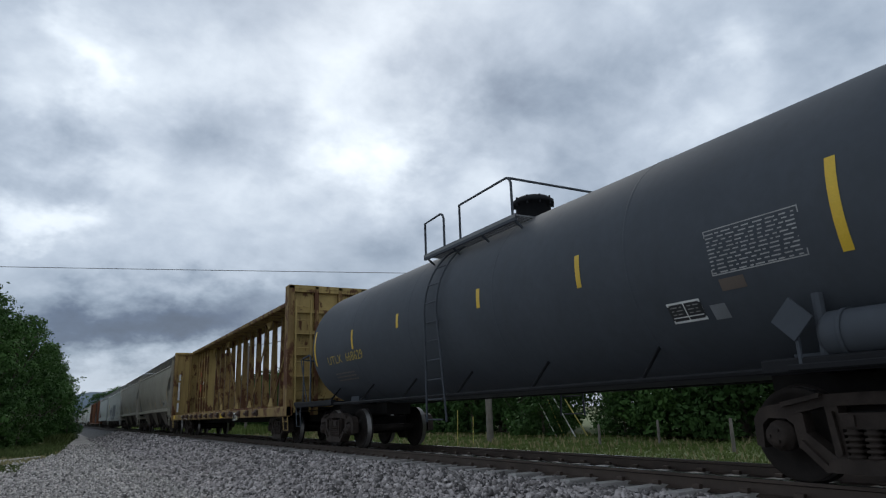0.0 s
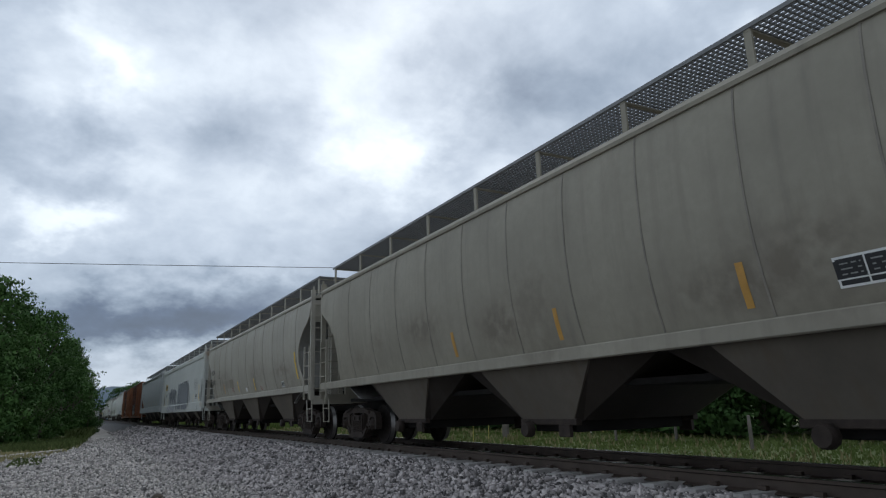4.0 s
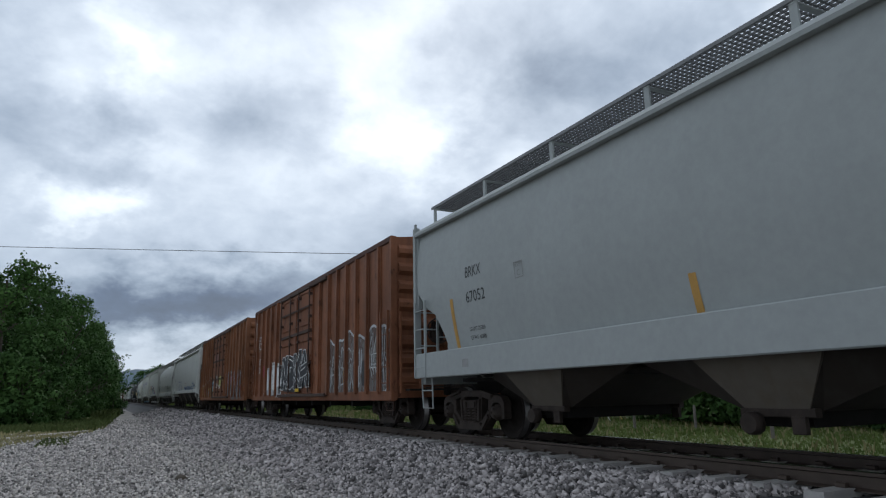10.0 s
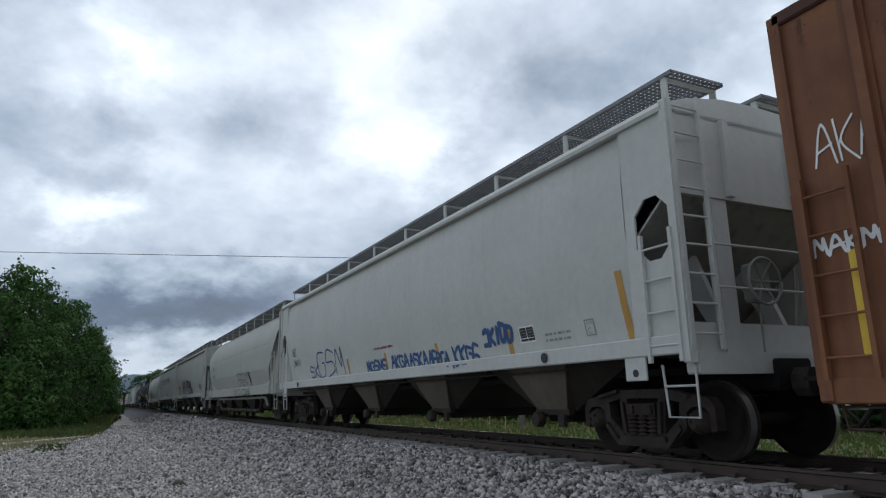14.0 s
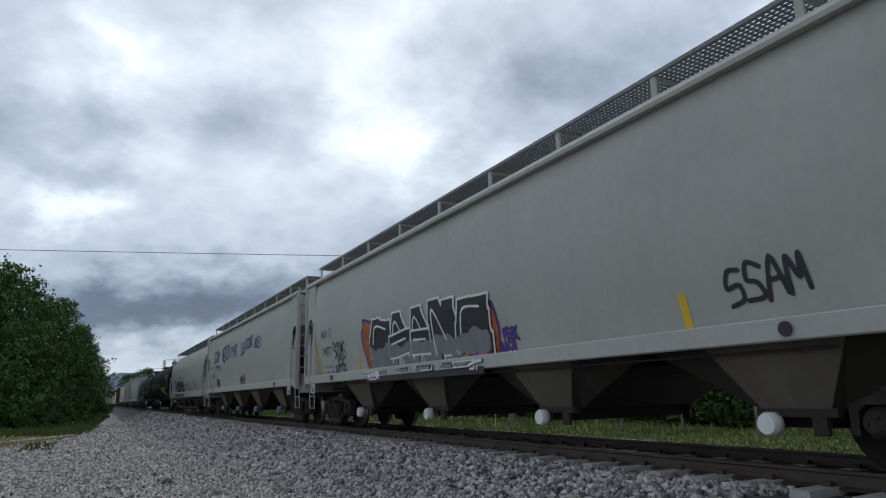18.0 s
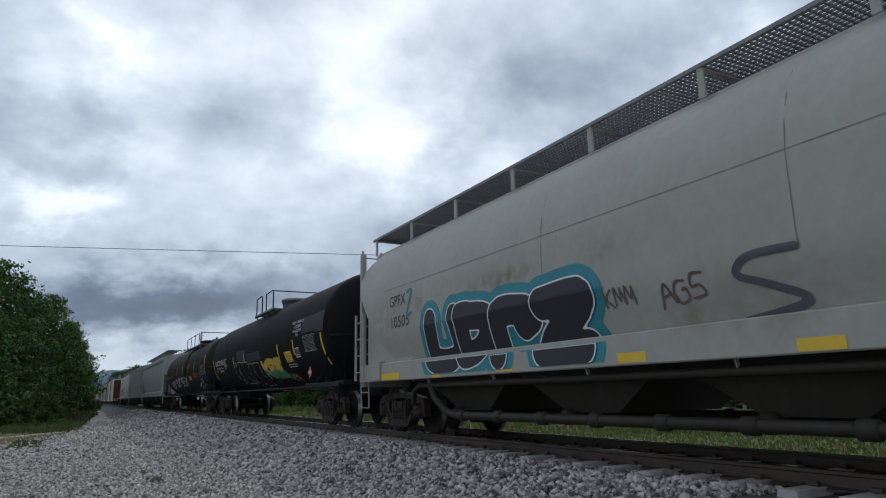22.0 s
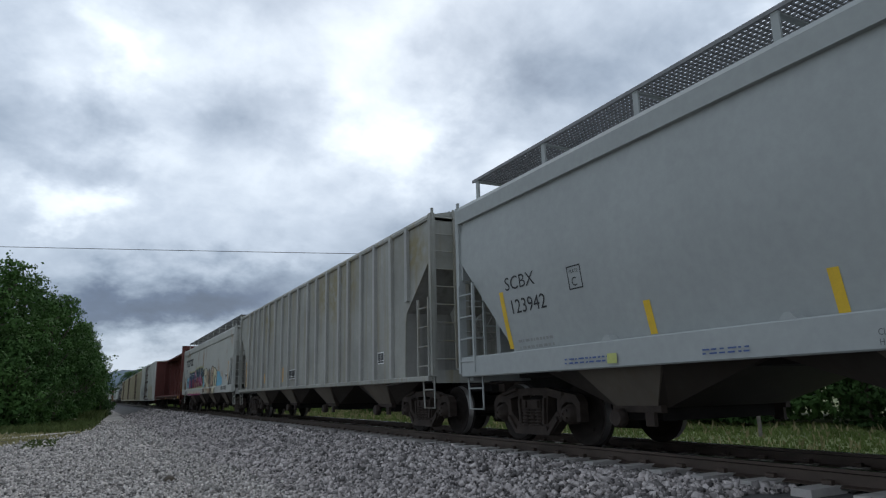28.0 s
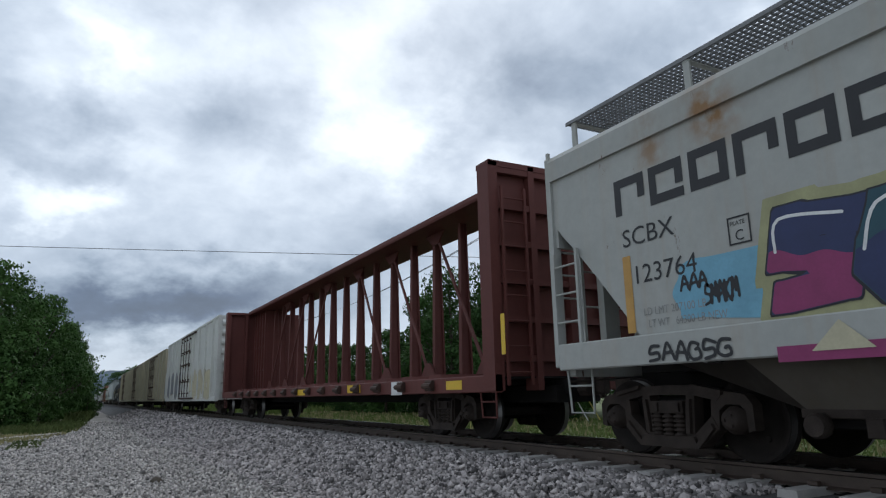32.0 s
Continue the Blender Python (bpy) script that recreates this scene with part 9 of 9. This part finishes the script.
piece(HOP17[1], "SKURO", 340.60, 1.12, 4.30, 1.25, M_BLACK, (G_CREAM, G_TAN, G_UMBER, G_TAN), G_ROSE, 0.56, 0.08, seed=112, second=(G_UMBER, G_CREAM, G_TAN), label="tan and cream graffiti letters with black edges", slope=-0.10)
cloud(HOP17[1], 336.9, 1.42, 1.7, 0.72, G_LBLUE, 16)
cloud(HOP17[1], 335.6, 1.42, 0.9, 0.42, G_LBLUE, 17)
tag(HOP17[1], 4, 341.58, 2.02, 0.39, 0.29, M_BLACK, 0.04, seed=113, slope=0.02)
tag(HOP17[1], 5, 341.16, 2.04, 0.52, 0.34, M_BLACK, 0.04, seed=114, slope=0.05)
tag(HOP17[1], 2, 341.29, 1.67, 0.33, 0.29, M_BLACK, 0.03, seed=115, slope=0.04)
tag(HOP17[1], 3, 348.29, 1.83, 0.37, 0.15, M_BLACK, 0.03, seed=116, slope=0.00)
tag(HOP17[1], 5, 347.98, 1.64, 0.41, 0.20, M_BLACK, 0.03, seed=117, slope=0.03)
tag(HOP17S[1], "WEN IN ROME", 334.50, 1.20, 1.45, 0.15, M_BLACK, 0.028, seed=119, label="black sprayed words on the sill")
tag(HOP17S[1], 6, 348.76, 1.10, 1.10, 0.17, M_BLACK, 0.035, seed=118, slope=0.00)
rect(FLAT18[1], 358.48, 357.64, 0.86, 1.04, M_YELLOW, "reflector", "")
rect(FLAT18[1], 353.59, 353.04, 0.86, 1.01, M_YELLOW, "reflector", "")
rect(FLAT18[1], 362.72, 361.88, 0.84, 1.00, M_YELLOW, "reflector", "")
FLAT18[1].patch(351.69, 351.80, 1.36, 1.98, M_YELLOW)
rect(FLAT18[1], 355.92, 355.40, 0.79, 1.05, M_WHITE, "stencil_panel", "")
piece(BOX19[1], 4, 397.76, 0.80, 11.93, 1.69, G_TAN, G_GREY, None, 0.4, 0.06, seed=121, slope=0.03)
piece(BOX19[1], 4, 385.36, 0.83, 7.71, 1.53, G_TAN, G_CREAM, None, 0.4, 0.06, seed=122, slope=-0.03)


def dots(skin, y, z, w, h, mat, seed):
    """Sprayed spots in rows over a patch of colour."""
    r = random.Random(seed)
    spots = []
    for j in range(int(h / 0.13)):
        for i in range(int(w / 0.12)):
            a, b = y - 0.06 - i * 0.12 - (j % 2) * 0.05 + r.uniform(-0.02, 0.02), z + 0.06 + j * 0.13 + r.uniform(-0.02, 0.02)
            spots.append([(a, b), (a - r.uniform(0.01, 0.03), b + r.uniform(-0.02, 0.02))])
    tagged(skin.stroke(spots, 0.042, mat, "graffiti_spots", "dark sprayed spots", 0.0128), "dark sprayed spots", "", kind="stuff")


dots(HOP10[1], 207.93, 1.55, 0.46, 0.85, G_BROWN, 3)
dots(HOP10[1], 202.75, 1.45, 0.60, 0.75, G_BROWN, 4)

# lengthwise welds of the rounded hoppers
for hop, z, y0, y1 in ((HOP9, 2.02, 177.6, 190.2), (HOP9, 3.02, 176.4, 191.4), (HOP12, 2.97, 234.0, 249.0)):
    hop[1].patch(y0, y1, z - 0.006, z + 0.006, M_SEAM, "weld_seam", "lengthwise weld seam", rows=1)
for hop, y in ((HOP12, 239.6), (HOP12, 243.4), (HOP9, 182.0), (HOP9, 186.3)):
    hop[1].patch(y - 0.006, y + 0.006, 2.05, 3.85, M_SEAM, "weld_seam", "upright weld seam")

for src, label in ((BOX20, "dirty beige boxcar with plain ribbed sides"), (BOX20, "dirty beige boxcar with plain ribbed sides"), (TANK14, "black gas tank car with top platform"), (HOP5, "pale blue-grey covered hopper with side sill"), (HOP12, "cream rounded centre-flow hopper"),
                   (BOX6, "rust-brown boxcar with graffiti along its base"), (HOP10, "white-grey covered hopper with graffiti"), (HOP4, "off-white covered hopper with side sill"), (TANK13, "black gas tank car with graffiti"), (HOP15, "pale grey covered hopper with white sill"), (HOP8, "pale grey covered hopper with graffiti")):
    follow(src, label)


def motions():
    """The train rolls past at a steady pace; its wheels turn on their axles."""
    stops = [0, 1 / 30] + list(range(1, 32)) + [32 - 1 / 30, 32]
    table = [(t, run_at(t)) for t in stops]
    for car, start in CARS:
        walk(car, [(t, pose(TRACK, start - s, RAIL)) for t, s in table])
    # wheels: one turn per 2.87 m, the same for every axle
    spin = [run_at(k / 30) / 0.457 for k in range(961)]
    first = {}
    for w, side in WHEELSETS:
        if side not in first:
            y = w.location.y
            walk(w, [(k / 30, Matrix.Translation((0, y, 0.457)) @ Matrix.Rotation(spin[k], 4, "X")) for k in range(961)])
            first[side] = w
        else:
            w.rotation_mode = "QUATERNION"
            w.animation_data_create()
            w.animation_data.action = first[side].animation_data.action
            w.animation_data.action_slot = first[side].animation_data.action_slot


motions()
